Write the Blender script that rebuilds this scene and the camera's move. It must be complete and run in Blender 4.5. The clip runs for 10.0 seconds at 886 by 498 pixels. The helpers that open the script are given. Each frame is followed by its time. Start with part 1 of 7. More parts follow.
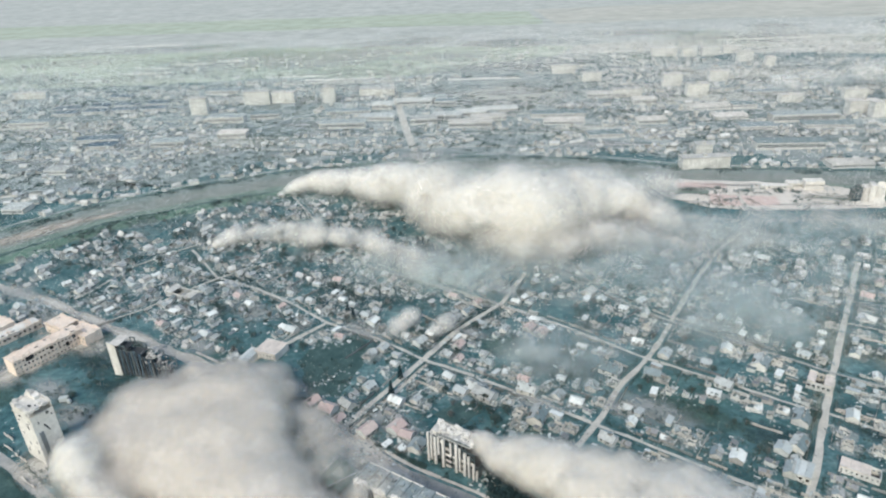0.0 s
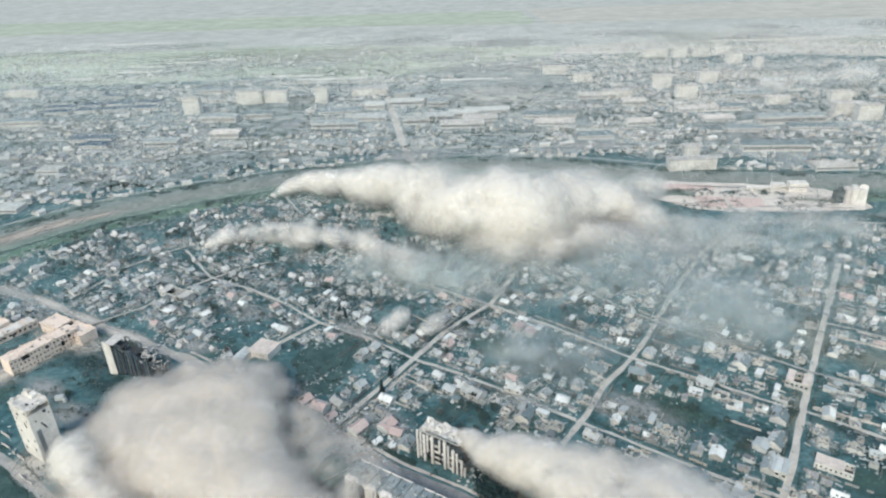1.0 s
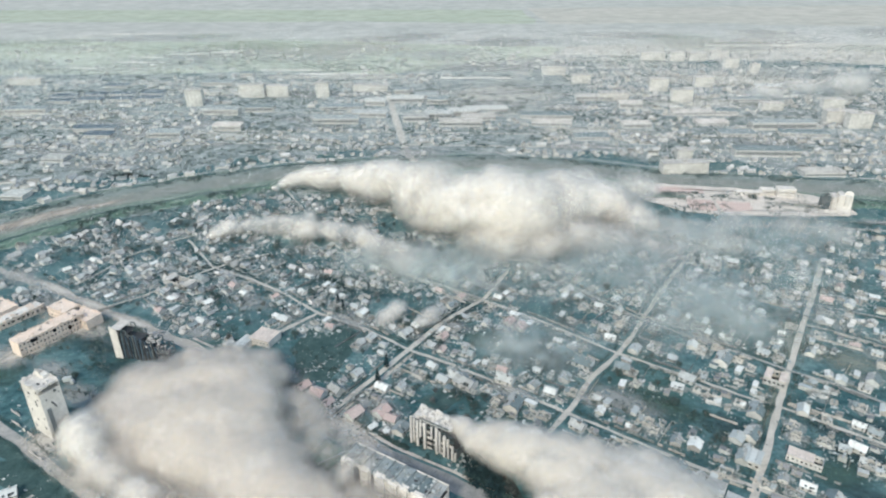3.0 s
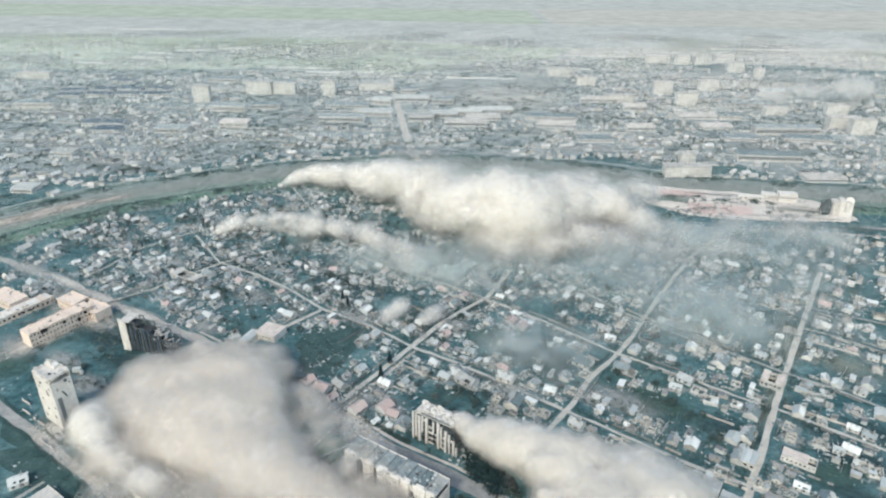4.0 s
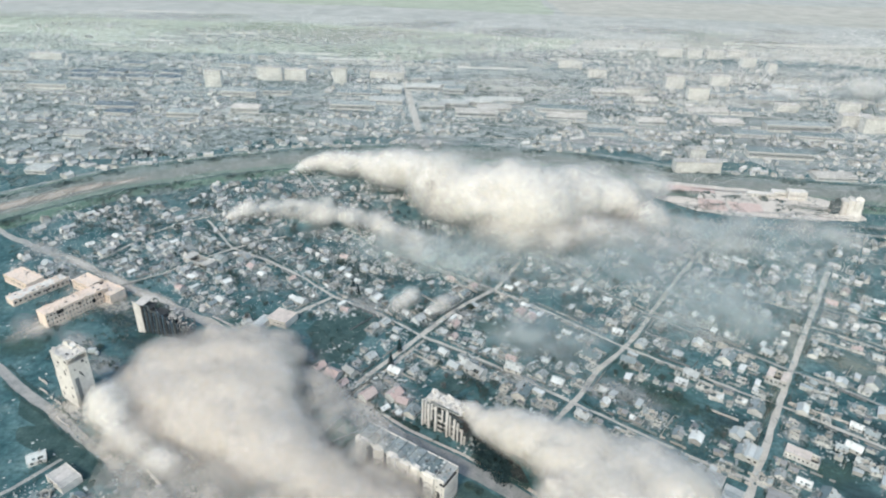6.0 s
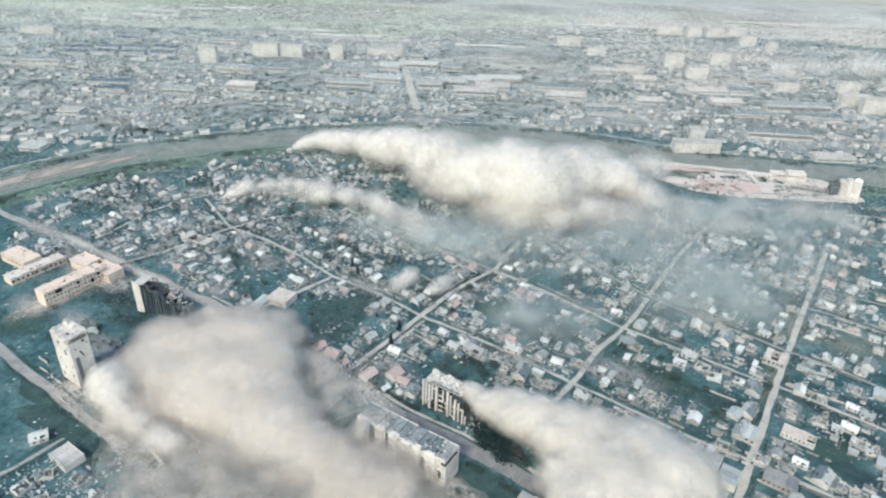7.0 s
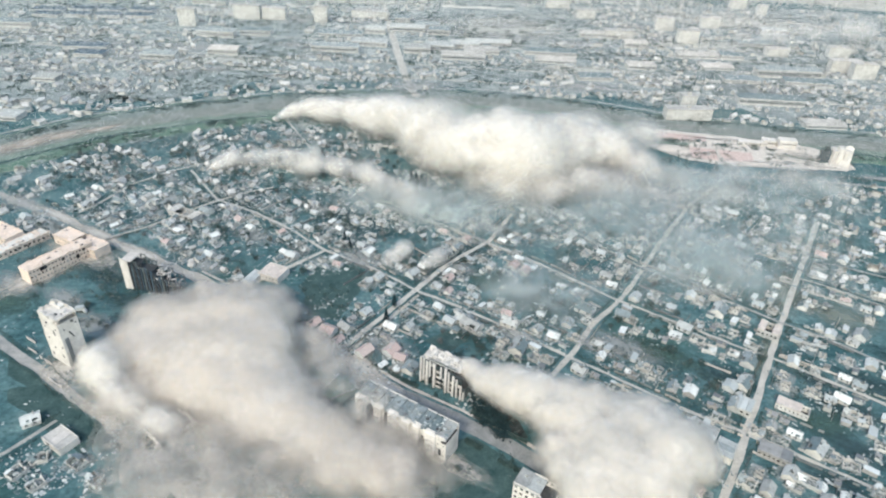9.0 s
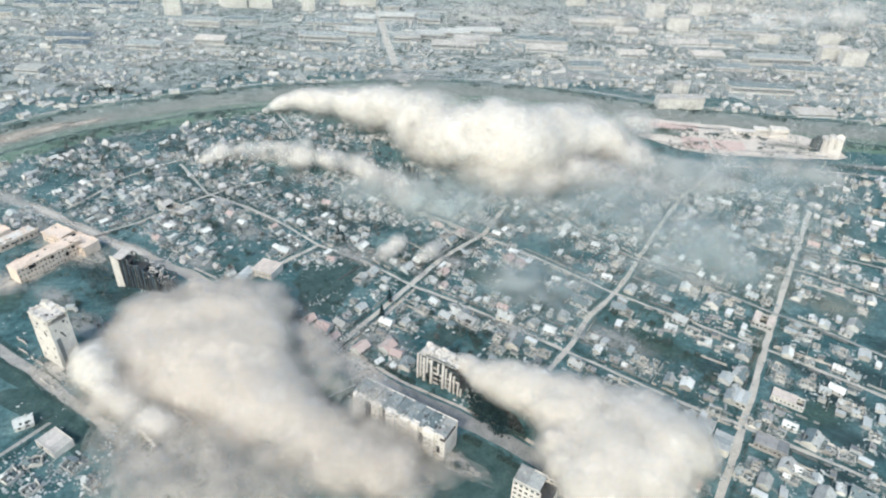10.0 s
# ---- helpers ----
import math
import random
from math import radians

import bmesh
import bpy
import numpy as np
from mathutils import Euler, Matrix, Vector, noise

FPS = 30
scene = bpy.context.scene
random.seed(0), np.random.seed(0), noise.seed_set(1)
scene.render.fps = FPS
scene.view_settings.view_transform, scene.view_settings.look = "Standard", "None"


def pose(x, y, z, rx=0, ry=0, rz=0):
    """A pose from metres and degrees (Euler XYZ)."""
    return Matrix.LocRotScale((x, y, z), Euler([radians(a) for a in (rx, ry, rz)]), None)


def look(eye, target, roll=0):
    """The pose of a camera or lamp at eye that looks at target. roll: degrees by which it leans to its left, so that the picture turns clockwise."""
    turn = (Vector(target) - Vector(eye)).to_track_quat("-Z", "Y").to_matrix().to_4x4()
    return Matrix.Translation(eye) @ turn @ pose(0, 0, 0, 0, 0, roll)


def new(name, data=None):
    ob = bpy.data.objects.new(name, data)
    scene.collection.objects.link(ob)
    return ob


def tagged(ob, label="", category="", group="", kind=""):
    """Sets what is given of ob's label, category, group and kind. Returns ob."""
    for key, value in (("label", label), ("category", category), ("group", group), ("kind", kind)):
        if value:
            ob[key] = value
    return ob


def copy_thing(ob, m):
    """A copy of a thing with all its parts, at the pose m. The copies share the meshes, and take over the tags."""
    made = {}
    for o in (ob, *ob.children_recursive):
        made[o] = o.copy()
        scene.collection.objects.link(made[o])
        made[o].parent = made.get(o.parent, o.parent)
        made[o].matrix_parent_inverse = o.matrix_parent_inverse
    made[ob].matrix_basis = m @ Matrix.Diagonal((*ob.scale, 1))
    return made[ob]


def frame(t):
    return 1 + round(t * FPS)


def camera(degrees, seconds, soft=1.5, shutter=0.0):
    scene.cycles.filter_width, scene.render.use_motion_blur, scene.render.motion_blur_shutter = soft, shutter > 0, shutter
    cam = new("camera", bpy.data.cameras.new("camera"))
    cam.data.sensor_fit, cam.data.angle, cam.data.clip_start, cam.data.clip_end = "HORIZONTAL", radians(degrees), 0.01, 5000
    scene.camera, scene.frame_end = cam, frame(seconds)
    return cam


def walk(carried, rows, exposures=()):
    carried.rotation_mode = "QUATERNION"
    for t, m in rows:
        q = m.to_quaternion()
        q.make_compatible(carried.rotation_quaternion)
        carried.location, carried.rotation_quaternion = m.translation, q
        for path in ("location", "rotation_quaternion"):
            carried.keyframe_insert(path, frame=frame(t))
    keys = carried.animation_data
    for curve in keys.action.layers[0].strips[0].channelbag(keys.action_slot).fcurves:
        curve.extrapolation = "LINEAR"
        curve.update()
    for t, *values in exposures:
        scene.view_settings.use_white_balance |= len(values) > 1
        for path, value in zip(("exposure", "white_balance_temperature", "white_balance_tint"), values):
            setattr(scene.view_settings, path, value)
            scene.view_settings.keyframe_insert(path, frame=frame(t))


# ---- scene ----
cam = camera(69.0, 10.0, 2.2)
PATH = [
    (0, (-0.47, 0.129, 209.901), (-0.47, 1.935, 209.042), -2.3),
    (0.5, (0.367, -2.8, 212.521), (0.383, -0.994, 211.662), -2.1),
    (1, (1.156, -5.91, 215.148), (1.178, -4.107, 214.282), -1.9),
    (1.5, (1.614, -9.165, 216.869), (1.64, -7.364, 215.998), -1.6),
    (2, (1.612, -12.465, 218.221), (1.64, -10.666, 217.348), -1.2),
    (2.5, (1.407, -15.659, 219.574), (1.437, -13.861, 218.699), -0.8),
    (4, (-0.084, -24.428, 223.957), (-0.058, -22.632, 223.077), 0.4),
    (4.5, (-0.62, -26.044, 224.797), (-0.614, -24.249, 223.915), 0.7),
    (5, (-1.586, -27.014, 225.542), (-1.584, -25.221, 224.656), 1.0),
    (5.5, (-2.853, -27.455, 226.319), (-2.848, -25.665, 225.427), 1.3),
    (7, (-7.214, -25.975, 227.608), (-7.185, -24.227, 226.637), 2.0),
    (7.5, (-8.749, -24.831, 227.947), (-8.711, -23.097, 226.951), 2.2),
    (8, (-10.413, -22.801, 228.373), (-10.361, -21.083, 227.35), 2.3),
    (8.5, (-11.986, -20.584, 228.939), (-11.92, -18.88, 227.895), 2.4),
    (9, (-13.353, -18.437, 229.774), (-13.273, -16.747, 228.709), 2.5),
    (9.5, (-15.031, -16.265, 230.931), (-14.934, -14.587, 229.847), 2.5),
    (10, (-16.528, -14.221, 231.976), (-16.415, -12.553, 230.879), 2.6),
]
walk(cam, [(t, look(eye, target, roll)) for t, eye, target, roll in PATH], [(0.0, 0.88, 7280, 7), (5.0, 0.92, 7300, 7), (7.5, 0.98, 7280, 8), (10.0, 1.07, 7380, 8)])

# ---- world and light ----
world = bpy.data.worlds.new("world")
scene.world = world
world.use_nodes = True
wn = world.node_tree
sky = wn.nodes.new("ShaderNodeTexSky")
sky.sky_type = "NISHITA"
sky.sun_disc = False
SUN_EL, SUN_AZ = 43.0, 206.0            # degrees; azimuth from +y towards +x
sky.sun_elevation, sky.sun_rotation = radians(SUN_EL), radians(SUN_AZ)
sky.air_density, sky.dust_density = 1.2, 1.0
wn.links.new(sky.outputs[0], wn.nodes["Background"].inputs[0])
wn.nodes["Background"].inputs[1].default_value = 0.15
sun = new("sun", bpy.data.lights.new("sun", "SUN"))
sun.data.energy, sun.data.angle, sun.data.color = 1.1, radians(12.0), (1.0, 0.96, 0.9)
sd = Vector((math.sin(radians(SUN_AZ)) * math.cos(radians(SUN_EL)), math.cos(radians(SUN_AZ)) * math.cos(radians(SUN_EL)), math.sin(radians(SUN_EL))))
sun.matrix_basis = look(sd * 900, (0, 0, 0))


# ---- materials ----
def mat(name, rough=0.9):
    m = bpy.data.materials.new(name)
    m.use_nodes = True
    nt = m.node_tree
    b = nt.nodes["Principled BSDF"]
    b.inputs["Roughness"].default_value = rough
    b.inputs["Specular IOR Level"].default_value = 0.25
    return m, nt, b


def ramp(nt, fac, stops, interp="LINEAR"):
    r = nt.nodes.new("ShaderNodeValToRGB")
    r.color_ramp.interpolation = interp
    while len(r.color_ramp.elements) < len(stops):
        r.color_ramp.elements.new(0.5)
    for e, (p, c) in zip(r.color_ramp.elements, stops):
        e.position, e.color = p, (*c, 1)
    nt.links.new(fac, r.inputs[0])
    return r.outputs[0]


def tex(nt, scale, detail=4, rough=0.6, space="Object", stretch=None, kind="noise"):
    tc = nt.nodes.new("ShaderNodeTexCoord")
    src = tc.outputs[space]
    if space == "World":
        src = tc.outputs["Object"]
    if stretch:
        mp = nt.nodes.new("ShaderNodeMapping")
        mp.inputs["Scale"].default_value = stretch[:3]
        mp.inputs["Rotation"].default_value = (0, 0, radians(stretch[3] if len(stretch) > 3 else 0))
        nt.links.new(src, mp.inputs[0])
        src = mp.outputs[0]
    if kind == "voronoi":
        n = nt.nodes.new("ShaderNodeTexVoronoi")
        n.inputs["Scale"].default_value = scale
        nt.links.new(src, n.inputs["Vector"])
        return n
    n = nt.nodes.new("ShaderNodeTexNoise")
    n.inputs["Scale"].default_value, n.inputs["Detail"].default_value, n.inputs["Roughness"].default_value = scale, detail, rough
    nt.links.new(src, n.inputs["Vector"])
    return n


def mix(nt, fac, a, b, mode="MIX"):
    m = nt.nodes.new("ShaderNodeMix")
    m.data_type, m.blend_type = "RGBA", mode
    for sock, v in ((m.inputs[0], fac), (m.inputs[6], a), (m.inputs[7], b)):
        if isinstance(v, (int, float)):
            sock.default_value = v
        elif isinstance(v, tuple):
            sock.default_value = (*v, 1)
        else:
            nt.links.new(v, sock)
    return m.outputs[2]


def bump(nt, b, height, strength=0.4, dist=0.2):
    bp = nt.nodes.new("ShaderNodeBump")
    bp.inputs["Strength"].default_value, bp.inputs["Distance"].default_value = strength, dist
    nt.links.new(height, bp.inputs["Height"])
    nt.links.new(bp.outputs[0], b.inputs["Normal"])


def worn(name, tones, grain=0.6, blotch=0.12, rough=0.9, dirt=(0.1, 0.1, 0.09), dirty=0.45, by_object=True):
    """Paint, plaster, slate or concrete: a tone per object or per island, stains and grain over it."""
    m, nt, b = mat(name, rough)
    if by_object:
        fac = nt.nodes.new("ShaderNodeObjectInfo").outputs["Random"]
    else:
        fac = nt.nodes.new("ShaderNodeNewGeometry").outputs["Random Per Island"]
    n = len(tones)
    base = ramp(nt, fac, [((i + 0.0) / n, c) for i, c in enumerate(tones)], "CONSTANT") if n > 1 else tones[0]
    big = tex(nt, blotch, 5, 0.65)
    stain = ramp(nt, big.outputs["Fac"], [(0.42, (0, 0, 0)), (0.72, (dirty,) * 3)])
    c = mix(nt, stain, base, dirt)
    fine = tex(nt, grain, 3, 0.7)
    c = mix(nt, 0.5, c, ramp(nt, fine.outputs["Fac"], [(0.25, (0.45,) * 3), (0.75, (1.0,) * 3)]), "MULTIPLY")
    nt.links.new(c, b.inputs["Base Color"])
    bump(nt, b, fine.outputs["Fac"], 0.4, 0.1)
    return m


def ground_material():
    m, nt, b = mat("ground_grass_and_soil", 1.0)
    b.inputs["Specular IOR Level"].default_value = 0.0
    grass = ramp(nt, tex(nt, 0.035, 6, 0.65).outputs["Fac"], [(0.28, (0.028, 0.079, 0.087)), (0.42, (0.05, 0.115, 0.124)), (0.55, (0.083, 0.159, 0.167)), (0.72, (0.147, 0.235, 0.237))])
    tuft = ramp(nt, tex(nt, 0.28, 6, 0.8).outputs["Fac"], [(0.28, (0.5, 0.52, 0.53)), (0.48, (0.95, 0.95, 0.95)), (0.72, (1.5, 1.48, 1.46))])
    c = mix(nt, 0.85, grass, tuft, "MULTIPLY")
    rows = tex(nt, 0.3, 3, 0.6, "Object", (0.25, 2.2, 1, 36))
    c = mix(nt, 0.35, c, ramp(nt, rows.outputs["Fac"], [(0.3, (0.55, 0.55, 0.55)), (0.7, (1.4, 1.4, 1.4))]), "MULTIPLY")
    bare = ramp(nt, tex(nt, 0.06, 7, 0.75).outputs["Fac"], [(0.57, (0, 0, 0)), (0.7, (0.6, 0.6, 0.6))])
    c = mix(nt, bare, c, (0.17, 0.235, 0.23))
    lush = ramp(nt, tex(nt, 0.012, 3, 0.5).outputs["Fac"], [(0.55, (0, 0, 0)), (0.7, (0.4, 0.4, 0.4))])
    c = mix(nt, lush, c, (0.046, 0.105, 0.083))
    nt.links.new(c, b.inputs["Base Color"])
    bump(nt, b, tex(nt, 0.8, 5, 0.7).outputs["Fac"], 0.6, 0.5)
    return m


def patch_material(name, lo, hi, scale=0.08, mid=0.6, rough=1.0, grain=0.9):
    m, nt, b = mat(name, rough)
    b.inputs["Specular IOR Level"].default_value = 0.05
    c = ramp(nt, tex(nt, scale, 6, mid).outputs["Fac"], [(0.3, lo), (0.7, hi)])
    c = mix(nt, 0.6, c, ramp(nt, tex(nt, grain, 4, 0.7).outputs["Fac"], [(0.25, (0.55,) * 3), (0.7, (1.15,) * 3)]), "MULTIPLY")
    nt.links.new(c, b.inputs["Base Color"])
    return m


def leaf_material(name, lo, hi):
    m, nt, b = mat(name, 0.85)
    c = ramp(nt, nt.nodes.new("ShaderNodeNewGeometry").outputs["Random Per Island"], [(0.0, lo), (1.0, hi)])
    nt.links.new(c, b.inputs["Base Color"])
    return m


def smoke_material(name, colour, dull, cover):
    """Smoke of one thickness: cover is the share of light that it stops, uneven like the smoke itself."""
    m, nt, b = mat(name, 1.0)
    big = tex(nt, 0.05, 5, 0.6)
    shade = ramp(nt, big.outputs["Fac"], [(0.35, dull), (0.65, colour)])
    if cover >= 1:
        nt.links.new(shade, b.inputs["Base Color"])
        b.inputs["Specular IOR Level"].default_value = 0.0
        b.inputs["Subsurface Weight"].default_value = 1.0
        b.inputs["Subsurface Radius"].default_value = (1.0, 1.0, 1.0)
        b.inputs["Subsurface Scale"].default_value = 60.0
        return m
    nt.nodes.remove(b)
    d = nt.nodes.new("ShaderNodeBsdfDiffuse")
    nt.links.new(shade, d.inputs["Color"])
    if cover < 1:
        t, tm, mx, mt = nt.nodes.new("ShaderNodeBsdfTranslucent"), nt.nodes.new("ShaderNodeMixShader"), nt.nodes.new("ShaderNodeMixShader"), nt.nodes.new("ShaderNodeBsdfTransparent")
        t.inputs["Color"].default_value = (*[min(0.95, c * 1.13) for c in colour], 1)
        tm.inputs[0].default_value = 0.6
        nt.links.new(d.outputs[0], tm.inputs[1])
        nt.links.new(t.outputs[0], tm.inputs[2])
        n = tex(nt, 0.09, 6, 0.62)
        c = ramp(nt, n.outputs["Fac"], [(0.3, (cover * 0.35,) * 3), (0.7, (min(1, cover * 1.5),) * 3)])
        nt.links.new(c, mx.inputs[0])
        nt.links.new(mt.outputs[0], mx.inputs[1])
        nt.links.new(tm.outputs[0], mx.inputs[2])
        out = mx.outputs[0]
    nt.links.new(out, nt.nodes["Material Output"].inputs["Surface"])
    return m


def flake_material(name, colour, warm):
    m, nt, b = mat(name, 1.0)
    nt.nodes.remove(b)
    d, t, mx = nt.nodes.new("ShaderNodeBsdfDiffuse"), nt.nodes.new("ShaderNodeBsdfTranslucent"), nt.nodes.new("ShaderNodeMixShader")
    c = ramp(nt, nt.nodes.new("ShaderNodeNewGeometry").outputs["Random Per Island"], [(0.0, warm), (1.0, colour)])
    for s in (d, t):
        nt.links.new(c, s.inputs["Color"])
    nt.links.new(d.outputs[0], mx.inputs[1])
    nt.links.new(t.outputs[0], mx.inputs[2])
    nt.links.new(mx.outputs[0], nt.nodes["Material Output"].inputs["Surface"])
    return m


def film_material(name, lo, hi, cover):
    """Dust or grass lying thin on the ground, thinning out raggedly from its middle."""
    m, nt, b = mat(name, 1.0)
    b.inputs["Specular IOR Level"].default_value = 0.0
    c = ramp(nt, tex(nt, 9.0, 6, 0.75).outputs["Fac"], [(0.3, lo), (0.7, hi)])
    nt.links.new(c, b.inputs["Base Color"])
    tc, ln = nt.nodes.new("ShaderNodeTexCoord"), nt.nodes.new("ShaderNodeVectorMath")
    ln.operation = "LENGTH"
    nt.links.new(tc.outputs["Object"], ln.inputs[0])
    rag, ad = tex(nt, 4.0, 7, 0.7), nt.nodes.new("ShaderNodeMath")
    ad.operation = "MULTIPLY_ADD"
    ad.inputs[1].default_value = 1.5
    nt.links.new(rag.outputs["Fac"], ad.inputs[0])
    nt.links.new(ln.outputs["Value"], ad.inputs[2])
    mp = nt.nodes.new("ShaderNodeMapRange")
    mp.inputs[1].default_value, mp.inputs[2].default_value, mp.inputs[3].default_value, mp.inputs[4].default_value = 0.95, 1.62, cover, 0.0
    nt.links.new(ad.outputs[0], mp.inputs[0])
    t, mx = nt.nodes.new("ShaderNodeBsdfTransparent"), nt.nodes.new("ShaderNodeMixShader")
    nt.links.new(mp.outputs[0], mx.inputs[0])
    nt.links.new(t.outputs[0], mx.inputs[1])
    nt.links.new(b.outputs[0], mx.inputs[2])
    nt.links.new(mx.outputs[0], nt.nodes["Material Output"].inputs["Surface"])
    return m


GROUND = ground_material()
ROAD = patch_material("dusty_road", (0.41, 0.395, 0.354), (0.579, 0.553, 0.49), 0.15)
ASPHALT = patch_material("dusty_asphalt", (0.222, 0.24, 0.234), (0.445, 0.427, 0.398), 0.1)
DIRT = patch_material("bare_yard_soil", (0.09, 0.145, 0.15), (0.31, 0.345, 0.335), 0.25, 0.7)
DUST = patch_material("pale_debris_dust", (0.421, 0.386, 0.351), (0.655, 0.608, 0.55), 0.08, 0.7)
APRON = patch_material("pale_concrete_apron", (0.491, 0.45, 0.398), (0.725, 0.661, 0.585), 0.06, 0.7)
SOOT_SHADOW = patch_material("soot_and_shadow_soil", (0.018, 0.023, 0.026), (0.07, 0.082, 0.082), 0.2, 0.7)
BOULE = patch_material("dusty_boulevard_asphalt", (0.386, 0.363, 0.322), (0.538, 0.503, 0.445), 0.1)
WET = patch_material("grey_asphalt", (0.175, 0.193, 0.193), (0.339, 0.339, 0.328), 0.12)
GRASS = patch_material("lush_grass", (0.021, 0.056, 0.058), (0.088, 0.143, 0.135), 0.13, 0.8)
VERGE = patch_material("pale_meadow", (0.11, 0.17, 0.145), (0.215, 0.265, 0.225), 0.05, 0.7)
BALLAST = patch_material("track_ballast", (0.165, 0.19, 0.175), (0.285, 0.295, 0.265), 0.05, 0.7)
VERGE_GREEN = patch_material("fresh_meadow", (0.085, 0.165, 0.125), (0.165, 0.245, 0.19), 0.06, 0.7)
VERGE_GREY = patch_material("dry_meadow", (0.158, 0.199, 0.187), (0.257, 0.292, 0.275), 0.05, 0.7)
TRACK = patch_material("rusty_track", (0.117, 0.158, 0.152), (0.234, 0.263, 0.246), 0.1, 0.7)
ROAD_DULL = patch_material("dull_earth_road", (0.234, 0.252, 0.24), (0.503, 0.486, 0.445), 0.12, 0.75)
# Far fields and tree line: distance haze is mixed into these colours.
FIELD_GREEN = patch_material("hazed_crop_field", (0.37, 0.415, 0.33), (0.425, 0.46, 0.375), 0.006, 0.6, 1.0, 0.02)
FIELD_GREY = patch_material("hazed_fallow_field", (0.4, 0.415, 0.385), (0.465, 0.47, 0.435), 0.005, 0.6, 1.0, 0.02)
FIELD_TAN = patch_material("hazed_stubble_field", (0.425, 0.42, 0.37), (0.49, 0.475, 0.42), 0.006, 0.6, 1.0, 0.02)
FIELD_LINE = patch_material("hazed_tree_line", (0.281, 0.328, 0.298), (0.398, 0.433, 0.392), 0.02, 0.7)
BARE = patch_material("pale_bare_chalk", (0.6, 0.58, 0.52), (0.78, 0.75, 0.68), 0.05, 0.7)
DARK_HALL = worn("dark_bluish_roofing", [(0.07, 0.115, 0.15), (0.094, 0.139, 0.172)], 0.3, 0.05, 0.9, (0.169, 0.209, 0.244), 0.4)
CONCRETE = worn("weathered_concrete", [(0.585, 0.562, 0.515), (0.515, 0.503, 0.468), (0.643, 0.608, 0.562)], 0.5, 0.1)
BEIGE = worn("beige_roofing", [(0.679, 0.597, 0.532)], 0.5, 0.16, 0.9, (0.351, 0.328, 0.304), 0.6)
PLASTER = worn("cream_plaster", [(0.658, 0.647, 0.596), (0.73, 0.723, 0.67), (0.585, 0.585, 0.558), (0.779, 0.771, 0.72)], 0.7, 0.15)
CREAM = worn("cream_panel", [(0.745, 0.715, 0.66)], 0.5, 0.08, 0.9, (0.35, 0.33, 0.3), 0.5)
SCHOOL = worn("salmon_plaster", [(0.84, 0.696, 0.585)], 0.5, 0.1, 0.9, (0.643, 0.562, 0.491), 0.7)
PINK = worn("pink_slab", [(0.632, 0.48, 0.421)], 0.4, 0.06, 0.9, (0.643, 0.515, 0.468), 0.7)
BURNT = worn("burnt_facade", [(0.058, 0.088, 0.096), (0.094, 0.129, 0.135)], 0.5, 0.12, 0.95, (0.292, 0.292, 0.281), 0.6)
SLATE = worn("grey_slate_sheet", [(0.335, 0.384, 0.386), (0.469, 0.5, 0.491), (0.245, 0.302, 0.316), (0.559, 0.582, 0.556), (0.179, 0.239, 0.252), (0.402, 0.419, 0.404)], 0.9, 0.25)
WHITE_ROOF = worn("pale_sheet_roof", [(0.609, 0.648, 0.632), (0.463, 0.51, 0.507), (0.803, 0.836, 0.801)], 0.9, 0.22, 0.8, (0.365, 0.364, 0.338), 0.6)
RED_ROOF = worn("faded_red_tile", [(0.562, 0.433, 0.398), (0.597, 0.491, 0.45), (0.491, 0.392, 0.369)], 0.9, 0.25, 0.85, (0.468, 0.421, 0.386), 0.6)
BRICK = worn("pale_brick", [(0.492, 0.5, 0.468), (0.435, 0.425, 0.398), (0.604, 0.629, 0.597), (0.648, 0.676, 0.655)], 0.8, 0.25)
TIMBER = worn("grey_timber", [(0.222, 0.24, 0.246), (0.339, 0.345, 0.339)], 1.2, 0.3)
CHIPS = worn("broken_masonry", [(0.38, 0.437, 0.439), (0.559, 0.605, 0.597), (0.223, 0.286, 0.298), (0.67, 0.704, 0.673), (0.078, 0.134, 0.146), (0.335, 0.367, 0.357)], 1.5, 0.3, by_object=False)
MASS_WALL = worn("far_plaster", [(0.634, 0.629, 0.598), (0.739, 0.733, 0.685), (0.528, 0.526, 0.497)], 0.5, 0.1, by_object=False)
MASS_ROOF = worn("far_slate", [(0.528, 0.539, 0.533), (0.726, 0.726, 0.699), (0.396, 0.424, 0.429), (0.638, 0.632, 0.6), (0.22, 0.27, 0.281), (0.572, 0.578, 0.561), (0.297, 0.341, 0.352)], 0.5, 0.1, by_object=False)
GLASS = mat("dark_window_glass", 0.25)[0]
GLASS.node_tree.nodes["Principled BSDF"].inputs["Base Color"].default_value = (0.03, 0.04, 0.045, 1)
# Near black for the shade inside openings; also soot and wheels.
HOLE = worn("opening_shade_and_soot", [(0.058, 0.064, 0.07)], 0.8, 0.2, 0.95, (0.164, 0.164, 0.152), 0.4)
GREEN_ROOF = worn("dark_green_sheet", [(0.07, 0.152, 0.129)], 0.8, 0.15, 0.6, (0.164, 0.211, 0.199), 0.5)
LEAF = leaf_material("dull_foliage", (0.03, 0.066, 0.066), (0.076, 0.123, 0.115))
TWIG = leaf_material("bare_twigs", (0.076, 0.097, 0.097), (0.193, 0.211, 0.199))
NEEDLE = leaf_material("conifer_needles", (0.01, 0.032, 0.038), (0.028, 0.058, 0.064))
BARK = worn("bark", [(0.14, 0.117, 0.099)], 2.0, 0.5)
COVERS = (1.0, 0.36, 0.3, 0.25, 0.2, 0.15, 0.1)
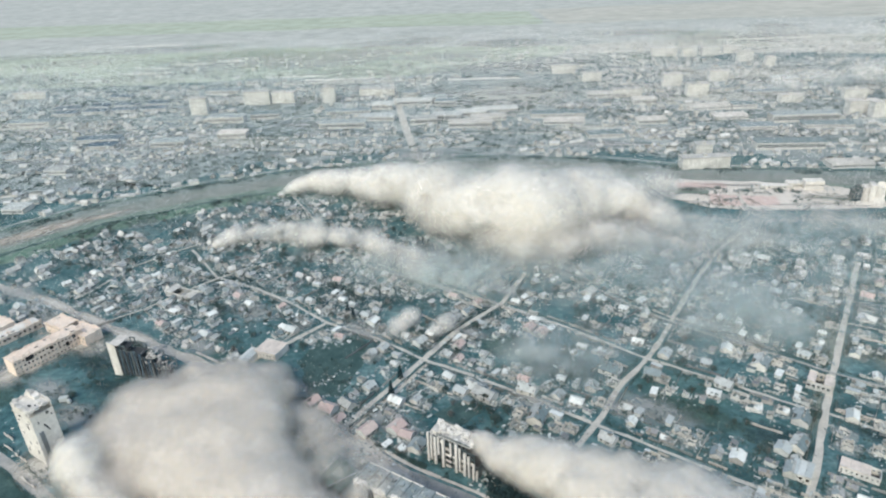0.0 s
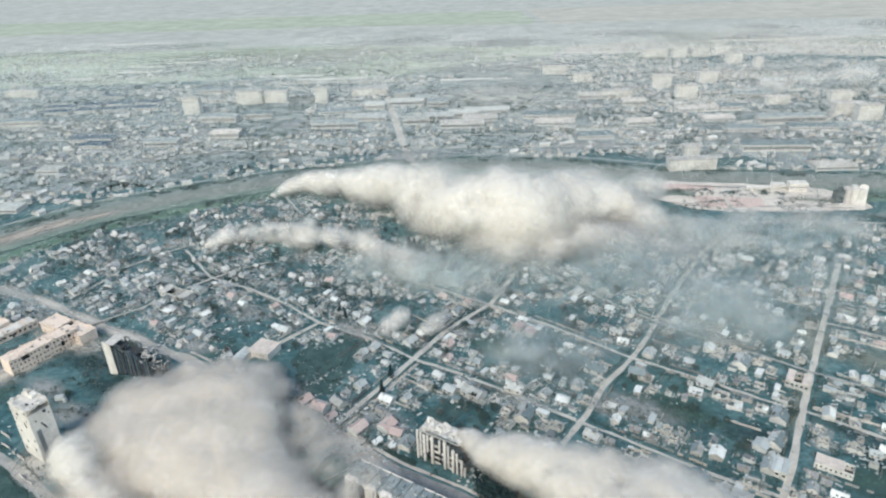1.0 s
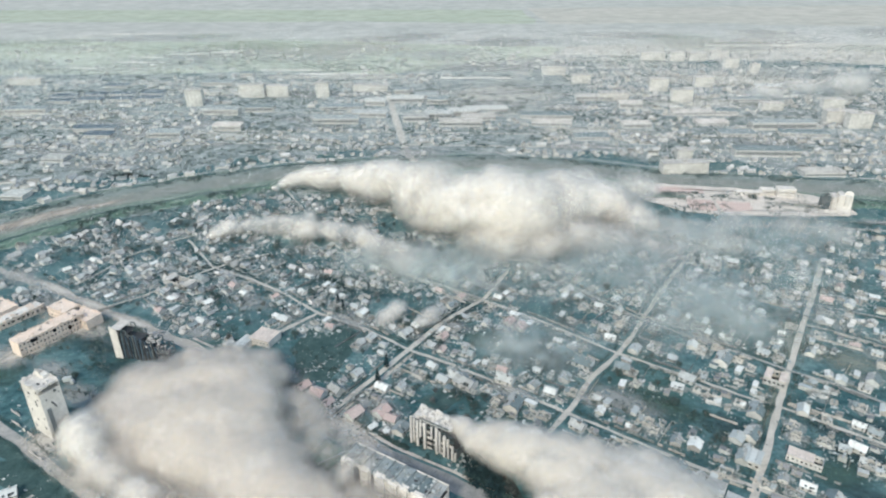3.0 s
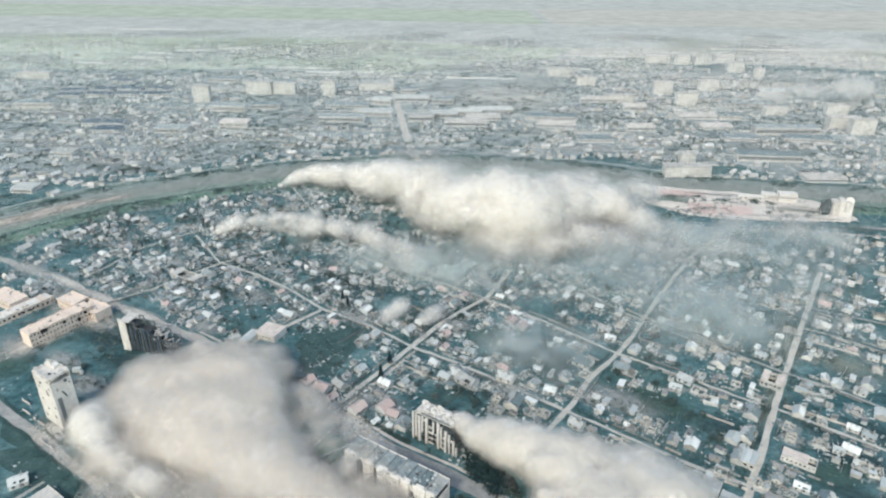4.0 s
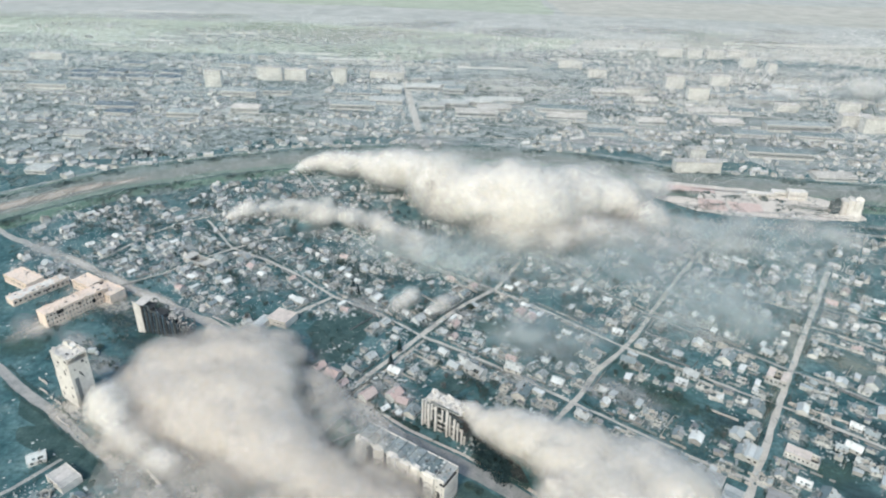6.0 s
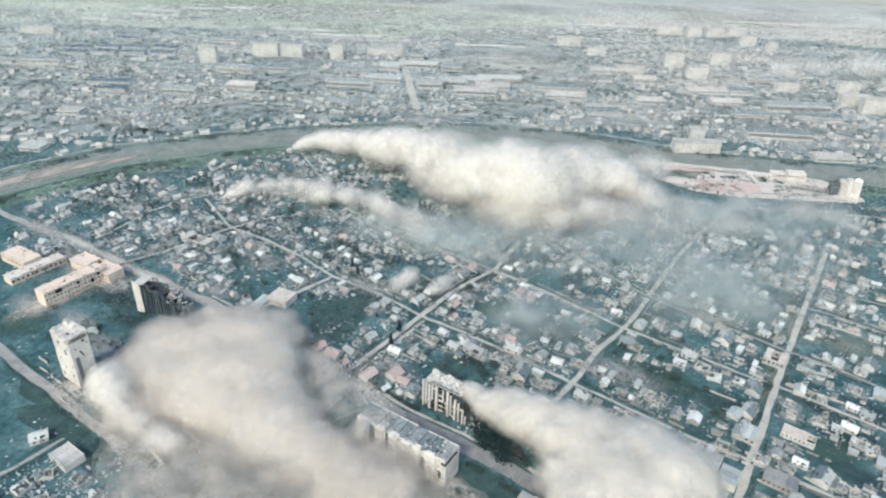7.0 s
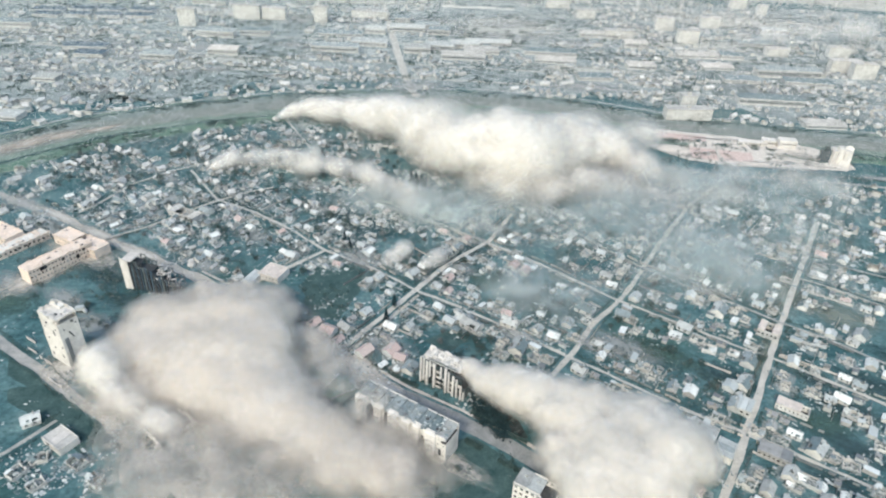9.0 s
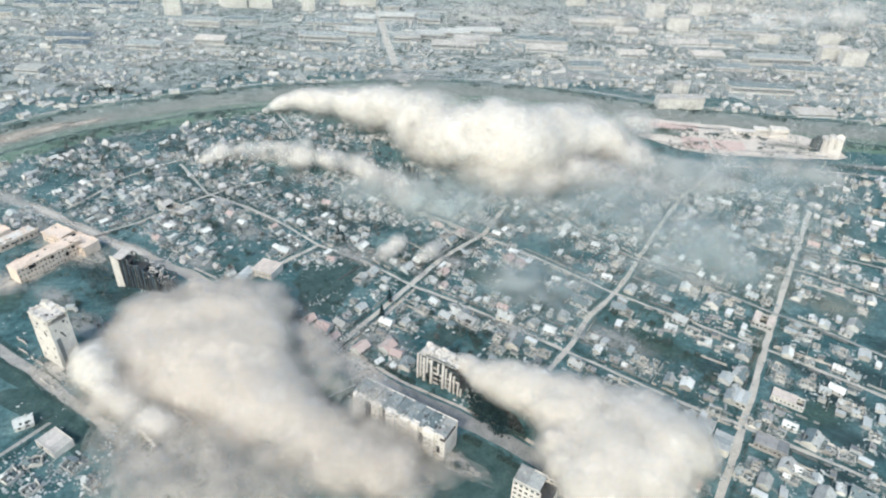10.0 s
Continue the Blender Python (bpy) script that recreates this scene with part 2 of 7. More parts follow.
SMOKE_BRIGHT = [smoke_material("white_smoke", (0.81, 0.792, 0.756), (0.797, 0.779, 0.743), c) for c in COVERS]
SMOKE_CREAM = [smoke_material("cream_smoke", (0.77, 0.745, 0.703), (0.757, 0.731, 0.69), c) for c in COVERS]
SMOKE_DUSTY = [smoke_material("beige_dust_cloud", (0.735, 0.702, 0.657), (0.725, 0.692, 0.647), c) for c in COVERS]
SMOKE_THIN = [smoke_material("thin_pale_smoke", (0.72, 0.78, 0.765), (0.68, 0.745, 0.735), c * 0.5) for c in COVERS]
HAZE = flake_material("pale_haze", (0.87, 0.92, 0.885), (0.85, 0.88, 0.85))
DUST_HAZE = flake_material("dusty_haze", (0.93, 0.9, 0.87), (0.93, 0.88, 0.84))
DUST_FILM = film_material("thin_pale_dust", (0.421, 0.404, 0.369), (0.632, 0.597, 0.538), 0.85)
GRASS_FILM = film_material("green_grass_patch", (0.033, 0.08, 0.073), (0.105, 0.17, 0.146), 0.75)
DRY_FILM = film_material("dry_yellowish_grass", (0.187, 0.222, 0.187), (0.328, 0.351, 0.304), 0.6)
# Dark ground film, also laid as painted shade before large buildings.
SHADE_FILM = film_material("dark_ground_and_shade", (0.029, 0.058, 0.064), (0.07, 0.117, 0.123), 0.7)
YARD_FILM = film_material("pinkish_yard_dust", (0.316, 0.329, 0.316), (0.484, 0.488, 0.468), 0.6)
# Field patches carry the same haze-paled tones.
FIELD_FILM_GREEN = film_material("hazed_green_patch", (0.36, 0.41, 0.32), (0.41, 0.455, 0.365), 0.4)
FIELD_FILM_GREY = film_material("hazed_grey_patch", (0.375, 0.4, 0.375), (0.43, 0.445, 0.415), 0.4)
FIELD_FILM_PALE = film_material("hazed_pale_patch", (0.44, 0.44, 0.395), (0.52, 0.51, 0.46), 0.4)
TAN_FILM = film_material("bare_tan_earth_layer", (0.32, 0.295, 0.255), (0.5, 0.44, 0.38), 0.9)
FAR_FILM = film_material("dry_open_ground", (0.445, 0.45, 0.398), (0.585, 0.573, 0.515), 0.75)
# Far town ground, lightened to carry part of the distance haze.
TOWN = patch_material("hazed_town_ground", (0.075, 0.122, 0.124), (0.42, 0.45, 0.43), 0.03, 0.7, 1.0, 0.15)


# ---- mesh helpers ----
def obj(name, bm, material, parent=None, label=""):
    me = bpy.data.meshes.new(name)
    bm.to_mesh(me)
    bm.free()
    for m in material if isinstance(material, (list, tuple)) else [material]:
        me.materials.append(m)
    ob = new(name, me)
    ob.parent = parent
    if label:
        tagged(ob, label)
    return ob


def part(name, bm, material, parent, label=""):
    return obj(name, bm, material, parent, label)


def box(bm, x0, x1, y0, y1, z0, z1, mi=0, skew=0.0):
    c = [(x0, y0, z0), (x1, y0, z0), (x1, y1, z0), (x0, y1, z0), (x0, y0, z1), (x1, y0, z1), (x1, y1, z1), (x0, y1, z1)]
    v = [bm.verts.new((p[0] + random.uniform(-skew, skew), p[1] + random.uniform(-skew, skew), p[2] + random.uniform(-skew, skew))) for p in c]
    for f in ((3, 2, 1, 0), (4, 5, 6, 7), (0, 1, 5, 4), (1, 2, 6, 5), (2, 3, 7, 6), (3, 0, 4, 7)):
        bm.faces.new([v[i] for i in f]).material_index = mi
    return v


def beam(bm, a, b, w=0.15, mi=0):
    a, b = Vector(a), Vector(b)
    d = (b - a).normalized()
    s = d.cross(Vector((0, 0, 1)))
    s = (s if s.length > 1e-3 else Vector((1, 0, 0))).normalized() * w / 2
    u = s.cross(d).normalized() * w / 2
    v = [bm.verts.new(p + i * s + j * u) for p in (a, b) for i, j in ((-1, -1), (1, -1), (1, 1), (-1, 1))]
    for f in ((3, 2, 1, 0), (4, 5, 6, 7), (0, 1, 5, 4), (1, 2, 6, 5), (2, 3, 7, 6), (3, 0, 4, 7)):
        bm.faces.new([v[i] for i in f]).material_index = mi


def slab(bm, pts, thick, mi=0):
    """A plate of any outline, its top through pts."""
    n = (Vector(pts[1]) - Vector(pts[0])).cross(Vector(pts[2]) - Vector(pts[0])).normalized() * thick
    top = [bm.verts.new(p) for p in pts]
    low = [bm.verts.new(Vector(p) - n) for p in pts]
    k = len(pts)
    bm.faces.new(top).material_index = mi
    bm.faces.new(low[::-1]).material_index = mi
    for i in range(k):
        j = (i + 1) % k
        bm.faces.new([top[i], low[i], low[j], top[j]]).material_index = mi


def mesh_from(name, verts, faces_n, material):
    """One mesh of many loose polygons with faces_n corners each; verts is an array (count * faces_n, 3)."""
    n = len(verts)
    me = bpy.data.meshes.new(name)
    me.vertices.add(n)
    me.vertices.foreach_set("co", verts.astype(np.float32).ravel())
    me.loops.add(n)
    me.loops.foreach_set("vertex_index", np.arange(n, dtype=np.int32))
    me.polygons.add(n // faces_n)
    me.polygons.foreach_set("loop_start", np.arange(0, n, faces_n, dtype=np.int32))
    me.update(calc_edges=True)
    me.materials.append(material)
    return new(name, me)


def flakes(name, pts, sizes, material, flat=1.0):
    """Small three-cornered flakes at pts, each turned at random."""
    n = len(pts)
    a = np.random.normal(size=(n, 3))
    a[:, 2] *= flat
    a /= np.linalg.norm(a, axis=1)[:, None]
    b = np.cross(a, np.random.normal(size=(n, 3)))
    b /= np.linalg.norm(b, axis=1)[:, None]
    s = np.asarray(sizes)[:, None]
    v = np.stack([pts + s * a, pts + s * (-0.5 * a + 0.87 * b), pts + s * (-0.5 * a - 0.87 * b)], 1)
    return mesh_from(name, v.reshape(-1, 3), 3, material)


def resample(pts, step):
    out = []
    for (x0, y0), (x1, y1) in zip(pts, pts[1:]):
        k = max(1, round(math.hypot(x1 - x0, y1 - y0) / step))
        out += [(x0 + (x1 - x0) * i / k, y0 + (y1 - y0) * i / k) for i in range(k)]
    return out + [tuple(pts[-1])]


def ribbon(name, pts, width, z, material, label, ragged=0.5, category="road", height=0.25):
    p = resample(pts, 7.0)
    bm = bmesh.new()
    rows = []
    for i, (x, y) in enumerate(p):
        a, b = p[max(0, i - 1)], p[min(len(p) - 1, i + 1)]
        d = Vector((b[0] - a[0], b[1] - a[1], 0)).normalized()
        s = Vector((-d.y, d.x, 0))
        wl, wr = width / 2 + random.uniform(-ragged, ragged), width / 2 + random.uniform(-ragged, ragged)
        c = Vector((x, y, z))
        rows.append([bm.verts.new(c + s * wl - Vector((0, 0, height))), bm.verts.new(c + s * wl), bm.verts.new(c - s * wr), bm.verts.new(c - s * wr - Vector((0, 0, height)))])
    for r, q in zip(rows, rows[1:]):
        for j in range(3):
            bm.faces.new([r[j], r[j + 1], q[j + 1], q[j]])
    bmesh.ops.recalc_face_normals(bm, faces=bm.faces)
    return tagged(obj(name, bm, material), label, category, "", "structure")


def area(name, pts, z, material, label, category="ground", wobble=1.5, step=6.0):
    """A flat patch of ground with an uneven rim."""
    p = resample(list(pts) + [pts[0]], step)[:-1]
    bm = bmesh.new()
    vs = [bm.verts.new((x + random.uniform(-wobble, wobble), y + random.uniform(-wobble, wobble), z)) for x, y in p]
    f = bm.faces.new(vs)
    bmesh.ops.triangulate(bm, faces=[f])
    bmesh.ops.recalc_face_normals(bm, faces=bm.faces)
    if bm.faces[:] and sum(f.normal.z for f in bm.faces) < 0:
        bmesh.ops.reverse_faces(bm, faces=bm.faces)
    return tagged(obj(name, bm, material), label, category, "", "structure")


def many(ob):
    """Marks a part made of pieces too small to pick apart."""
    return tagged(ob, kind="stuff")


def thing(name, m, label, category, group=""):
    e = new(name)
    e.empty_display_size = 0.5
    e.matrix_basis = m
    return tagged(e, label, category, group)


# ---- ground ----
bm = bmesh.new()
bmesh.ops.create_grid(bm, x_segments=60, y_segments=60, size=7000)
tagged(obj("ground", bm, GROUND), "dull teal-green grass and garden soil over flat land", "ground", "", "structure")

# streets of the house quarter
STREETS = {
    "east_avenue": (5.0, [(100, 128), (116, 150), (130, 169), (144, 190), (155, 206), (174, 234), (190, 258), (209, 285), (233, 319), (250, 343), (286, 394)]),
    "cross_street": (4.6, [(45, 208), (57, 226), (69, 240), (89, 270), (109, 291), (122, 309), (143, 341), (169, 379), (198, 418), (244, 467)]),
    "school_street": (4.6, [(-52, 245), (-35, 269), (-14, 299), (5, 326), (36, 358), (56, 397)]),
    "warehouse_street": (4.2, [(-118, 294), (-107, 309), (-94, 321), (-74, 342)]),
    "long_street": (3.6, [(-196, 458), (-162, 409), (-129, 390), (-101, 368), (-74, 342), (-41, 322), (-14, 299), (10, 284), (41, 262), (69, 240), (94, 222), (117, 204), (140, 190), (161, 176), (190, 156), (240, 122)]),
    "upper_street": (3.6, [(-75, 434), (-40, 407), (3, 379), (37, 354), (71, 326), (109, 291), (141, 269), (163, 252), (182, 240), (207, 220), (240, 194), (290, 158)]),
    "third_street": (3.2, [(60, 418), (79, 397), (96, 377), (111, 355), (131, 331), (155, 309), (179, 290), (199, 273), (220, 258), (243, 236), (300, 195)]),
    "fourth_street": (3.0, [(233, 319), (248, 310), (267, 294), (330, 250)]),
    "depot_street": (3.0, [(250, 343), (300, 318), (360, 285)]),
    "west_street": (3.6, [(-224, 348), (-199, 367), (-174, 395), (-158, 410), (-140, 424), (-125, 431)]),
    "market_street": (3.4, [(-252, 385), (-242, 405), (-232, 432), (-209, 456), (-187, 474)]),
    "plume_street": (4.0, [(-142, 576), (-132, 556), (-101, 492), (-86, 462)]),
    "back_street": (3.0, [(-130, 500), (-94, 512), (-32, 525), (20, 530)]),
    "yard_street": (5.2, [(-250, 262), (-223, 241), (-199, 225), (-171, 204), (-137, 179), (-90, 140)]),
    "side_lane": (3.6, [(-205, 160), (-189, 175), (-177, 192), (-168, 203)]),
}
DULL = ("plume_street", "back_street", "fourth_street", "depot_street", "third_street", "side_lane")
for i, (nm, (wd, pts)) in enumerate(STREETS.items()):
    wide = wd > 4.4
    ribbon("road_" + nm, pts, wd * (0.66 if wd > 4 else 0.54) if nm != "yard_street" else wd, 0.09 + 0.006 * i, ASPHALT if nm == "yard_street" else ROAD_DULL if nm in DULL else ROAD, "pale dusty unpaved street between gardens" if not wide else "pale dusty street rutted by traffic", 0.45)
BOULEVARD = [(-470, 530), (-400, 468), (-338, 420), (-283, 390), (-255, 374), (-224, 356), (-200, 339), (-178, 326), (-150, 310), (-105, 280), (-64, 248), (-45, 232), (-21, 212), (6, 196), (30, 180), (48, 165), (90, 132)]
ribbon("road_boulevard", BOULEVARD[:8], 5.4, 0.064, ROAD_DULL, "dusty grey asphalt boulevard littered with debris", 1.0)
ribbon("road_boulevard", BOULEVARD[7:14], 7.4, 0.07, BOULE, "wide dusty grey asphalt boulevard littered with debris", 1.0)
ribbon("road_boulevard", BOULEVARD[12:], 8.4, 0.085, WET, "wide darker asphalt stretch of the boulevard", 0.4)
ribbon("pavement_boulevard", [(x + 3.9, y + 5.0) for x, y in BOULEVARD[8:]], 1.6, 0.2, DUST, "narrow pale pavement beside the boulevard", 0.3, "pavement")

# the railway belt that bends round the quarter
BELT = [(-620, 190), (-470, 350), (-350, 490), (-305, 535), (-225, 580), (-140, 613), (-21, 635), (70, 635), (158, 610), (238, 572), (346, 552), (428, 536), (700, 500), (1100, 450)]
def beside(pts, gap):
    """A line at that distance from another, to its left."""
    out = []
    for i, (x, y) in enumerate(pts):
        a, b = pts[max(0, i - 1)], pts[min(len(pts) - 1, i + 1)]
        d = Vector((b[0] - a[0], b[1] - a[1])).normalized()
        out.append((x - d.y * gap, y + d.x * gap))
    return out


RAIL = resample(BELT, 40)
ribbon("verge_railway", RAIL, 78, 0.03, VERGE, "broad belt of pale rough grass along the railway", 4, "grass verge")
ribbon("verge_green", beside(RAIL, -31), 17, 0.05, VERGE_GREEN, "greener strip of grass below the railway", 3, "grass verge")
ribbon("verge_grey", beside(RAIL, 25), 13, 0.055, VERGE_GREY, "greyish strip of dry grass above the railway", 2.5, "grass verge")
ribbon("railway_bed", beside(RAIL, 4), 22, 0.3, BALLAST, "grey-olive ballast bed of the railway", 1.6, "railway", 0.5)
for off in (-2, 4, 11):
    ribbon("railway_track", beside(RAIL, off), 1.5, 0.36, TRACK, "dull rusty railway track on the bed", 0.25, "railway track", 0.35)
ribbon("railway_ditch", beside(RAIL, -20), 4, 0.06, GRASS, "dark green ditch beside the railway", 1.6, "ditch")
ribbon("railway_ditch", beside(RAIL, 34), 4, 0.07, GRASS, "dark green hedge row above the railway", 1.8, "ditch")
ribbon("railway_path", beside(RAIL, 17), 2.6, 0.12, BALLAST, "pale dirt track along the railway", 0.8, "track")
ribbon("railway_path", beside(RAIL, 44), 3.0, 0.1, ROAD_DULL, "dusty track behind the railway", 0.9, "track")

# lawns, dust and open plots
area("lawn_park", [(-84, 300), (-72, 333), (-46, 318), (-47, 300), (-56, 268), (-74, 272)], 0.05, GRASS, "dark green lawn of an empty plot", "lawn")
area("lawn_street", [(-190.2, 205.9), (-181.3, 209.4), (-151.4, 187.1), (-154.1, 181.8), (-166.4, 187.3), (-182.2, 196.2)], 0.42, GRASS, "dark lawn between the yard street and the houses", "lawn", 0.8)
area("lawn_corner", [(-218.8, 233.0), (-208.7, 228.9), (-183.8, 209.8), (-190.7, 208.1), (-212.8, 221.1)], 0.41, GRASS, "dark lawn beside the yard street", "lawn", 0.8)
area("lawn_small", [(-8, 252), (6, 262), (16, 252), (2, 242)], 0.05, GRASS, "dark green garden lawn", "lawn", 1.0)
area("lawn_yard", [(-209, 213), (-193, 214), (-178, 208), (-151, 186), (-156, 173), (-177, 187), (-204, 204)], 0.05, GRASS, "dark green lawn between the blocks", "lawn", 1.0)
area("lawn_dusty", [(-92, 150), (-90, 165), (-76, 168), (-60, 150)], 0.06, GRASS, "dark green lawn showing through the dust", "lawn", 1.5)
ribbon("road_school_lane", [(x + 3.6, y - 2.9) for x, y in [(-52, 245), (-35, 269), (-14, 299)]], 2.2, 0.2, ROAD, "narrow pale lane beside the street", 0.3)
area("lawn_blocks", [(-12, 164), (12, 186), (40, 160), (30, 130), (0, 130)], 0.05, GRASS, "dark grass behind the apartment block", "lawn")
# Soot and the black shadow by the burnt block, both as ground colour.
area("ground_scorched", [(12, 208), (20, 214), (36, 196), (40, 184), (30, 186), (18, 196)], 0.16, SOOT_SHADOW, "black ground beside the burnt block, soot and painted shadow", "ground", 1.2)


def film(name, x, y, rx, ry, turn, z, material, label, category):
    """A ragged thin layer on the ground, with no sharp rim."""
    bm = bmesh.new()
    bmesh.ops.create_circle(bm, cap_ends=True, segments=24, radius=1.25)
    e = tagged(obj(name, bm, material), label, category, "", "structure")
    e.matrix_basis = pose(x, y, z, 0, 0, turn) @ Matrix.Diagonal((rx, ry, 1, 1))


for i, (x, y, rx, ry, tn) in enumerate(((-112, 225, 62, 48, -33), (-120, 180, 46, 26, -33), (-58, 236, 26, 14, -40), (-150, 200, 26, 22, -33), (-30, 216, 30, 9, -34), (-62, 246, 30, 13, -36), (-80, 262, 26, 12, -33), (-42, 232, 22, 10, -38), (-100, 278, 24, 11, -33), (-190, 334, 34, 8, -30), (-225, 356, 30, 7, -33), (-262, 380, 40, 6, -33), (-165, 258, 22, 16, 0), (-238, 312, 44, 14, 57), (-226, 334, 44, 16, -29), (-150, 284, 26, 9, -14), (-186, 226, 22, 16, -33), (-128, 268, 34, 12, -33), (-140, 285, 34, 10, -14), (0, 172, 30, 8, -34), (-20, 160, 26, 14, 0))):
    film("dust_film", x, y, rx, ry, tn, 0.24 + 0.006 * i, DUST_FILM, "thin pale dust and plaster grit over the ground", "dust")
# The shade before the school and the slab block is painted here.
for i, (x, y, rx, ry, tn, m, label) in enumerate((
        (-246, 282, 26, 18, -33, GRASS_FILM, "green lawn beside the yard street"), (-160, 190, 34, 9, -34, GRASS_FILM, "dark green lawn between the blocks"),
        (-200, 310, 40, 14, -30, SHADE_FILM, "painted shade on the grass in front of the school"), (-178, 284, 26, 10, -14, SHADE_FILM, "painted shade on the grass below the slab block"),
        (-150, 400, 40, 22, -33, SHADE_FILM, "dark garden ground"), (-60, 380, 50, 24, -33, SHADE_FILM, "dark garden ground"), (10, 330, 40, 24, 50, SHADE_FILM, "dark garden ground"),
        (60, 290, 34, 20, -36, SHADE_FILM, "dark garden ground"), (150, 225, 22, 14, -36, SHADE_FILM, "dark garden ground"), (200, 205, 26, 14, -36, SHADE_FILM, "dark garden ground"),
        (185, 195, 22, 14, 0, GRASS_FILM, "green garden grass"), (215, 300, 44, 14, 58, DRY_FILM, "dry yellowish grass along the avenue"), (178, 246, 34, 7, 52, DRY_FILM, "dry yellowish grass along the avenue"),
        (238, 280, 34, 18, -36, DRY_FILM, "dry yellowish garden grass"), (120, 245, 30, 14, -36, GRASS_FILM, "green garden grass"), (30, 310, 22, 14, -36, GRASS_FILM, "green garden grass"),
        (-30, 440, 60, 20, -33, DRY_FILM, "dry yellowish garden grass"), (230, 430, 50, 26, 0, DRY_FILM, "dry yellowish garden grass"), (40, 235, 20, 8, -36, GRASS_FILM, "green garden grass"), (192, 178, 22, 11, -36, SHADE_FILM, "dark garden ground"), (222, 222, 24, 12, -36, SHADE_FILM, "dark garden ground"), (172, 160, 20, 9, -36, SHADE_FILM, "dark garden ground"), (255, 240, 26, 12, -36, SHADE_FILM, "dark garden ground"), (195, 225, 18, 8, -36, SHADE_FILM, "dark garden ground"))):
    film("garden_patch", x, y, rx, ry, tn, 0.035 + 0.002 * i, m, label, "garden")
for i, (x, y, rx, ry, tn) in enumerate(((-345, 505, 46, 15, 50), (-372, 478, 46, 13, 50), (-325, 522, 30, 11, 45), (-405, 440, 44, 9, 50), (-300, 538, 30, 7, 36))):
    film("earth_bare", x, y, rx, ry, tn, 0.5 + 0.01 * i, TAN_FILM, "bare tan earth beside the railway", "earth")
for i, (x, y, rx, ry) in enumerate(((110, 960, 130, 120), (-300, 1010, 200, 50), (380, 900, 160, 60), (-550, 880, 160, 50), (500, 1060, 260, 80), (-150, 1120, 260, 40), (200, 760, 120, 30), (-250, 760, 140, 30))):
    film("far_open_ground", x, y, rx, ry, -6, 0.3 + 0.01 * i, FAR_FILM, "dry beige open ground in the far quarter", "ground")

yard_rng = random.Random(21)
for i, (x, y, rx, ry) in enumerate(((-215, 285, 24, 10), (-250, 300, 26, 14), (-190, 262, 24, 12), (-262, 365, 36, 14), (-300, 400, 30, 14))):
    film("yard_dust", x, y, rx, ry, -33, 0.125 + 0.002 * i, YARD_FILM, "pale dust over the trampled grass", "dust")
for i in range(70):
    far = i < 34
    y = yard_rng.uniform(640, 1000) if far else yard_rng.uniform(230, 520)
    x = yard_rng.uniform(-0.66, 0.66) * y if far else yard_rng.uniform(-0.5, 0.6) * y
    r = yard_rng.uniform(22, 48) if far else yard_rng.uniform(9, 20)
    film("yard_dust", x, y, r * 1.6, r * 0.7, -6 if far else -36, (0.4 if far else 0.14) + 0.002 * i, YARD_FILM, "pale pinkish dust round damaged houses", "dust")

# depot with pink slabs
for i, (x, y, rx, ry, tn, m, label) in enumerate(((225, 545, 26, 6, -12, DRY_FILM, "dull grass on the depot"), (330, 512, 26, 7, -14, DRY_FILM, "dull grass on the depot"), (300, 500, 34, 3.5, -3, DUST_FILM, "pale gravel rim of the depot"), (222, 512, 26, 4, -26, DUST_FILM, "pale gravel rim of the depot"), (345, 495, 30, 7, -10, DUST_FILM, "pale rubble dust by the silo"), (300, 548, 40, 4, -12, YARD_FILM, "pinkish dust on the depot"), (262, 552, 40, 3, -14, SHADE_FILM, "dark strip on the depot"), (318, 486, 50, 4, -8, YARD_FILM, "dusty verge below the depot"), (390, 470, 50, 8, -10, YARD_FILM, "dusty verge below the depot"))):
    film("depot_patch", x, y, rx, ry, tn, 0.48 + 0.006 * i, m, label, "ground")
area("depot_apron", [(190, 566), (212, 576), (272, 562), (345, 544), (372, 522), (372, 488), (345, 486), (258, 490), (224, 502), (196, 530)], 0.35, APRON, "pale concrete apron of the depot", "apron", 1.5)
for pts in ([(216, 566), (262, 557), (258, 544), (212, 552)], [(236, 532), (258, 526), (254, 502), (229, 506)], [(262, 525), (290, 520), (284, 500), (258, 501)]):
    area("depot_slab", pts, 0.42, PINK, "faded pink concrete slab in the depot", "slab", 0.6)
area("depot_lawn", [(205, 546), (240, 540), (236, 534), (210, 536)], 0.4, VERGE, "pale strip of grass on the depot", "lawn", 0.8)
ribbon("road_depot", [(200, 486), (243, 471), (318, 466), (380, 454), (500, 430)], 3.4, 0.12, ROAD_DULL, "pale dirt road along the depot", 0.6)
ribbon("ditch_depot", [(300, 480), (352, 474), (420, 462), (500, 446)], 7, 0.06, GRASS, "dark overgrown ditch below the depot", 1.5, "ditch")

area("ground_town", [(-900, 640), (-640, 560), (-400, 600), (-200, 668), (20, 690), (180, 660), (420, 600), (700, 560), (1000, 700), (1100, 1100), (300, 1260), (-200, 1200), (-500, 1160), (-800, 1230), (-1100, 1170)], 0.035, TOWN, "dusty ground and gardens of the far quarter, paled for haze", "ground", 28, 40)

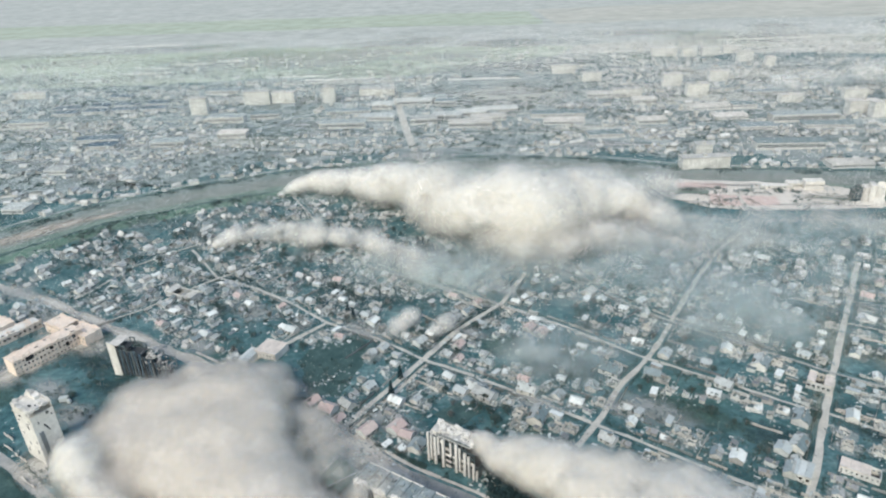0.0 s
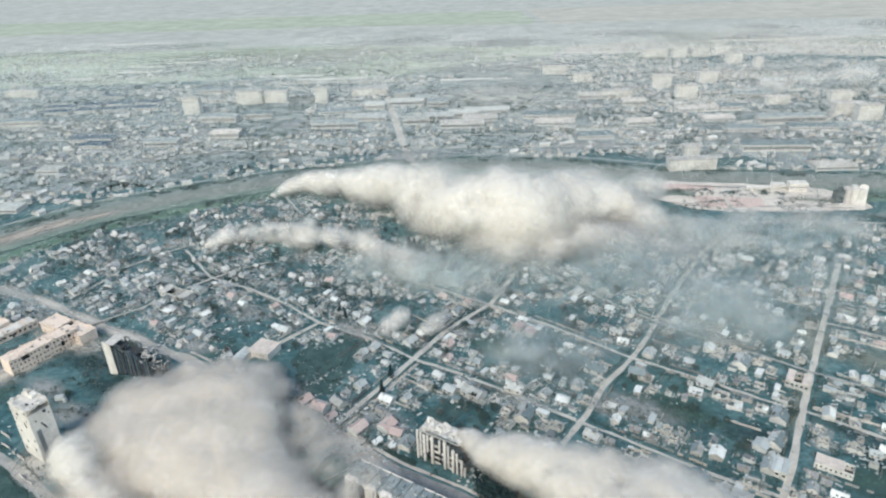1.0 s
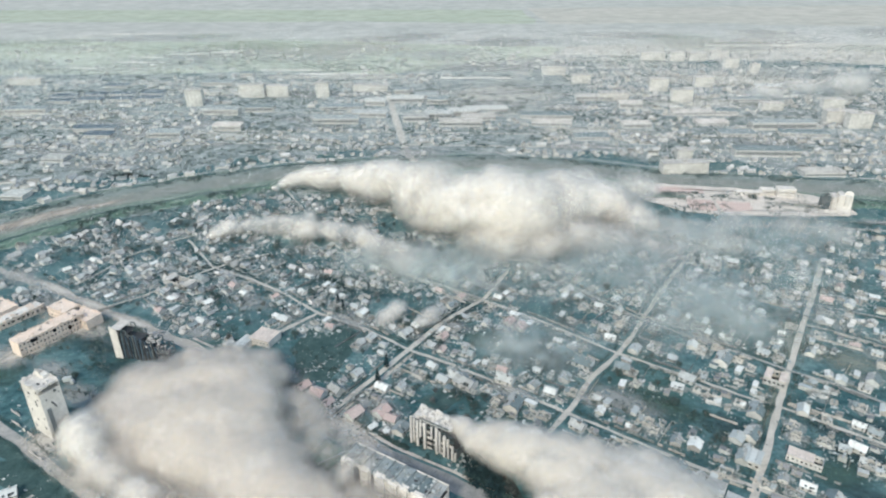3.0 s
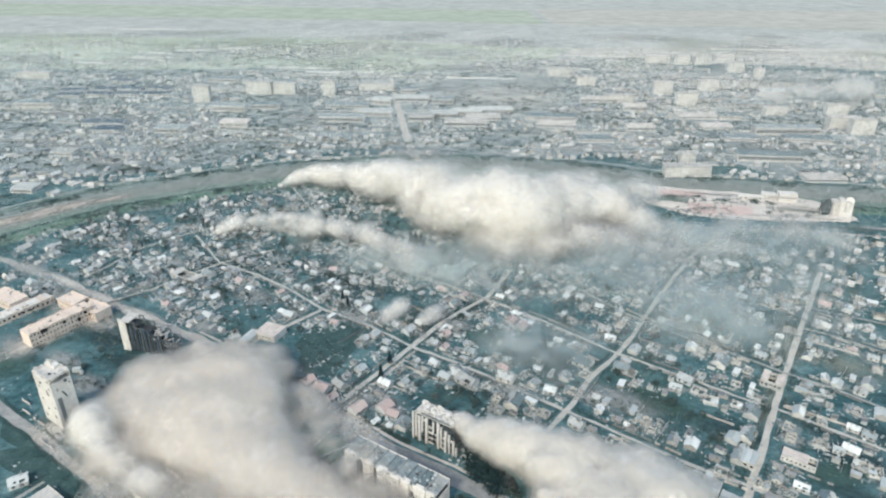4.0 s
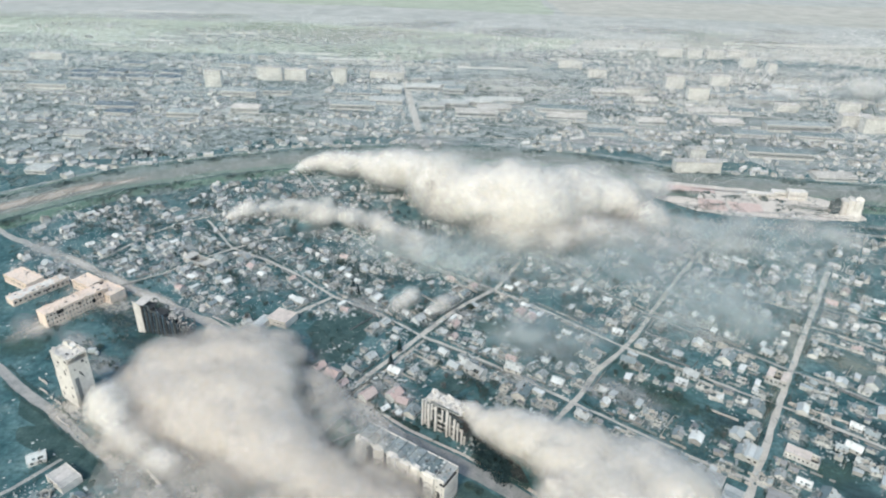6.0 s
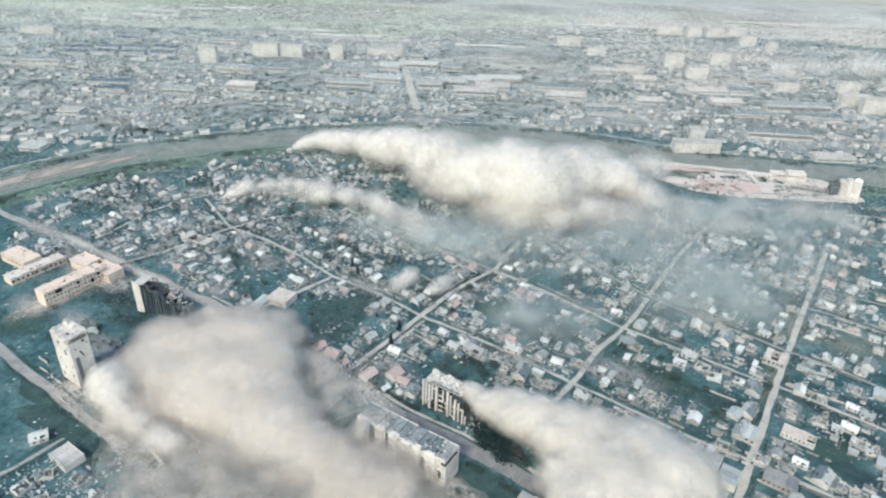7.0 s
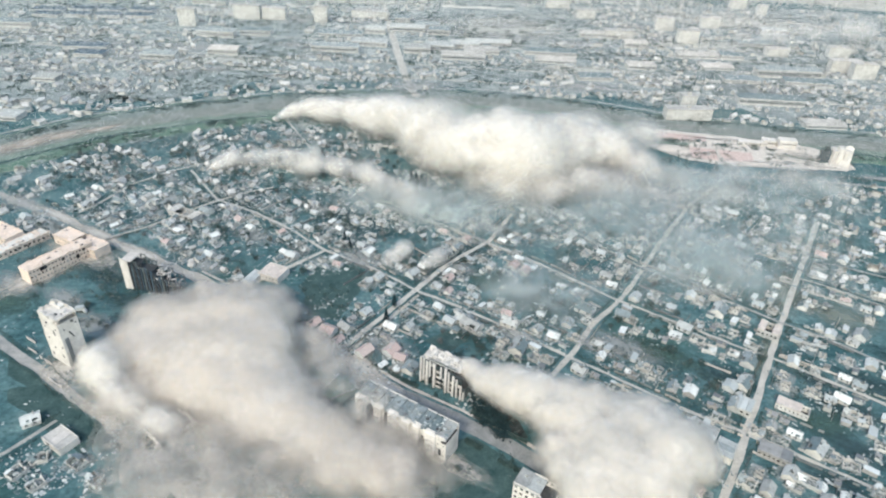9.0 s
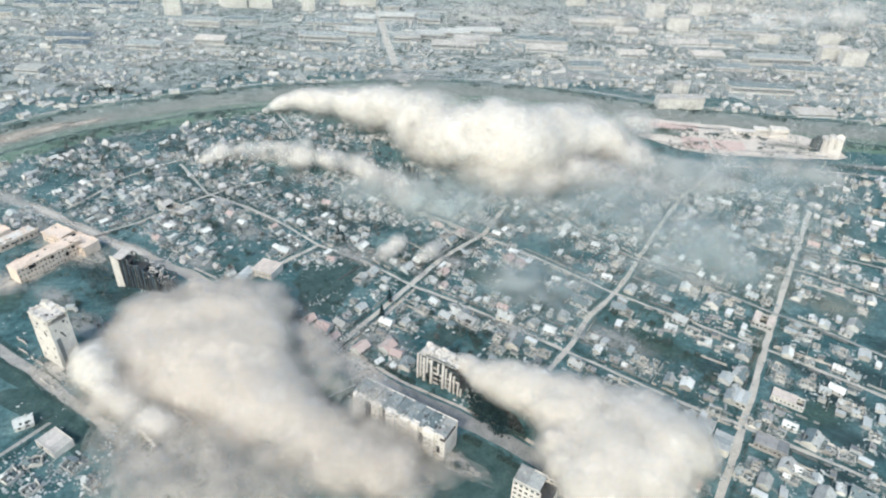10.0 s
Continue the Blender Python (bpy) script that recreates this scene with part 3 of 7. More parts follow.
# fields to the horizon, distance haze put into their pale colours
area("field_plain", [(-6500, 1180), (-300, 1180), (300, 1260), (6500, 900), (6500, 6500), (-6500, 6500)], 0.03, FIELD_GREY, "wide fallow plain reaching the horizon, paled for haze", "field", 10, 300)
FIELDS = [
    (FIELD_GREEN, "young crop field, its green paled for haze", [(-1500, 1160), (-300, 1180), (-80, 1150), (250, 1300), (300, 1420), (-300, 1560), (-1100, 1560)]),
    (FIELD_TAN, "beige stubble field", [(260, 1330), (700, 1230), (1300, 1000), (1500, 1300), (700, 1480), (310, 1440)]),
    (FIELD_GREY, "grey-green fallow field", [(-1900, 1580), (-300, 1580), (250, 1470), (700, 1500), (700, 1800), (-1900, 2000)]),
    (FIELD_GREEN, "far green field paled for haze", [(-2600, 2030), (-200, 1920), (300, 1830), (300, 2200), (-2600, 2500)]),
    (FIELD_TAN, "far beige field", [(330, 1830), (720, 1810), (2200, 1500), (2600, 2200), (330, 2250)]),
    (FIELD_GREY, "far fallow field, bluish from painted haze", [(-4000, 2540), (-200, 2240), (2800, 2260), (4000, 3200), (-4000, 3600)]),
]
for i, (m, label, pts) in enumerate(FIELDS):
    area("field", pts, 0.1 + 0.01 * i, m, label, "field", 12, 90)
field_rng = random.Random(31)
for x, y, w in ((-560, 1290, 46), (-640, 1230, 40), (-500, 1380, 40), (-900, 1250, 45), (-250, 1190, 60), (330, 1330, 120), (700, 1420, 100), (-430, 1400, 30), (-170, 1150, 60), (80, 1100, 60), (-720, 1700, 90), (-980, 1420, 60), (-560, 1340, 26), (240, 1190, 50), (330, 1180, 34)):
    ribbon("track_field", [(x - w, y + w * 0.06), (x - w * 0.4, y + field_rng.uniform(-4, 4)), (x + w * 0.3, y + field_rng.uniform(-5, 3)), (x + w, y - w * 0.08)], field_rng.uniform(9, 15), 0.6, BARE, "pale bare track across the field", 3.0, "track")
# Hedge lines only a little darker than the fields, as if hazed.
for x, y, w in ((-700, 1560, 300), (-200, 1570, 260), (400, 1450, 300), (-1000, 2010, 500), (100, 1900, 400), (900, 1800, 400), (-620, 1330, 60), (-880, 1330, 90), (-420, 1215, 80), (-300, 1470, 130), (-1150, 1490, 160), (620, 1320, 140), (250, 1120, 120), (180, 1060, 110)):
    ribbon("field_margin", [(x - w, y + 20), (x - w * 0.4, y + 4), (x + w * 0.3, y - 3), (x + w, y - 25)], 5, 0.3, FIELD_LINE, "hedge line between fields, paled for haze", 3.0, "field margin")
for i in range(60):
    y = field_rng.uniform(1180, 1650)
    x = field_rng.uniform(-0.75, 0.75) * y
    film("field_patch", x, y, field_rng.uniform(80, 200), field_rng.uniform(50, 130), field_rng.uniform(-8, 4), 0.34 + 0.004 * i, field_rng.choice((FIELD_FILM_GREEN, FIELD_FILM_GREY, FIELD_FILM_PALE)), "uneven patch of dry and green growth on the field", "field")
ribbon("road_far_avenue", [(-14, 640), (-25, 676), (-45, 830), (-70, 1045), (-90, 1200)], 9, 0.15, ROAD, "straight pale avenue into the far quarter", 0.6)
for y in (712, 765, 862, 985):
    ribbon("road_far_street", [(-y * 0.9, y + 60), (-y * 0.4, y + 22), (0, y), (y * 0.4, y - 28), (y * 0.75, y - 60)], 3.8, 0.13, ROAD, "pale street through the far quarter", 1.2)


# ---- houses ----
def gable_walls(e, w, d, h, rise, material, t=0.3):
    """Four walls with thickness, the two short ones rising to gables."""
    x, y = w / 2, d / 2
    for s in (-1, 1):
        bm = bmesh.new()
        box(bm, -x, x, min(s * y, s * (y - t)), max(s * y, s * (y - t)), 0, h)
        part("wall", bm, material, e)
        bm = bmesh.new()
        a = s * x
        slab(bm, [(a, -y + t, 0), (a, y - t, 0), (a, y - t, h), (a, 0, h + rise), (a, -y + t, h)][::s], t)
        part("wall", bm, material, e)


def slope_cells(bm, w, d, h, rise, side, drop, over=0.45, nx=7, ny=4):
    """One roof slope as plates; those in drop are gone."""
    x = w / 2 + over
    y0, z0 = -(d / 2 + over), h - rise * over / (d / 2)
    lost = set(drop)
    grid = [[bm.verts.new((-x + 2 * x * i / nx, y0 * (1 - j / ny) * side, z0 + (h + rise - z0) * j / ny + 0.14)) for j in range(ny + 1)] for i in range(nx + 1)]
    fs = []
    for i in range(nx):
        for j in range(ny):
            if (i, j) not in lost:
                q = [grid[i][j], grid[i + 1][j], grid[i + 1][j + 1], grid[i][j + 1]]
                fs.append(bm.faces.new(q if side > 0 else q[::-1]))
    bmesh.ops.delete(bm, geom=[v for v in bm.verts if not v.link_faces], context="VERTS")
    if fs:
        bmesh.ops.solidify(bm, geom=fs, thickness=0.1)


def house_parts(e, w, d, h, rise, roof_mat, wall_mat, state):
    if state == "ruin":
        t = 0.35
        for x0, x1, y0, y1 in ((-w / 2, w / 2, -d / 2, -d / 2 + t), (-w / 2, w / 2, d / 2 - t, d / 2), (-w / 2, -w / 2 + t, -d / 2 + t, d / 2 - t), (w / 2 - t, w / 2, -d / 2 + t, d / 2 - t), (-0.2, 0.2, -d / 2 + t, d / 2 - t)):
            k = 6
            bm = bmesh.new()
            rim = [h * random.choice((0.35, 0.6, 0.85, 1.0, 1.0)) for _ in range(k + 1)]
            if x1 - x0 > y1 - y0:
                slab(bm, [(x0, y0, 0), (x1, y0, 0)] + [(x1 - (x1 - x0) * i / k, y0, rim[i]) for i in range(k + 1)], -t)
            else:
                slab(bm, [(x0, y1, 0), (x0, y0, 0)] + [(x0, y0 + (y1 - y0) * i / k, rim[i]) for i in range(k + 1)], -t)
            bmesh.ops.recalc_face_normals(bm, faces=bm.faces)
            part("wall", bm, wall_mat, e, "broken roofless masonry wall")
        bm = bmesh.new()
        for _ in range(36):
            s = random.uniform(0.3, 1.0)
            x, y = random.gauss(0, w * 0.3), random.gauss(0, d * 0.3)
            z = max(0, 1.0 - 0.16 * math.hypot(x, y)) * random.random()
            box(bm, x - s, x + s, y - s * 0.7, y + s * 0.7, z - 0.2, z + s * 0.5, 0, s * 0.3)
        many(part("rubble", bm, CHIPS, e, "heap of broken masonry and slate"))
        bm = bmesh.new()
        for _ in range(9):
            x, y = random.uniform(-w / 2, w / 2), random.uniform(-d / 2, d / 2)
            a = random.uniform(0, 6.28)
            beam(bm, (x, y, 0.4 + random.random()), (x + 3.2 * math.cos(a), y + 3.2 * math.sin(a), 0.6 + 1.8 * random.random()), 0.2)
        many(part("roof_timber", bm, TIMBER, e, "fallen roof timbers"))
        bm = bmesh.new()
        cut = random.randint(2, 4)
        slope_cells(bm, w, d, h - 0.4, rise * 0.8, random.choice((-1, 1)), [(i, j) for i in range(7) for j in range(4) if i >= cut + (j % 2) or (j == 0 and i == 0)])
        part("roof", bm, roof_mat, e, "remnant of a shattered roof")
        return
    gable_walls(e, w, d, h, rise, wall_mat)
    drop_a, drop_b = [], []
    if state == "holed":
        cx, cy = random.randint(1, 5), random.randint(0, 3)
        drop_a = [(i, j) for i in range(7) for j in range(4) if math.hypot(i - cx, (j - cy) * 1.2) < random.uniform(0.7, 2.3)]
        drop_b = [(random.randint(0, 6), random.randint(0, 3)) for _ in range(4)]
        bm = bmesh.new()
        for i in range(8):
            x = -w / 2 + w * i / 7
            for s in (-1, 1):
                beam(bm, (x, s * d / 2, h + 0.02), (x, 0, h + rise - 0.04), 0.16)
        many(part("roof_timber", bm, TIMBER, e, "bare roof timbers"))
    for s, dr in ((1, drop_a), (-1, drop_b)):
        bm = bmesh.new()
        slope_cells(bm, w, d, h, rise, s, dr)
        part("roof", bm, roof_mat, e)
    bm = bmesh.new()
    box(bm, w * 0.18, w * 0.18 + 0.6, 0.5, 1.1, h + rise * 0.4, h + rise + 0.9)
    box(bm, w * 0.18 - 0.08, w * 0.18 + 0.68, 0.42, 1.18, h + rise + 0.9, h + rise + 1.05)
    part("chimney", bm, BRICK, e, "brick chimney")
    for s in (-1, 1):
        for x in (-w * 0.28, w * 0.2):
            bm = bmesh.new()
            y = s * (d / 2 + 0.02)
            box(bm, x - 0.65, x + 0.65, y - 0.04, y + 0.04, 1.0, 2.4, 0)
            for q in (-0.62, 0.0, 0.62):
                box(bm, x + q - 0.05, x + q + 0.05, y - 0.07, y + 0.07, 1.0, 2.4, 1)
            box(bm, x - 0.75, x + 0.75, y - 0.12, y + 0.12, 0.88, 1.0, 1)
            part("window", bm, [GLASS, WHITE_ROOF], e)
    bm = bmesh.new()
    box(bm, w * 0.02, w * 0.02 + 0.95, -d / 2 - 0.06, -d / 2 + 0.02, 0.1, 2.1)
    part("door", bm, TIMBER, e)


TEMPLATES = {}
VARIANTS = {
    "w0": (8.5, 7.0, 2.9, 2.0, WHITE_ROOF, PLASTER, "whole", "small house with a pale whitish sheet roof"),
    "w1": (7.0, 6.2, 2.8, 1.5, WHITE_ROOF, BRICK, "whole", "small brick house with a whitish low-pitched roof"),
    "w2": (7.5, 6.0, 2.7, 1.7, WHITE_ROOF, PLASTER, "holed", "plastered house with a torn whitish sheet roof"),
    "g0": (9.0, 7.5, 3.0, 2.4, SLATE, BRICK, "whole", "brick house with a grey slate gable roof"),
    "g1": (8.0, 6.8, 2.8, 2.0, SLATE, PLASTER, "holed", "plastered house with a holed grey slate roof"),
    "g2": (10.5, 7.5, 3.0, 2.2, SLATE, PLASTER, "holed", "long plastered house with a torn slate roof"),
    "r0": (9.5, 7.5, 3.2, 2.4, RED_ROOF, BRICK, "whole", "brick house with a faded red tile roof"),
    "r1": (8.5, 7.0, 3.0, 2.2, RED_ROOF, PLASTER, "holed", "house with a torn faded red roof"),
    "d0": (9.0, 7.5, 2.8, 2.0, SLATE, BRICK, "ruin", "ruined roofless brick house full of rubble"),
    "d1": (8.0, 7.0, 2.6, 1.8, SLATE, PLASTER, "ruin", "shelled plastered house with broken walls and rubble"),
    "d3": (8.5, 7.2, 3.2, 2.4, SLATE, PLASTER, "ruin", "gutted pale house with tall broken walls"),
    "d4": (7.5, 6.5, 2.4, 1.8, WHITE_ROOF, PLASTER, "ruin", "flattened pale house under scraps of white roofing"),
    "d2": (10.0, 6.5, 2.7, 2.0, WHITE_ROOF, BRICK, "ruin", "collapsed house with scraps of pale roof sheet"),
}


def shed_parts(e, w, d, h, roof_mat, broken):
    bm = bmesh.new()
    t = 0.2
    box(bm, -w / 2, w / 2, -d / 2, -d / 2 + t, 0, h)
    box(bm, -w / 2, w / 2, d / 2 - t, d / 2, 0, h + 0.5)
    for s in (-1, 1):
        a = s * w / 2
        slab(bm, [(a, -d / 2 + t, 0), (a, d / 2 - t, 0), (a, d / 2 - t, h + 0.5), (a, -d / 2 + t, h)][::s], t)
    part("wall", bm, BRICK, e)
    bm = bmesh.new()
    n = 5
    for i in range(n):
        if broken and random.random() < 0.4:
            continue
        x0, x1 = -w / 2 - 0.3 + (w + 0.6) * i / n, -w / 2 - 0.3 + (w + 0.6) * (i + 1) / n
        slab(bm, [(x0, -d / 2 - 0.3, h + 0.1), (x1, -d / 2 - 0.3, h + 0.1), (x1, d / 2 + 0.3, h + 0.7), (x0, d / 2 + 0.3, h + 0.7)], 0.1)
    part("roof", bm, roof_mat, e)
    bm = bmesh.new()
    box(bm, -0.5, 0.5, -d / 2 - 0.05, -d / 2 + 0.02, 0.05, 1.95)
    part("door", bm, TIMBER, e)


SHEDS = {
    "s0": (5.0, 3.5, 2.2, SLATE, False, "small brick shed with a slate lean-to roof"),
    "s1": (7.0, 3.8, 2.3, WHITE_ROOF, False, "long shed with a pale sheet roof"),
    "s2": (4.0, 3.2, 2.1, SLATE, True, "wrecked shed with half its roof gone"),
    "s3": (6.0, 3.6, 2.2, TIMBER, True, "broken shed with a dark torn roof"),
}


def put(key, x, y, turn, size=1.0, z=0.0):
    m = Matrix.Translation((x, y, z)) @ pose(0, 0, 0, 0, 0, turn) @ Matrix.Diagonal((size, size * random.uniform(0.92, 1.08), size, 1))
    if key not in TEMPLATES:
        if key in VARIANTS:
            *dims, label = VARIANTS[key]
            e = thing("house", Matrix(), label, "house", "houses of the quarter")
            house_parts(e, *dims)
        else:
            *dims, label = SHEDS[key]
            e = thing("shed", Matrix(), label, "shed", "sheds in the gardens")
            shed_parts(e, *dims)
        TEMPLATES[key] = e
        e.matrix_basis = m
        return e
    return copy_thing(TEMPLATES[key], m)


HOUSES_EAST_A = [(108, 306, "w"), (119, 293, "w"), (107, 316, "g"), (137, 314, "d"), (131, 296, "d"), (154, 296, "w"), (158, 292, "g"), (168, 294, "d"), (166, 281, "g"), (176, 282, "g"), (166, 317, "d"), (178, 305, "d"), (193, 288, "w"), (199, 282, "d"), (223, 315, "d"), (179, 274, "d"), (173, 251, "d"), (165, 237, "g"), (107, 276, "g"), (111, 272, "d"), (111, 262, "d"), (132, 258, "w"), (140, 265, "g"), (144, 255, "d"), (147, 247, "d"), (149, 268, "d")]
HOUSES_EAST_B = [(86, 240, "w"), (86, 251, "d"), (99, 227, "d"), (107, 232, "d"), (109, 226, "d"), (117, 217, "g"), (125, 214, "w"), (147, 218, "w"), (155, 220, "g"), (149, 210, "g"), (144, 205, "g"), (133, 197, "d"), (88, 217, "d"), (91, 212, "d"), (95, 208, "d"), (105, 202, "d"), (110, 199, "g"), (189, 237, "w"), (198, 231, "g"), (179, 227, "d"), (211, 225, "w"), (220, 239, "g"), (216, 220, "g"), (188, 214, "g"), (195, 210, "w"), (201, 210, "w"), (200, 200, "d"), (204, 196, "d"), (208, 195, "w")]
HOUSES_EAST_C = [(148, 189, "d"), (151, 186, "g"), (227, 291, "d"), (220, 287, "g"), (219, 266, "w"), (223, 261, "w"), (206, 261, "d"), (213, 253, "d"), (205, 250, "d"), (232, 254, "g"), (240, 260, "g"), (254, 274, "g"), (265, 283, "w"), (258, 285, "w"), (274, 300, "d"), (231, 235, "w"), (226, 237, "g"), (216, 197, "w"), (117, 176, "w"), (120, 170, "d"), (116, 165, "d"), (116, 161, "d"), (165, 187, "w"), (169, 184, "g"), (157, 184, "d")]
HOUSES_EAST_D = [(171, 178, "g"), (178, 174, "d"), (182, 169, "g"), (131, 160, "d"), (138, 156, "g"), (152, 164, "g"), (158, 161, "d"), (151, 158, "d"), (162, 157, "w"), (170, 152, "w"), (160, 148, "g"), (177, 148, "g"), (187, 155, "d"), (203, 180, "d")]
HOUSES_MID_A = [(-70, 264, "r"), (-61, 258, "r"), (-55, 250, "r"), (-52, 261, "g"), (-42, 275, "w"), (-37, 310, "w"), (-44, 304, "d"), (-16, 315, "g"), (0, 281, "w"), (-19, 275, "d"), (-7, 273, "d"), (-27, 262, "w"), (-17, 263, "w"), (6, 268, "w"), (14, 270, "g"), (18, 264, "g"), (-40, 241, "r"), (-26, 242, "r"), (-21, 237, "r"), (-16, 229, "g"), (-22, 230, "d"), (21, 292, "g"), (33, 281, "d"), (40, 267, "g"), (50, 269, "d"), (55, 262, "g"), (63, 256, "w")]
HOUSES_MID_B = [(76, 304, "w"), (55, 319, "r"), (48, 317, "d"), (86, 281, "g"), (85, 271, "d"), (74, 256, "d"), (42, 246, "g"), (34, 250, "d"), (32, 241, "d"), (50, 239, "d"), (56, 237, "d"), (72, 229, "g"), (-67, 368, "w"), (-79, 372, "d"), (-50, 347, "w"), (-45, 339, "w"), (-58, 384, "d"), (-41, 401, "w"), (45, 356, "w"), (53, 342, "d"), (34, 325, "w"), (49, 325, "r"), (10, 355, "d"), (87, 326, "g"), (100, 343, "d"), (93, 364, "g"), (99, 355, "w"), (79, 375, "d")]
HOUSES_NORTH_A = [(110, 343, "w"), (134, 397, "w"), (156, 330, "g"), (136, 347, "d"), (215, 408, "w"), (227, 425, "g"), (224, 402, "w"), (207, 397, "g"), (210, 355, "w"), (207, 338, "w"), (211, 331, "w"), (207, 367, "g"), (200, 339, "g"), (192, 359, "g"), (253, 414, "d"), (269, 410, "d"), (255, 364, "g"), (262, 345, "r"), (280, 361, "r"), (179, 405, "d"), (188, 412, "d"), (121, 336, "g"), (274, 339, "w"), (290, 353, "d")]
HOUSES_WEST_A = [(-254, 421, "w"), (-268, 407, "w"), (-251, 395, "g"), (-233, 380, "d"), (-223, 374, "d"), (-180, 419, "w"), (-171, 410, "d"), (-103, 379, "w"), (-151, 328, "g"), (-146, 332, "w"), (-94, 333, "w"), (-99, 332, "g"), (-298, 438, "w"), (-299, 458, "g"), (-295, 463, "w"), (-291, 420, "g"), (-286, 420, "d"), (-283, 375, "w"), (-278, 382, "d"), (-205, 396, "d"), (-218, 400, "w"), (-213, 409, "d"), (-216, 441, "w"), (-210, 451, "d"), (-219, 494, "w"), (-230, 476, "d"), (-164, 389, "g"), (-189, 423, "d"), (-128, 367, "w"), (-138, 378, "r")]
FAR_A = [(-667, 967, 50, 6), (-557, 973, 42, 4), (-514, 983, 34, 4), (-473, 985, 36, 4), (-428, 988, 36, 4), (-546, 943, 36, 4), (-505, 949, 35, 4), (-463, 951, 35, 4), (-419, 953, 37, 4), (-424, 788, 53, 4), (-406, 757, 34, 4), (-339, 917, 23, 23), (-269, 969, 39, 19), (-230, 971, 34, 16), (-161, 963, 19, 22), (-286, 863, 50, 8), (-80, 841, 46, 6), (-325, 756, 41, 6), (-256, 785, 36, 6), (-124, 887, 60, 4), (-122, 810, 59, 7)]
FAR_B = [(-33, 925, 50, 6), (-4, 945, 34, 6), (-18, 815, 34, 7), (12, 831, 38, 7), (-77, 906, 29, 7), (79, 864, 59, 4), (156, 823, 69, 5), (157, 787, 51, 4), (65, 819, 45, 5), (432, 1250, 45, 14), (476, 1236, 24, 16), (515, 1238, 31, 14), (548, 1163, 25, 17), (569, 1115, 14, 15), (566, 1259, 34, 12), (272, 923, 42, 11), (357, 982, 27, 18), (368, 910, 29, 17), (437, 1006, 28, 15), (283, 874, 32, 7), (355, 832, 54, 4)]
FAR_C = [(472, 852, 29, 10), (440, 755, 79, 9), (527, 784, 37, 15), (537, 759, 29, 18), (560, 856, 28, 13), (370, 651, 70, 7), (260, 600, 47, 11), (275, 642, 16, 11), (193, 722, 41, 4), (262, 773, 36, 5), (372, 729, 42, 4), (452, 725, 56, 4), (396, 585, 41, 4), (-391, 552, 21, 4), (-412, 665, 25, 4)]
SMOKE_A = [(-160, 266, 5, 12, 0.35), (-148, 262, 6, 13, 0.4), (-75, 190, 6, 13, 0.5), (-58, 176, 5, 13, 0.5), (-40, 165, 5, 12, 0.5), (-95, 198, 6, 13, 0.5), (-112, 204, 5, 12, 0.45), (-135, 215, 6, 11, 0.45), (-70, 172, 4, 12, 0.35), (-92, 184, 4, 12, 0.35), (-134, 252, 10, 13), (-117, 254, 12, 14), (-99, 254, 12, 14), (-89, 237, 11, 13), (-105, 227, 13, 16), (-123, 225, 11, 14), (-142, 230, 8, 11), (-90, 218, 10, 13), (-103, 207, 10, 13), (-81, 200, 9, 13), (-67, 191, 8, 12), (-53, 179, 7, 11), (-37, 170, 6, 11), (-20, 165, 5, 10), (-122, 210, 7, 10), (-93, 280, 7, 8), (-86, 267, 7, 7), (-111, 279, 8, 10), (-130, 277, 7, 10), (-75, 218, 6, 9), (-65, 206, 5, 8), (-84, 189, 5, 8), (-47, 163, 4, 8), (-25, 157, 4, 8), (-156, 246, 5, 12), (-161, 232, 4, 10), (-153, 259, 6, 11)]
SMOKE_B = [(10, 218, 13, 4), (14, 214, 14, 5), (20, 207, 14, 6), (30, 202, 15, 9), (40, 197, 16, 10), (50, 187, 16, 12), (62, 184, 17, 12), (72, 173, 17, 13), (87, 179, 15, 12), (95, 165, 15, 14), (68, 157, 15, 14), (51, 164, 13, 11), (86, 150, 13, 13), (59, 144, 13, 13), (105, 165, 11, 10)]
SMOKE_C = [(-150, 567, 3, 3), (-139, 571, 6, 6), (-123, 574, 10, 10), (-100, 570, 12, 12), (-77, 558, 14, 14), (-52, 543, 17, 17), (-30, 523, 19, 19), (-10, 498, 22, 22), (9, 473, 25, 25), (29, 453, 27, 27), (49, 445, 27, 27), (69, 448, 27, 27), (91, 458, 25, 25), (113, 471, 22, 22), (132, 480, 19, 19), (150, 485, 15, 15)]
SMOKE_D = [(-182, 454, 2, 2), (-176, 460, 5, 6), (-166, 467, 7, 9), (-150, 469, 8, 10), (-130, 464, 8, 10), (-110, 458, 9, 11), (-89, 452, 10, 12), (-67, 442, 10, 12), (-46, 429, 10, 12), (-28, 411, 10, 12), (-14, 388, 9, 11)]
SMOKE_F = [(-138, 214, 6, 12), (-128, 204, 5, 11), (-112, 184, 5, 12), (-72, 158, 5, 15), (-95, 172, 5, 15), (-55, 168, 6, 14), (-88, 150, 4, 14), (-61, 152, 4, 16), (-39, 154, 5, 16), (-16, 154, 5, 16), (-91, 164, 4, 16), (-114, 164, 4, 14), (-143, 180, 3, 12), (-143, 208, 5, 14), (-155, 199, 4, 10), (-141, 282, 5, 14), (-21, 171, 5, 14), (-171, 207, 3, 9), (-123, 156, 4, 12), (-135, 159, 4, 13), (-104, 153, 4, 13), (-33, 183, 4, 9), (-16, 170, 4, 10), (-1, 160, 4, 10)]
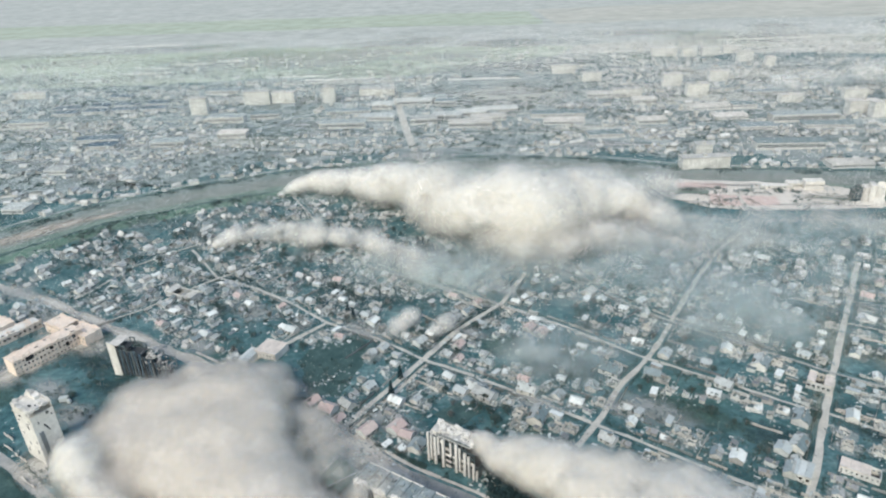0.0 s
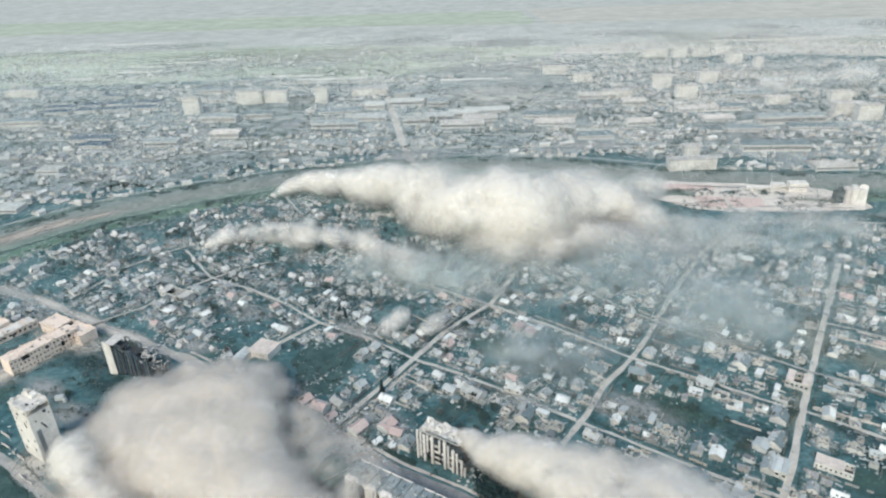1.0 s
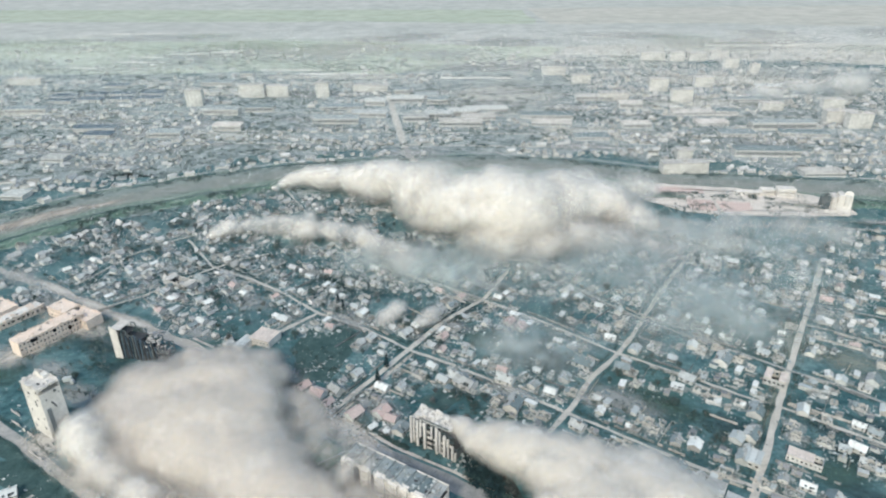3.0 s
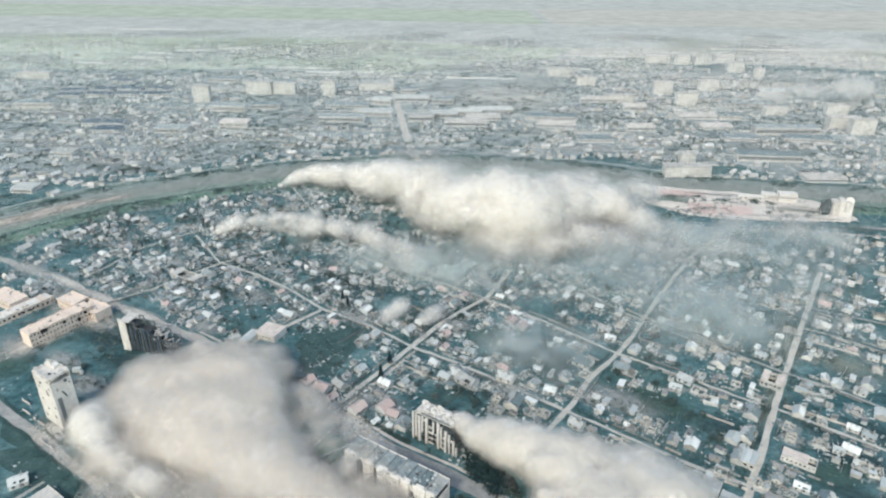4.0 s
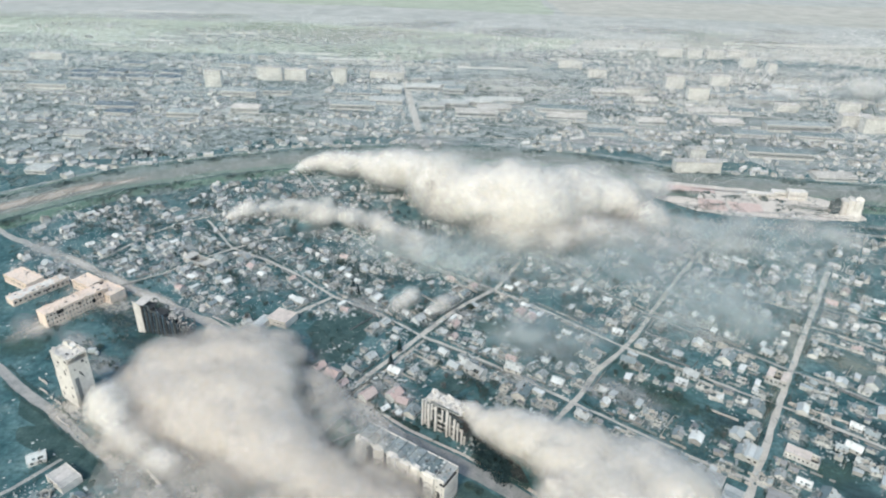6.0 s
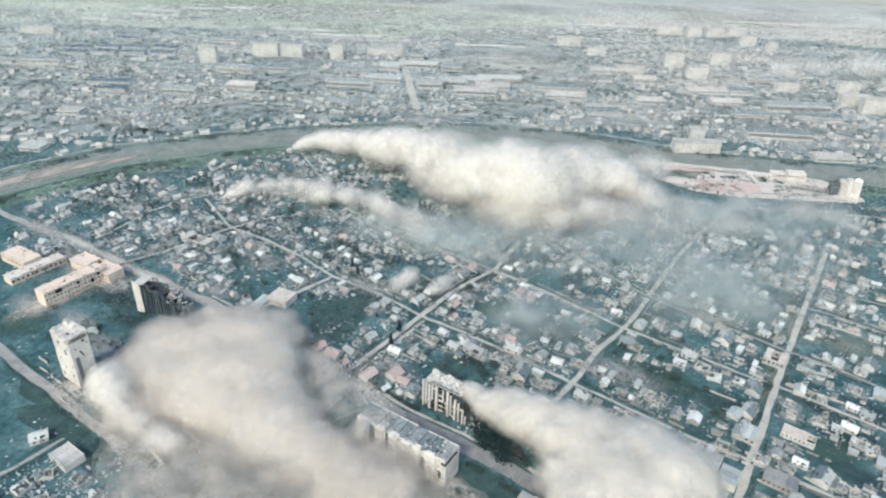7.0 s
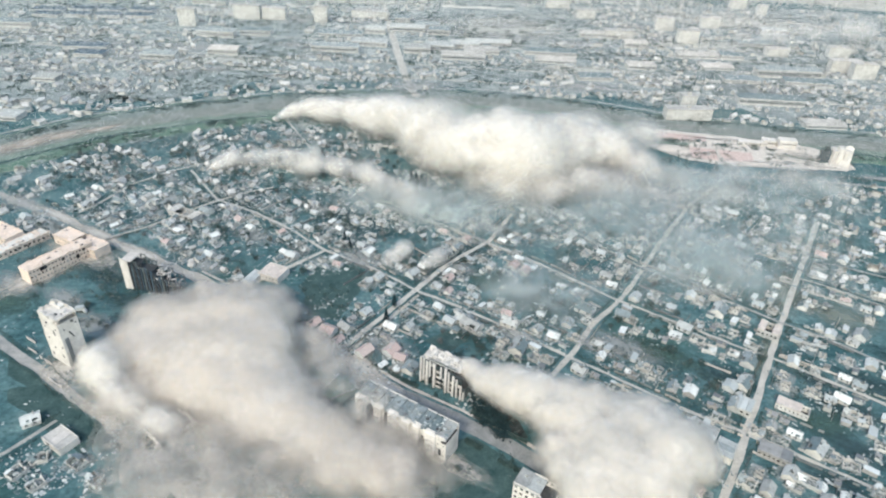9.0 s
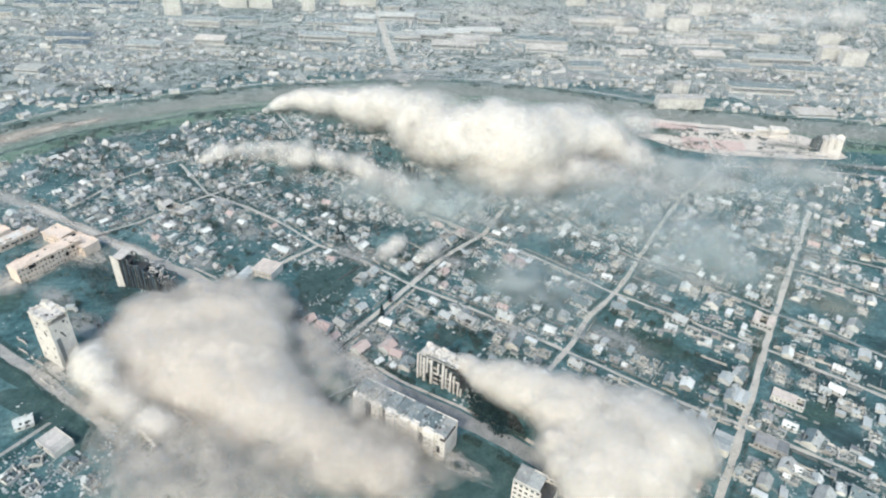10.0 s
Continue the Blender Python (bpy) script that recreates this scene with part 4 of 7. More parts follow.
SMOKE_G = [(40, 424, 14, 17), (65, 418, 14, 18), (92, 420, 14, 17), (118, 432, 13, 16), (107, 517, 18, 20), (138, 521, 20, 20), (152, 489, 14, 20), (162, 469, 10, 18), (124, 443, 8, 16), (49, 418, 6, 13), (85, 422, 5, 14), (187, 525, 14, 18), (175, 462, 8, 16), (144, 433, 6, 15)]
SMOKE_H = [(-28, 330, 3, 6), (-22, 337, 5, 6), (-33, 326, 3, 4), (-2, 328, 4, 6), (-7, 323, 3, 4), (2, 334, 5, 4)]
SMOKE_V = [(-5, 402, 6, 20), (20, 410, 6, 20), (-30, 415, 6, 18), (60, 400, 6, 18), (-60, 400, 5, 14), (54, 280, 5, 16), (73, 297, 6, 18), (46, 297, 5, 14), (161, 326, 6, 18), (189, 341, 6, 18), (138, 307, 5, 14), (5, 390, 5, 18), (30, 382, 5, 16), (192, 303, 5, 14), (134, 392, 7, 20), (95, 382, 7, 18), (-28, 395, 6, 14), (183, 443, 7, 20), (204, 424, 7, 20), (242, 441, 7, 20), (265, 414, 6, 18), (310, 441, 6, 18), (128, 420, 7, 18)]
SMOKE_W = [(122, 377, 8, 26), (146, 362, 8, 26), (168, 344, 6, 22), (88, 348, 6, 20), (174, 330, 6, 26), (201, 313, 5, 22), (208, 368, 6, 26), (259, 348, 6, 26), (258, 387, 6, 24), (78, 275, 4, 16), (55, 254, 4, 14), (312, 407, 6, 26), (47, 355, 5, 20), (125, 288, 4, 16), (247, 304, 4, 18)]
SMOKE_K = [(447, 915, 4, 6), (461, 912, 9, 9), (487, 917, 14, 13), (529, 928, 16, 16), (579, 929, 18, 18), (636, 940, 18, 20)]
SMOKE_E = [(-150, 206, 4, 7), (-141, 198, 4, 7), (-131, 191, 3, 7), (-122, 187, 3, 6), (-168, 218, 6, 6), (-164, 221, 9, 9), (-159, 215, 6, 8), (-173, 225, 7, 5), (-152, 208, 5, 7), (-169, 228, 10, 6)]

GRID = -36.0                       # the streets' bearing
SPOTS = []                         # taken places: x, y, radius
KEEP_OUT = [(-190, 231, 26), (-168, 292, 30), (-228, 322, 44), (-268, 340, 24), (-16, 186, 26), (2, 220, 20), (27, 199, 14), (-102, 310, 18), (38, 152, 16), (-50, 215, 16), (-65, 300, 22),
            (275, 525, 100), (360, 500, 40), (-100, 225, 60), (-150, 180, 40), (188, 262, 11), (175, 205, 12), (128, 180, 10), (142, 178, 10), (150, 203, 8)]


def near_street(x, y, gap):
    for wd, pts in list(STREETS.values()) + [(9.5, BOULEVARD)]:
        for (x0, y0), (x1, y1) in zip(pts, pts[1:]):
            dx, dy = x1 - x0, y1 - y0
            t = max(0, min(1, ((x - x0) * dx + (y - y0) * dy) / (dx * dx + dy * dy)))
            if math.hypot(x - x0 - t * dx, y - y0 - t * dy) < wd / 2 + gap:
                return True
    return False


def belt_gap(x, y):
    """Distance to the railway's middle line, minus towards the near side."""
    best, sign = 1e9, 1
    for (x0, y0), (x1, y1) in zip(BELT, BELT[1:]):
        dx, dy = x1 - x0, y1 - y0
        t = max(0, min(1, ((x - x0) * dx + (y - y0) * dy) / (dx * dx + dy * dy)))
        g = math.hypot(x - x0 - t * dx, y - y0 - t * dy)
        if g < best:
            best, sign = g, 1 if dx * (y - y0) - dy * (x - x0) > 0 else -1
    return best * sign


def free(x, y, r):
    return all(math.hypot(x - a, y - b) > r + c for a, b, c in SPOTS) and all(math.hypot(x - a, y - b) > c for a, b, c in KEEP_OUT)


rng = random.Random(7)
for row in (HOUSES_EAST_A, HOUSES_EAST_B, HOUSES_EAST_C, HOUSES_EAST_D, HOUSES_MID_A, HOUSES_MID_B, HOUSES_NORTH_A, HOUSES_WEST_A):
    for x, y, kind in row:
        if any(math.hypot(x - a, y - b) < 5.5 for a, b, c in SPOTS):
            continue
        key = {"w": rng.choice(("w0", "w1", "w2", "w2")), "g": rng.choice(("g1", "g2", "d3", "g0")), "r": rng.choice(("r0", "r1")), "d": rng.choice(("d0", "d1", "d2", "d3", "d4"))}[kind]
        put(key, x, y, GRID + rng.choice((0, 90, 180, 270)) + rng.uniform(-9, 9), rng.uniform(0.78, 1.04))
        SPOTS.append((x, y, 4.2))

# the rest of the plots along the streets
EXTRA = []
for nm, (wd, pts) in STREETS.items():
    if nm in ("yard_street", "side_lane"):
        continue
    p = resample(pts, 10.5)
    for (x0, y0), (x1, y1) in zip(p, p[1:]):
        d = Vector((x1 - x0, y1 - y0)).normalized()
        s = Vector((-d.y, d.x))
        for side in (-1, 1):
            off = wd / 2 + rng.uniform(6.0, 9.5)
            x, y = x0 + s.x * side * off + d.x * rng.uniform(-2, 2), y0 + s.y * side * off + d.y * rng.uniform(-2, 2)
            if rng.random() < (0.22 if x > 120 and y < 300 else 0.45 if x > 60 and y < 330 else 0.75) and free(x, y, 4.0) and not near_street(x, y, 4.0) and belt_gap(x, y) < -38:
                EXTRA.append((x, y, math.degrees(math.atan2(d.y, d.x)) + rng.choice((0, 90, 180)) + rng.uniform(-6, 6)))
                SPOTS.append((x, y, 4.2))
# inner plots between the streets
for _ in range(5200):
    x, y = rng.uniform(-420, 420), rng.uniform(135, 600)
    if abs(x) < 0.74 * y + 30 and belt_gap(x, y) < -36 and y + x * 0.6 > 165 and free(x, y, 5.5) and not near_street(x, y, 4.5):
        if rng.random() < (0.02 if y < 340 and x > -120 else 0.36 if x < 60 or x > 230 else 0.24):
            EXTRA.append((x, y, GRID + rng.choice((0, 90)) + rng.uniform(-8, 8)))
            SPOTS.append((x, y, 4.5))
EXTRA.sort(key=lambda q: math.hypot(q[0], q[1]))
ROOM = 296 - len(SPOTS) + len(EXTRA)
for x, y, turn in EXTRA[:ROOM]:
    put(rng.choice(("d0", "d1", "d2", "d3", "d4", "d3", "w2", "g1", "g2", "w2", "w1", "g1", "r1")), x, y, turn, rng.uniform(0.66, 0.92))
FAR_HOUSES = list(EXTRA[ROOM:])

# sheds behind the houses
sheds = 0
for a, b, c in sorted(SPOTS, key=lambda q: math.hypot(q[0], q[1])):
    for _ in range(2):
        ang = rng.uniform(0, 6.28)
        x, y = a + 8.0 * math.cos(ang), b + 8.0 * math.sin(ang)
        if sheds < 290 and free(x, y, 2.6) and not near_street(x, y, 2.8):
            put(rng.choice(("s0", "s1", "s2", "s3")), x, y, GRID + rng.choice((0, 90, 180, 270)) + rng.uniform(-8, 8), rng.uniform(0.8, 1.05))
            SPOTS.append((x, y, 2.6))
            sheds += 1


# ---- far quarter ----
def mass_houses(name, rows, label):
    walls, roofs = [], []
    for x, y, turn, w, d, h, rise in rows:
        c, s = math.cos(radians(turn)), math.sin(radians(turn))

        sag = [rng.uniform(-0.5, 0.25) for _ in range(6)]

        def at(px, py, pz):
            return (x + px * c - py * s, y + px * s + py * c, pz)
        a, b = w / 2, d / 2
        walls += [at(-a, -b, 0), at(a, -b, 0), at(a, -b, h), at(-a, -b, h), at(a, b, 0), at(-a, b, 0), at(-a, b, h), at(a, b, h)]
        for k in (-1, 1):
            walls += [at(k * a, -b * k, 0), at(k * a, b * k, 0), at(k * a, b * k, h), at(k * a, 0, h + rise), at(k * a, 0, h + rise), at(k * a, b * k, h), at(k * a, -b * k, h), at(k * a, 0, h + rise)]
        e = 0.4
        open_side = rng.choice((-1, 1, 0, 0))
        for k in (-1, 1):
            if k == open_side:
                continue
            roofs += [at(-k * (a + e), -k * (b + e), h - 0.1 + sag[0 if k < 0 else 2]), at(k * (a + e), -k * (b + e), h - 0.1 + sag[1 if k < 0 else 3]), at(k * (a + e), 0, h + rise + 0.3 + sag[4] * k), at(-k * (a + e), 0, h + rise + 0.3 - sag[5])]
    for nm, v, m in (("wall", walls, MASS_WALL), ("roof", roofs, MASS_ROOF)):
        o = mesh_from(name + "_" + nm, np.array(v), 4, m)
        tagged(o, label, "houses", "", "stuff")


rows = [(x + rng.gauss(0, 3.5), y + rng.gauss(0, 3.5), t + rng.choice((0, 90)), rng.uniform(3, 5.5) * k, rng.uniform(3, 4) * k, rng.uniform(1.6, 2.8), rng.uniform(0.2, 1.9)) for x, y, t in FAR_HOUSES for k in (1.25, 0.8, 0.6) if noise.noise((x * 0.022, y * 0.022, 6.0)) > -0.12]
for _ in range(9000):
    x, y = rng.uniform(-330, 60), rng.uniform(300, 560)
    if abs(x) < 0.76 * y and belt_gap(x, y) < -40 and rng.random() < 0.1 and noise.noise((x * 0.025, y * 0.025, 6.0)) > 0.04 and not near_street(x, y, 1.5) and all(math.hypot(x - a, y - b) > c for a, b, c in KEEP_OUT):
        rows.append((x, y, GRID + rng.choice((0, 90)) + rng.uniform(-20, 20), rng.uniform(1.5, 5.5), rng.uniform(1.2, 3.6), rng.uniform(0.6, 2.2), rng.uniform(0.1, 1.0)))
for _ in range(1500):
    x, y = rng.uniform(225, 440), rng.uniform(300, 490)
    if len(rows) < 9000 and belt_gap(x, y) < -42 and rng.random() < 0.2 and x < 0.88 * y and free(x, y, 3) and not near_street(x, y, 3):
        rows.append((x, y, GRID + rng.choice((0, 90)) + rng.uniform(-12, 12), rng.uniform(3, 9), rng.uniform(3, 6), rng.uniform(1.6, 2.8), rng.uniform(0.2, 1.8)))
FAR_BIG = FAR_A + FAR_B + FAR_C
def clear_of_big(x, y):
    return all(abs(x - q[0]) > q[2] / 2 + 7 or abs(y - q[1] - 8) > 17 for q in FAR_BIG) and math.hypot(x - 110, y - 1000) > 130 and abs(x + 25 + (y - 676) * 0.12) > 11


# rows of small houses along the far streets
for base in range(470, 1420, 17):
    if (base // 17) % 4 == 0:
        continue
    x = -900.0
    while x < 900:
        x += rng.uniform(3.5, 13)
        y = base - 0.075 * x + 25 * math.sin(x * 0.004) + rng.gauss(0, 7.0)
        dens = 0.95 if y < 790 else 0.6 if y < 1130 else 0.3 if x > 150 else 0.1
        if abs(x) < 0.8 * y and belt_gap(x, y) > 38 and clear_of_big(x, y) and rng.random() < dens and noise.noise((x * 0.007, y * 0.018, 2.0)) > -0.2:
            rows.append((x, y, rng.choice((0, 90, 20, 70)) - 8 + rng.uniform(-14, 14), rng.choice((3, 4.5, 6, 8, 11)) * rng.uniform(0.8, 1.1), rng.uniform(3.0, 6.5), rng.uniform(1.6, 3.4), rng.uniform(0.2, 1.8)))
# more halls and blocks between them
MORE = []
for _ in range(900):
    x, y = rng.uniform(-750, 800), rng.uniform(770, 1130)
    w = rng.choice((22, 30, 40, 55))
    if len(MORE) < 22 and abs(x) < 0.8 * y and clear_of_big(x, y) and all(abs(x - q[0]) > (w + q[2]) / 2 + 6 or abs(y - q[1]) > 24 for q in MORE):
        MORE.append((x, y, w, rng.choice((4, 5, 6, 7, 10, 13))))
rows = [r for r in rows if all(abs(r[0] - q[0]) > q[2] / 2 + 6 or abs(r[1] - q[1] - 8) > 15 for q in MORE)]
mass_houses("distant_houses", rows, "many small damaged houses far across the town")


# ---- large buildings ----
def pierced(bm, xs, zs, solid, ya, yb):
    """One upright plate with openings: xs and zs are the lines of its cells, solid(i, k) tells which cells are filled."""
    cell = {(i, k) for i in range(len(xs) - 1) for k in range(len(zs) - 1) if solid(i, k)}
    seen = {}

    def at(i, k, y):
        key = (i, k, y)
        if key not in seen:
            seen[key] = bm.verts.new((xs[i], y, zs[k]))
        return seen[key]
    for i, k in sorted(cell):
        bm.faces.new([at(i, k, ya), at(i + 1, k, ya), at(i + 1, k + 1, ya), at(i, k + 1, ya)])
        bm.faces.new([at(i, k + 1, yb), at(i + 1, k + 1, yb), at(i + 1, k, yb), at(i, k, yb)])
        for di, dk, p, q in ((-1, 0, (i, k + 1), (i, k)), (1, 0, (i + 1, k), (i + 1, k + 1)), (0, -1, (i, k), (i + 1, k)), (0, 1, (i + 1, k + 1), (i, k + 1))):
            if (i + di, k + dk) not in cell:
                bm.faces.new([at(*p, yb), at(*q, yb), at(*q, ya), at(*p, ya)])


def facade(bm, length, y, out, st, sh, bays, ww, wh, t=0.35, gone=(), z0=0.0):
    """A wall along x at depth y with real openings; out is -1 for the front, 1 for the back. gone: storeys and bays broken away."""
    bw = length / bays
    lost = set(gone)
    ya, yb = (y, y + t) if out < 0 else (y - t, y)
    xs, zs = [-length / 2], [z0]
    for i in range(bays):
        x0 = -length / 2 + i * bw
        xs += [x0 + (bw - ww) / 2, x0 + (bw + ww) / 2, x0 + bw]
    for k in range(st):
        za = z0 + k * sh
        lo = za + (sh - wh) * 0.55
        zs += [lo, lo + wh, za + sh]
    pierced(bm, xs, zs, lambda i, k: (k // 3, i // 3) not in lost and not (i % 3 == 1 and k % 3 == 1), ya, yb)


def window_mesh(ww, wh):
    """The meshes of a two-light window: its frame and its panes."""
    bm, bm2 = bmesh.new(), bmesh.new()
    pierced(bm, [-ww / 2, -ww / 2 + 0.09, -0.045, 0.045, ww / 2 - 0.09, ww / 2], [0, 0.1, wh - 0.1, wh], lambda i, k: k != 1 or i % 2 == 0, -0.07, 0.07)
    box(bm2, -ww / 2 + 0.02, ww / 2 - 0.02, -0.02, 0.02, 0.02, wh - 0.02)
    made = []
    for nm, b, m in (("window", bm, WHITE_ROOF), ("pane", bm2, GLASS)):
        me = bpy.data.meshes.new(nm)
        b.to_mesh(me)
        b.free()
        me.materials.append(m)
        made.append(me)
    return made


def block(name, x, y, turn, length, width, st, sh, bays, ww, wh, wall_mat, roof_mat, label, category="building", glazed=0.5, gone=(), roof_gone=(), parapet=0.6, ribs=0, core_mat=None, floor_ends=None):
    e = thing(name, pose(x, y, 0, 0, 0, turn), label, category)
    h = st * sh
    for out, nm in ((-1, "front_wall"), (1, "back_wall")):
        bm = bmesh.new()
        facade(bm, length, out * width / 2, out, st, sh, bays, ww, wh, gone=gone if out < 0 or floor_ends else ())
        part(nm, bm, wall_mat, e)
    for s in (-1, 1):
        bm = bmesh.new()
        a = s * length / 2
        tops = sorted(k for k, i in gone if i == (0 if s < 0 else bays - 1))
        hh = tops[0] * sh if tops else h
        if hh > 0.5:
            box(bm, min(a, a - s * 0.35), max(a, a - s * 0.35), -width / 2 + 0.35, width / 2 - 0.35, 0, hh)
            part("end_wall", bm, wall_mat, e)
    # Without core_mat, floors and inner wall are near black for indoor shade.
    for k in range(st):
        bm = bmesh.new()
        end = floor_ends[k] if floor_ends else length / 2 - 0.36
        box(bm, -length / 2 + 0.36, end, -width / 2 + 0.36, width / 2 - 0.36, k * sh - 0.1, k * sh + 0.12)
        part("floor_slab", bm, core_mat or HOLE, e, "floor slab inside the block")
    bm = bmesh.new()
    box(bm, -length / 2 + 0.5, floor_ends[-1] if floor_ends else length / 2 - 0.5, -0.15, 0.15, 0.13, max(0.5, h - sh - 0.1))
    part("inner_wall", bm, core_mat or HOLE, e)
    n = max(3, bays // 2)
    bw = length / n
    for i in range(n):
        if i in roof_gone:
            continue
        bm = bmesh.new()
        x0 = -length / 2 + i * bw
        slab(bm, [(x0 + 0.05, -width / 2 - 0.2, h + 0.1), (x0 + bw - 0.05, -width / 2 - 0.2, h + 0.1), (x0 + bw - 0.05, width / 2 + 0.2, h + 0.22), (x0 + 0.05, width / 2 + 0.2, h + 0.22)], 0.3)
        if ribs:
            box(bm, x0 - 0.15, x0 + 0.2, -width / 2 - 0.1, width / 2 + 0.1, h + 0.15, h + 0.15 + ribs)
            box(bm, x0 + bw * 0.4, x0 + bw * 0.4 + 1.2, width * 0.1, width * 0.1 + 1.6, h + 0.15, h + 1.2)
        part("roof_slab", bm, roof_mat, e)
    if parapet:
        bm = bmesh.new()
        for s in (-1, 1):
            for i in range(n):
                if i not in roof_gone and random.random() < 0.85:
                    x0 = -length / 2 + i * bw
                    yy = s * width / 2
                    box(bm, x0, x0 + bw, min(yy, yy - s * 0.25), max(yy, yy - s * 0.25), h + 0.23, h + 0.23 + parapet)
        many(part("parapet", bm, wall_mat, e))
    frame_me, pane_me = window_mesh(ww, wh)
    lost = set(gone)
    for k in range(st):
        for i in range(bays):
            if (k, i) in lost or random.random() > glazed:
                continue
            wdw = new("window", frame_me)
            wdw.parent = e
            pane = new("pane", pane_me)
            pane.parent = wdw
            wdw.matrix_basis = pose(-length / 2 + (i + 0.5) * length / bays, -width / 2 + 0.2, k * sh + (sh - wh) * 0.55)
    return e


def rubble_heap(x, y, r, h, n, label):
    bm = bmesh.new()
    for _ in range(n):
        a, q = random.uniform(0, 6.28), r * math.sqrt(random.random())
        px, py = x + q * math.cos(a), y + q * math.sin(a)
        s = random.uniform(0.1, 0.6) * random.uniform(0.5, 1.2)
        z = h * max(0, 1 - q / r) * random.uniform(0.5, 1)
        box(bm, px - s, px + s, py - s * 0.7, py + s * 0.7, z - s, z + s * 0.45, 0, s * 0.35)
    return tagged(obj("rubble_heap", bm, CHIPS), label, "rubble", "", "stuff")


# the long apartment block on the boulevard
blk = block("apartment_block", -16.9, 187.2, -33, 48.5, 11, 5, 3.0, 18, 0.7, 0.95, CREAM, SLATE, "long cream five-storey apartment block with gutted bays and a torn roof", "apartment block", 0.7,
            gone=[(4, 2), (3, 2), (2, 2), (1, 2), (4, 3), (3, 3), (2, 3), (4, 6), (3, 6), (4, 17), (2, 13), (3, 10)], ribs=0.9)
bm = bmesh.new()
for i in (7, 10):
    x = -24.25 + 48.5 * (i + 0.5) / 18
    for k in range(1, 5):
        box(bm, x - 1.3, x + 1.3, -6.7, -5.52, k * 3.0 + 0.05, k * 3.0 + 1.05)
part("balcony", bm, CONCRETE, blk, "stacked concrete balconies")
# The shade of tall recesses, painted as dark plates on the facade.
for x, z0, z1, w in ((-15.4, 0.5, 14.6, 3.6), (-7.3, 4.5, 13.8, 1.9), (12.2, 3, 11.5, 1.4), (21.2, 4.0, 8.5, 1.3)):
    bm = bmesh.new()
    slab(bm, [(x - w / 2, -5.56, z0), (x + w / 2, -5.56, z0), (x + w / 2 + 0.2, -5.56, (z0 + z1) / 2), (x + w / 2 - 0.2, -5.56, z1), (x - w / 2 + 0.1, -5.56, z1 - 0.3), (x - w / 2 - 0.15, -5.56, z1 * 0.6)], 0.03)
    part("stair_void", bm, HOLE, blk, "dark plate painted as a tall shaded recess")
for x, w, h in ((-20.6, 3.1, 15.6), (-11.4, 2.1, 15.3), (-3.4, 2.4, 15.7), (3.6, 2.2, 15.2), (9.2, 1.7, 15.6), (16.6, 2.6, 15.3)):
    bm = bmesh.new()
    xs = [x - w, x - w * 0.55, x - w * 0.2, x + w * 0.2, x + w * 0.55, x + w]
    zs = [0.0]
    for k in range(5):
        zs += [k * 3.0 + 1.2, k * 3.0 + 2.3]
    zs.append(h)
    pierced(bm, xs, zs, lambda i, k: not (i in (1, 3) and k % 2 and random.random() < 0.55), -6.5, -6.15)
    box(bm, x - w, x - w + 0.3, -6.14, -5.52, 0, h - 0.2)
    box(bm, x + w - 0.3, x + w, -6.14, -5.52, 0, h - 0.2)
    slab(bm, [(x - w, -6.6, h), (x + w, -6.6, h - random.uniform(0, 0.5)), (x + w, -4.2, h + 0.5), (x - w, -4.2, h + 0.6)], 0.25)
    part("projecting_bay", bm, CREAM, blk, "cream projecting bay with broken windows")
bm = bmesh.new()
box(bm, -24.55, -24.27, -2.6, 0.6, 2, 15)
part("gash", bm, HOLE, blk, "dark gash down the end wall")

bm, bm2 = bmesh.new(), bmesh.new()
for _ in range(80):
    x, y, q = random.uniform(-23.8, 23.8), random.uniform(-5.3, 5.3), random.uniform(0.15, 0.6)
    box(bm, x - q, x + q * 1.6, y - q, y + q * 0.8, 15.2, 15.4 + q * random.random(), 0, 0.2)
for _ in range(46):
    x, q = random.uniform(-24, 24), random.uniform(0.2, 0.6)
    box(bm2, x - q, x + q, -5.75, -5.2, 14.6 - q, 15.6 + random.random() * 0.7, 0, 0.18)
many(part("roof_debris", bm, CHIPS, blk, "broken slate and masonry lying on the roof"))
many(part("torn_eave", bm2, CREAM, blk, "ragged remains of the eave"))
# Roof holes are thin dark plates; their shade is the colour.
for x, y, q, w in ((-17.6, 0.5, 2.2, 1.8), (-9, 2, 1.0, 1.2), (2, -2.6, 1.4, 0.9), (11, 1, 0.9, 1.4), (18.5, -2, 1.7, 1.1)):
    bm = bmesh.new()
    slab(bm, [(x + q * random.uniform(0.6, 1.2) * math.cos(6.283 * i / 9), y + w * random.uniform(0.6, 1.2) * math.sin(6.283 * i / 9), 15.38) for i in range(9)], 0.03)
    part("roof_hole", bm, HOLE, blk, "dark ragged hole in the roof")

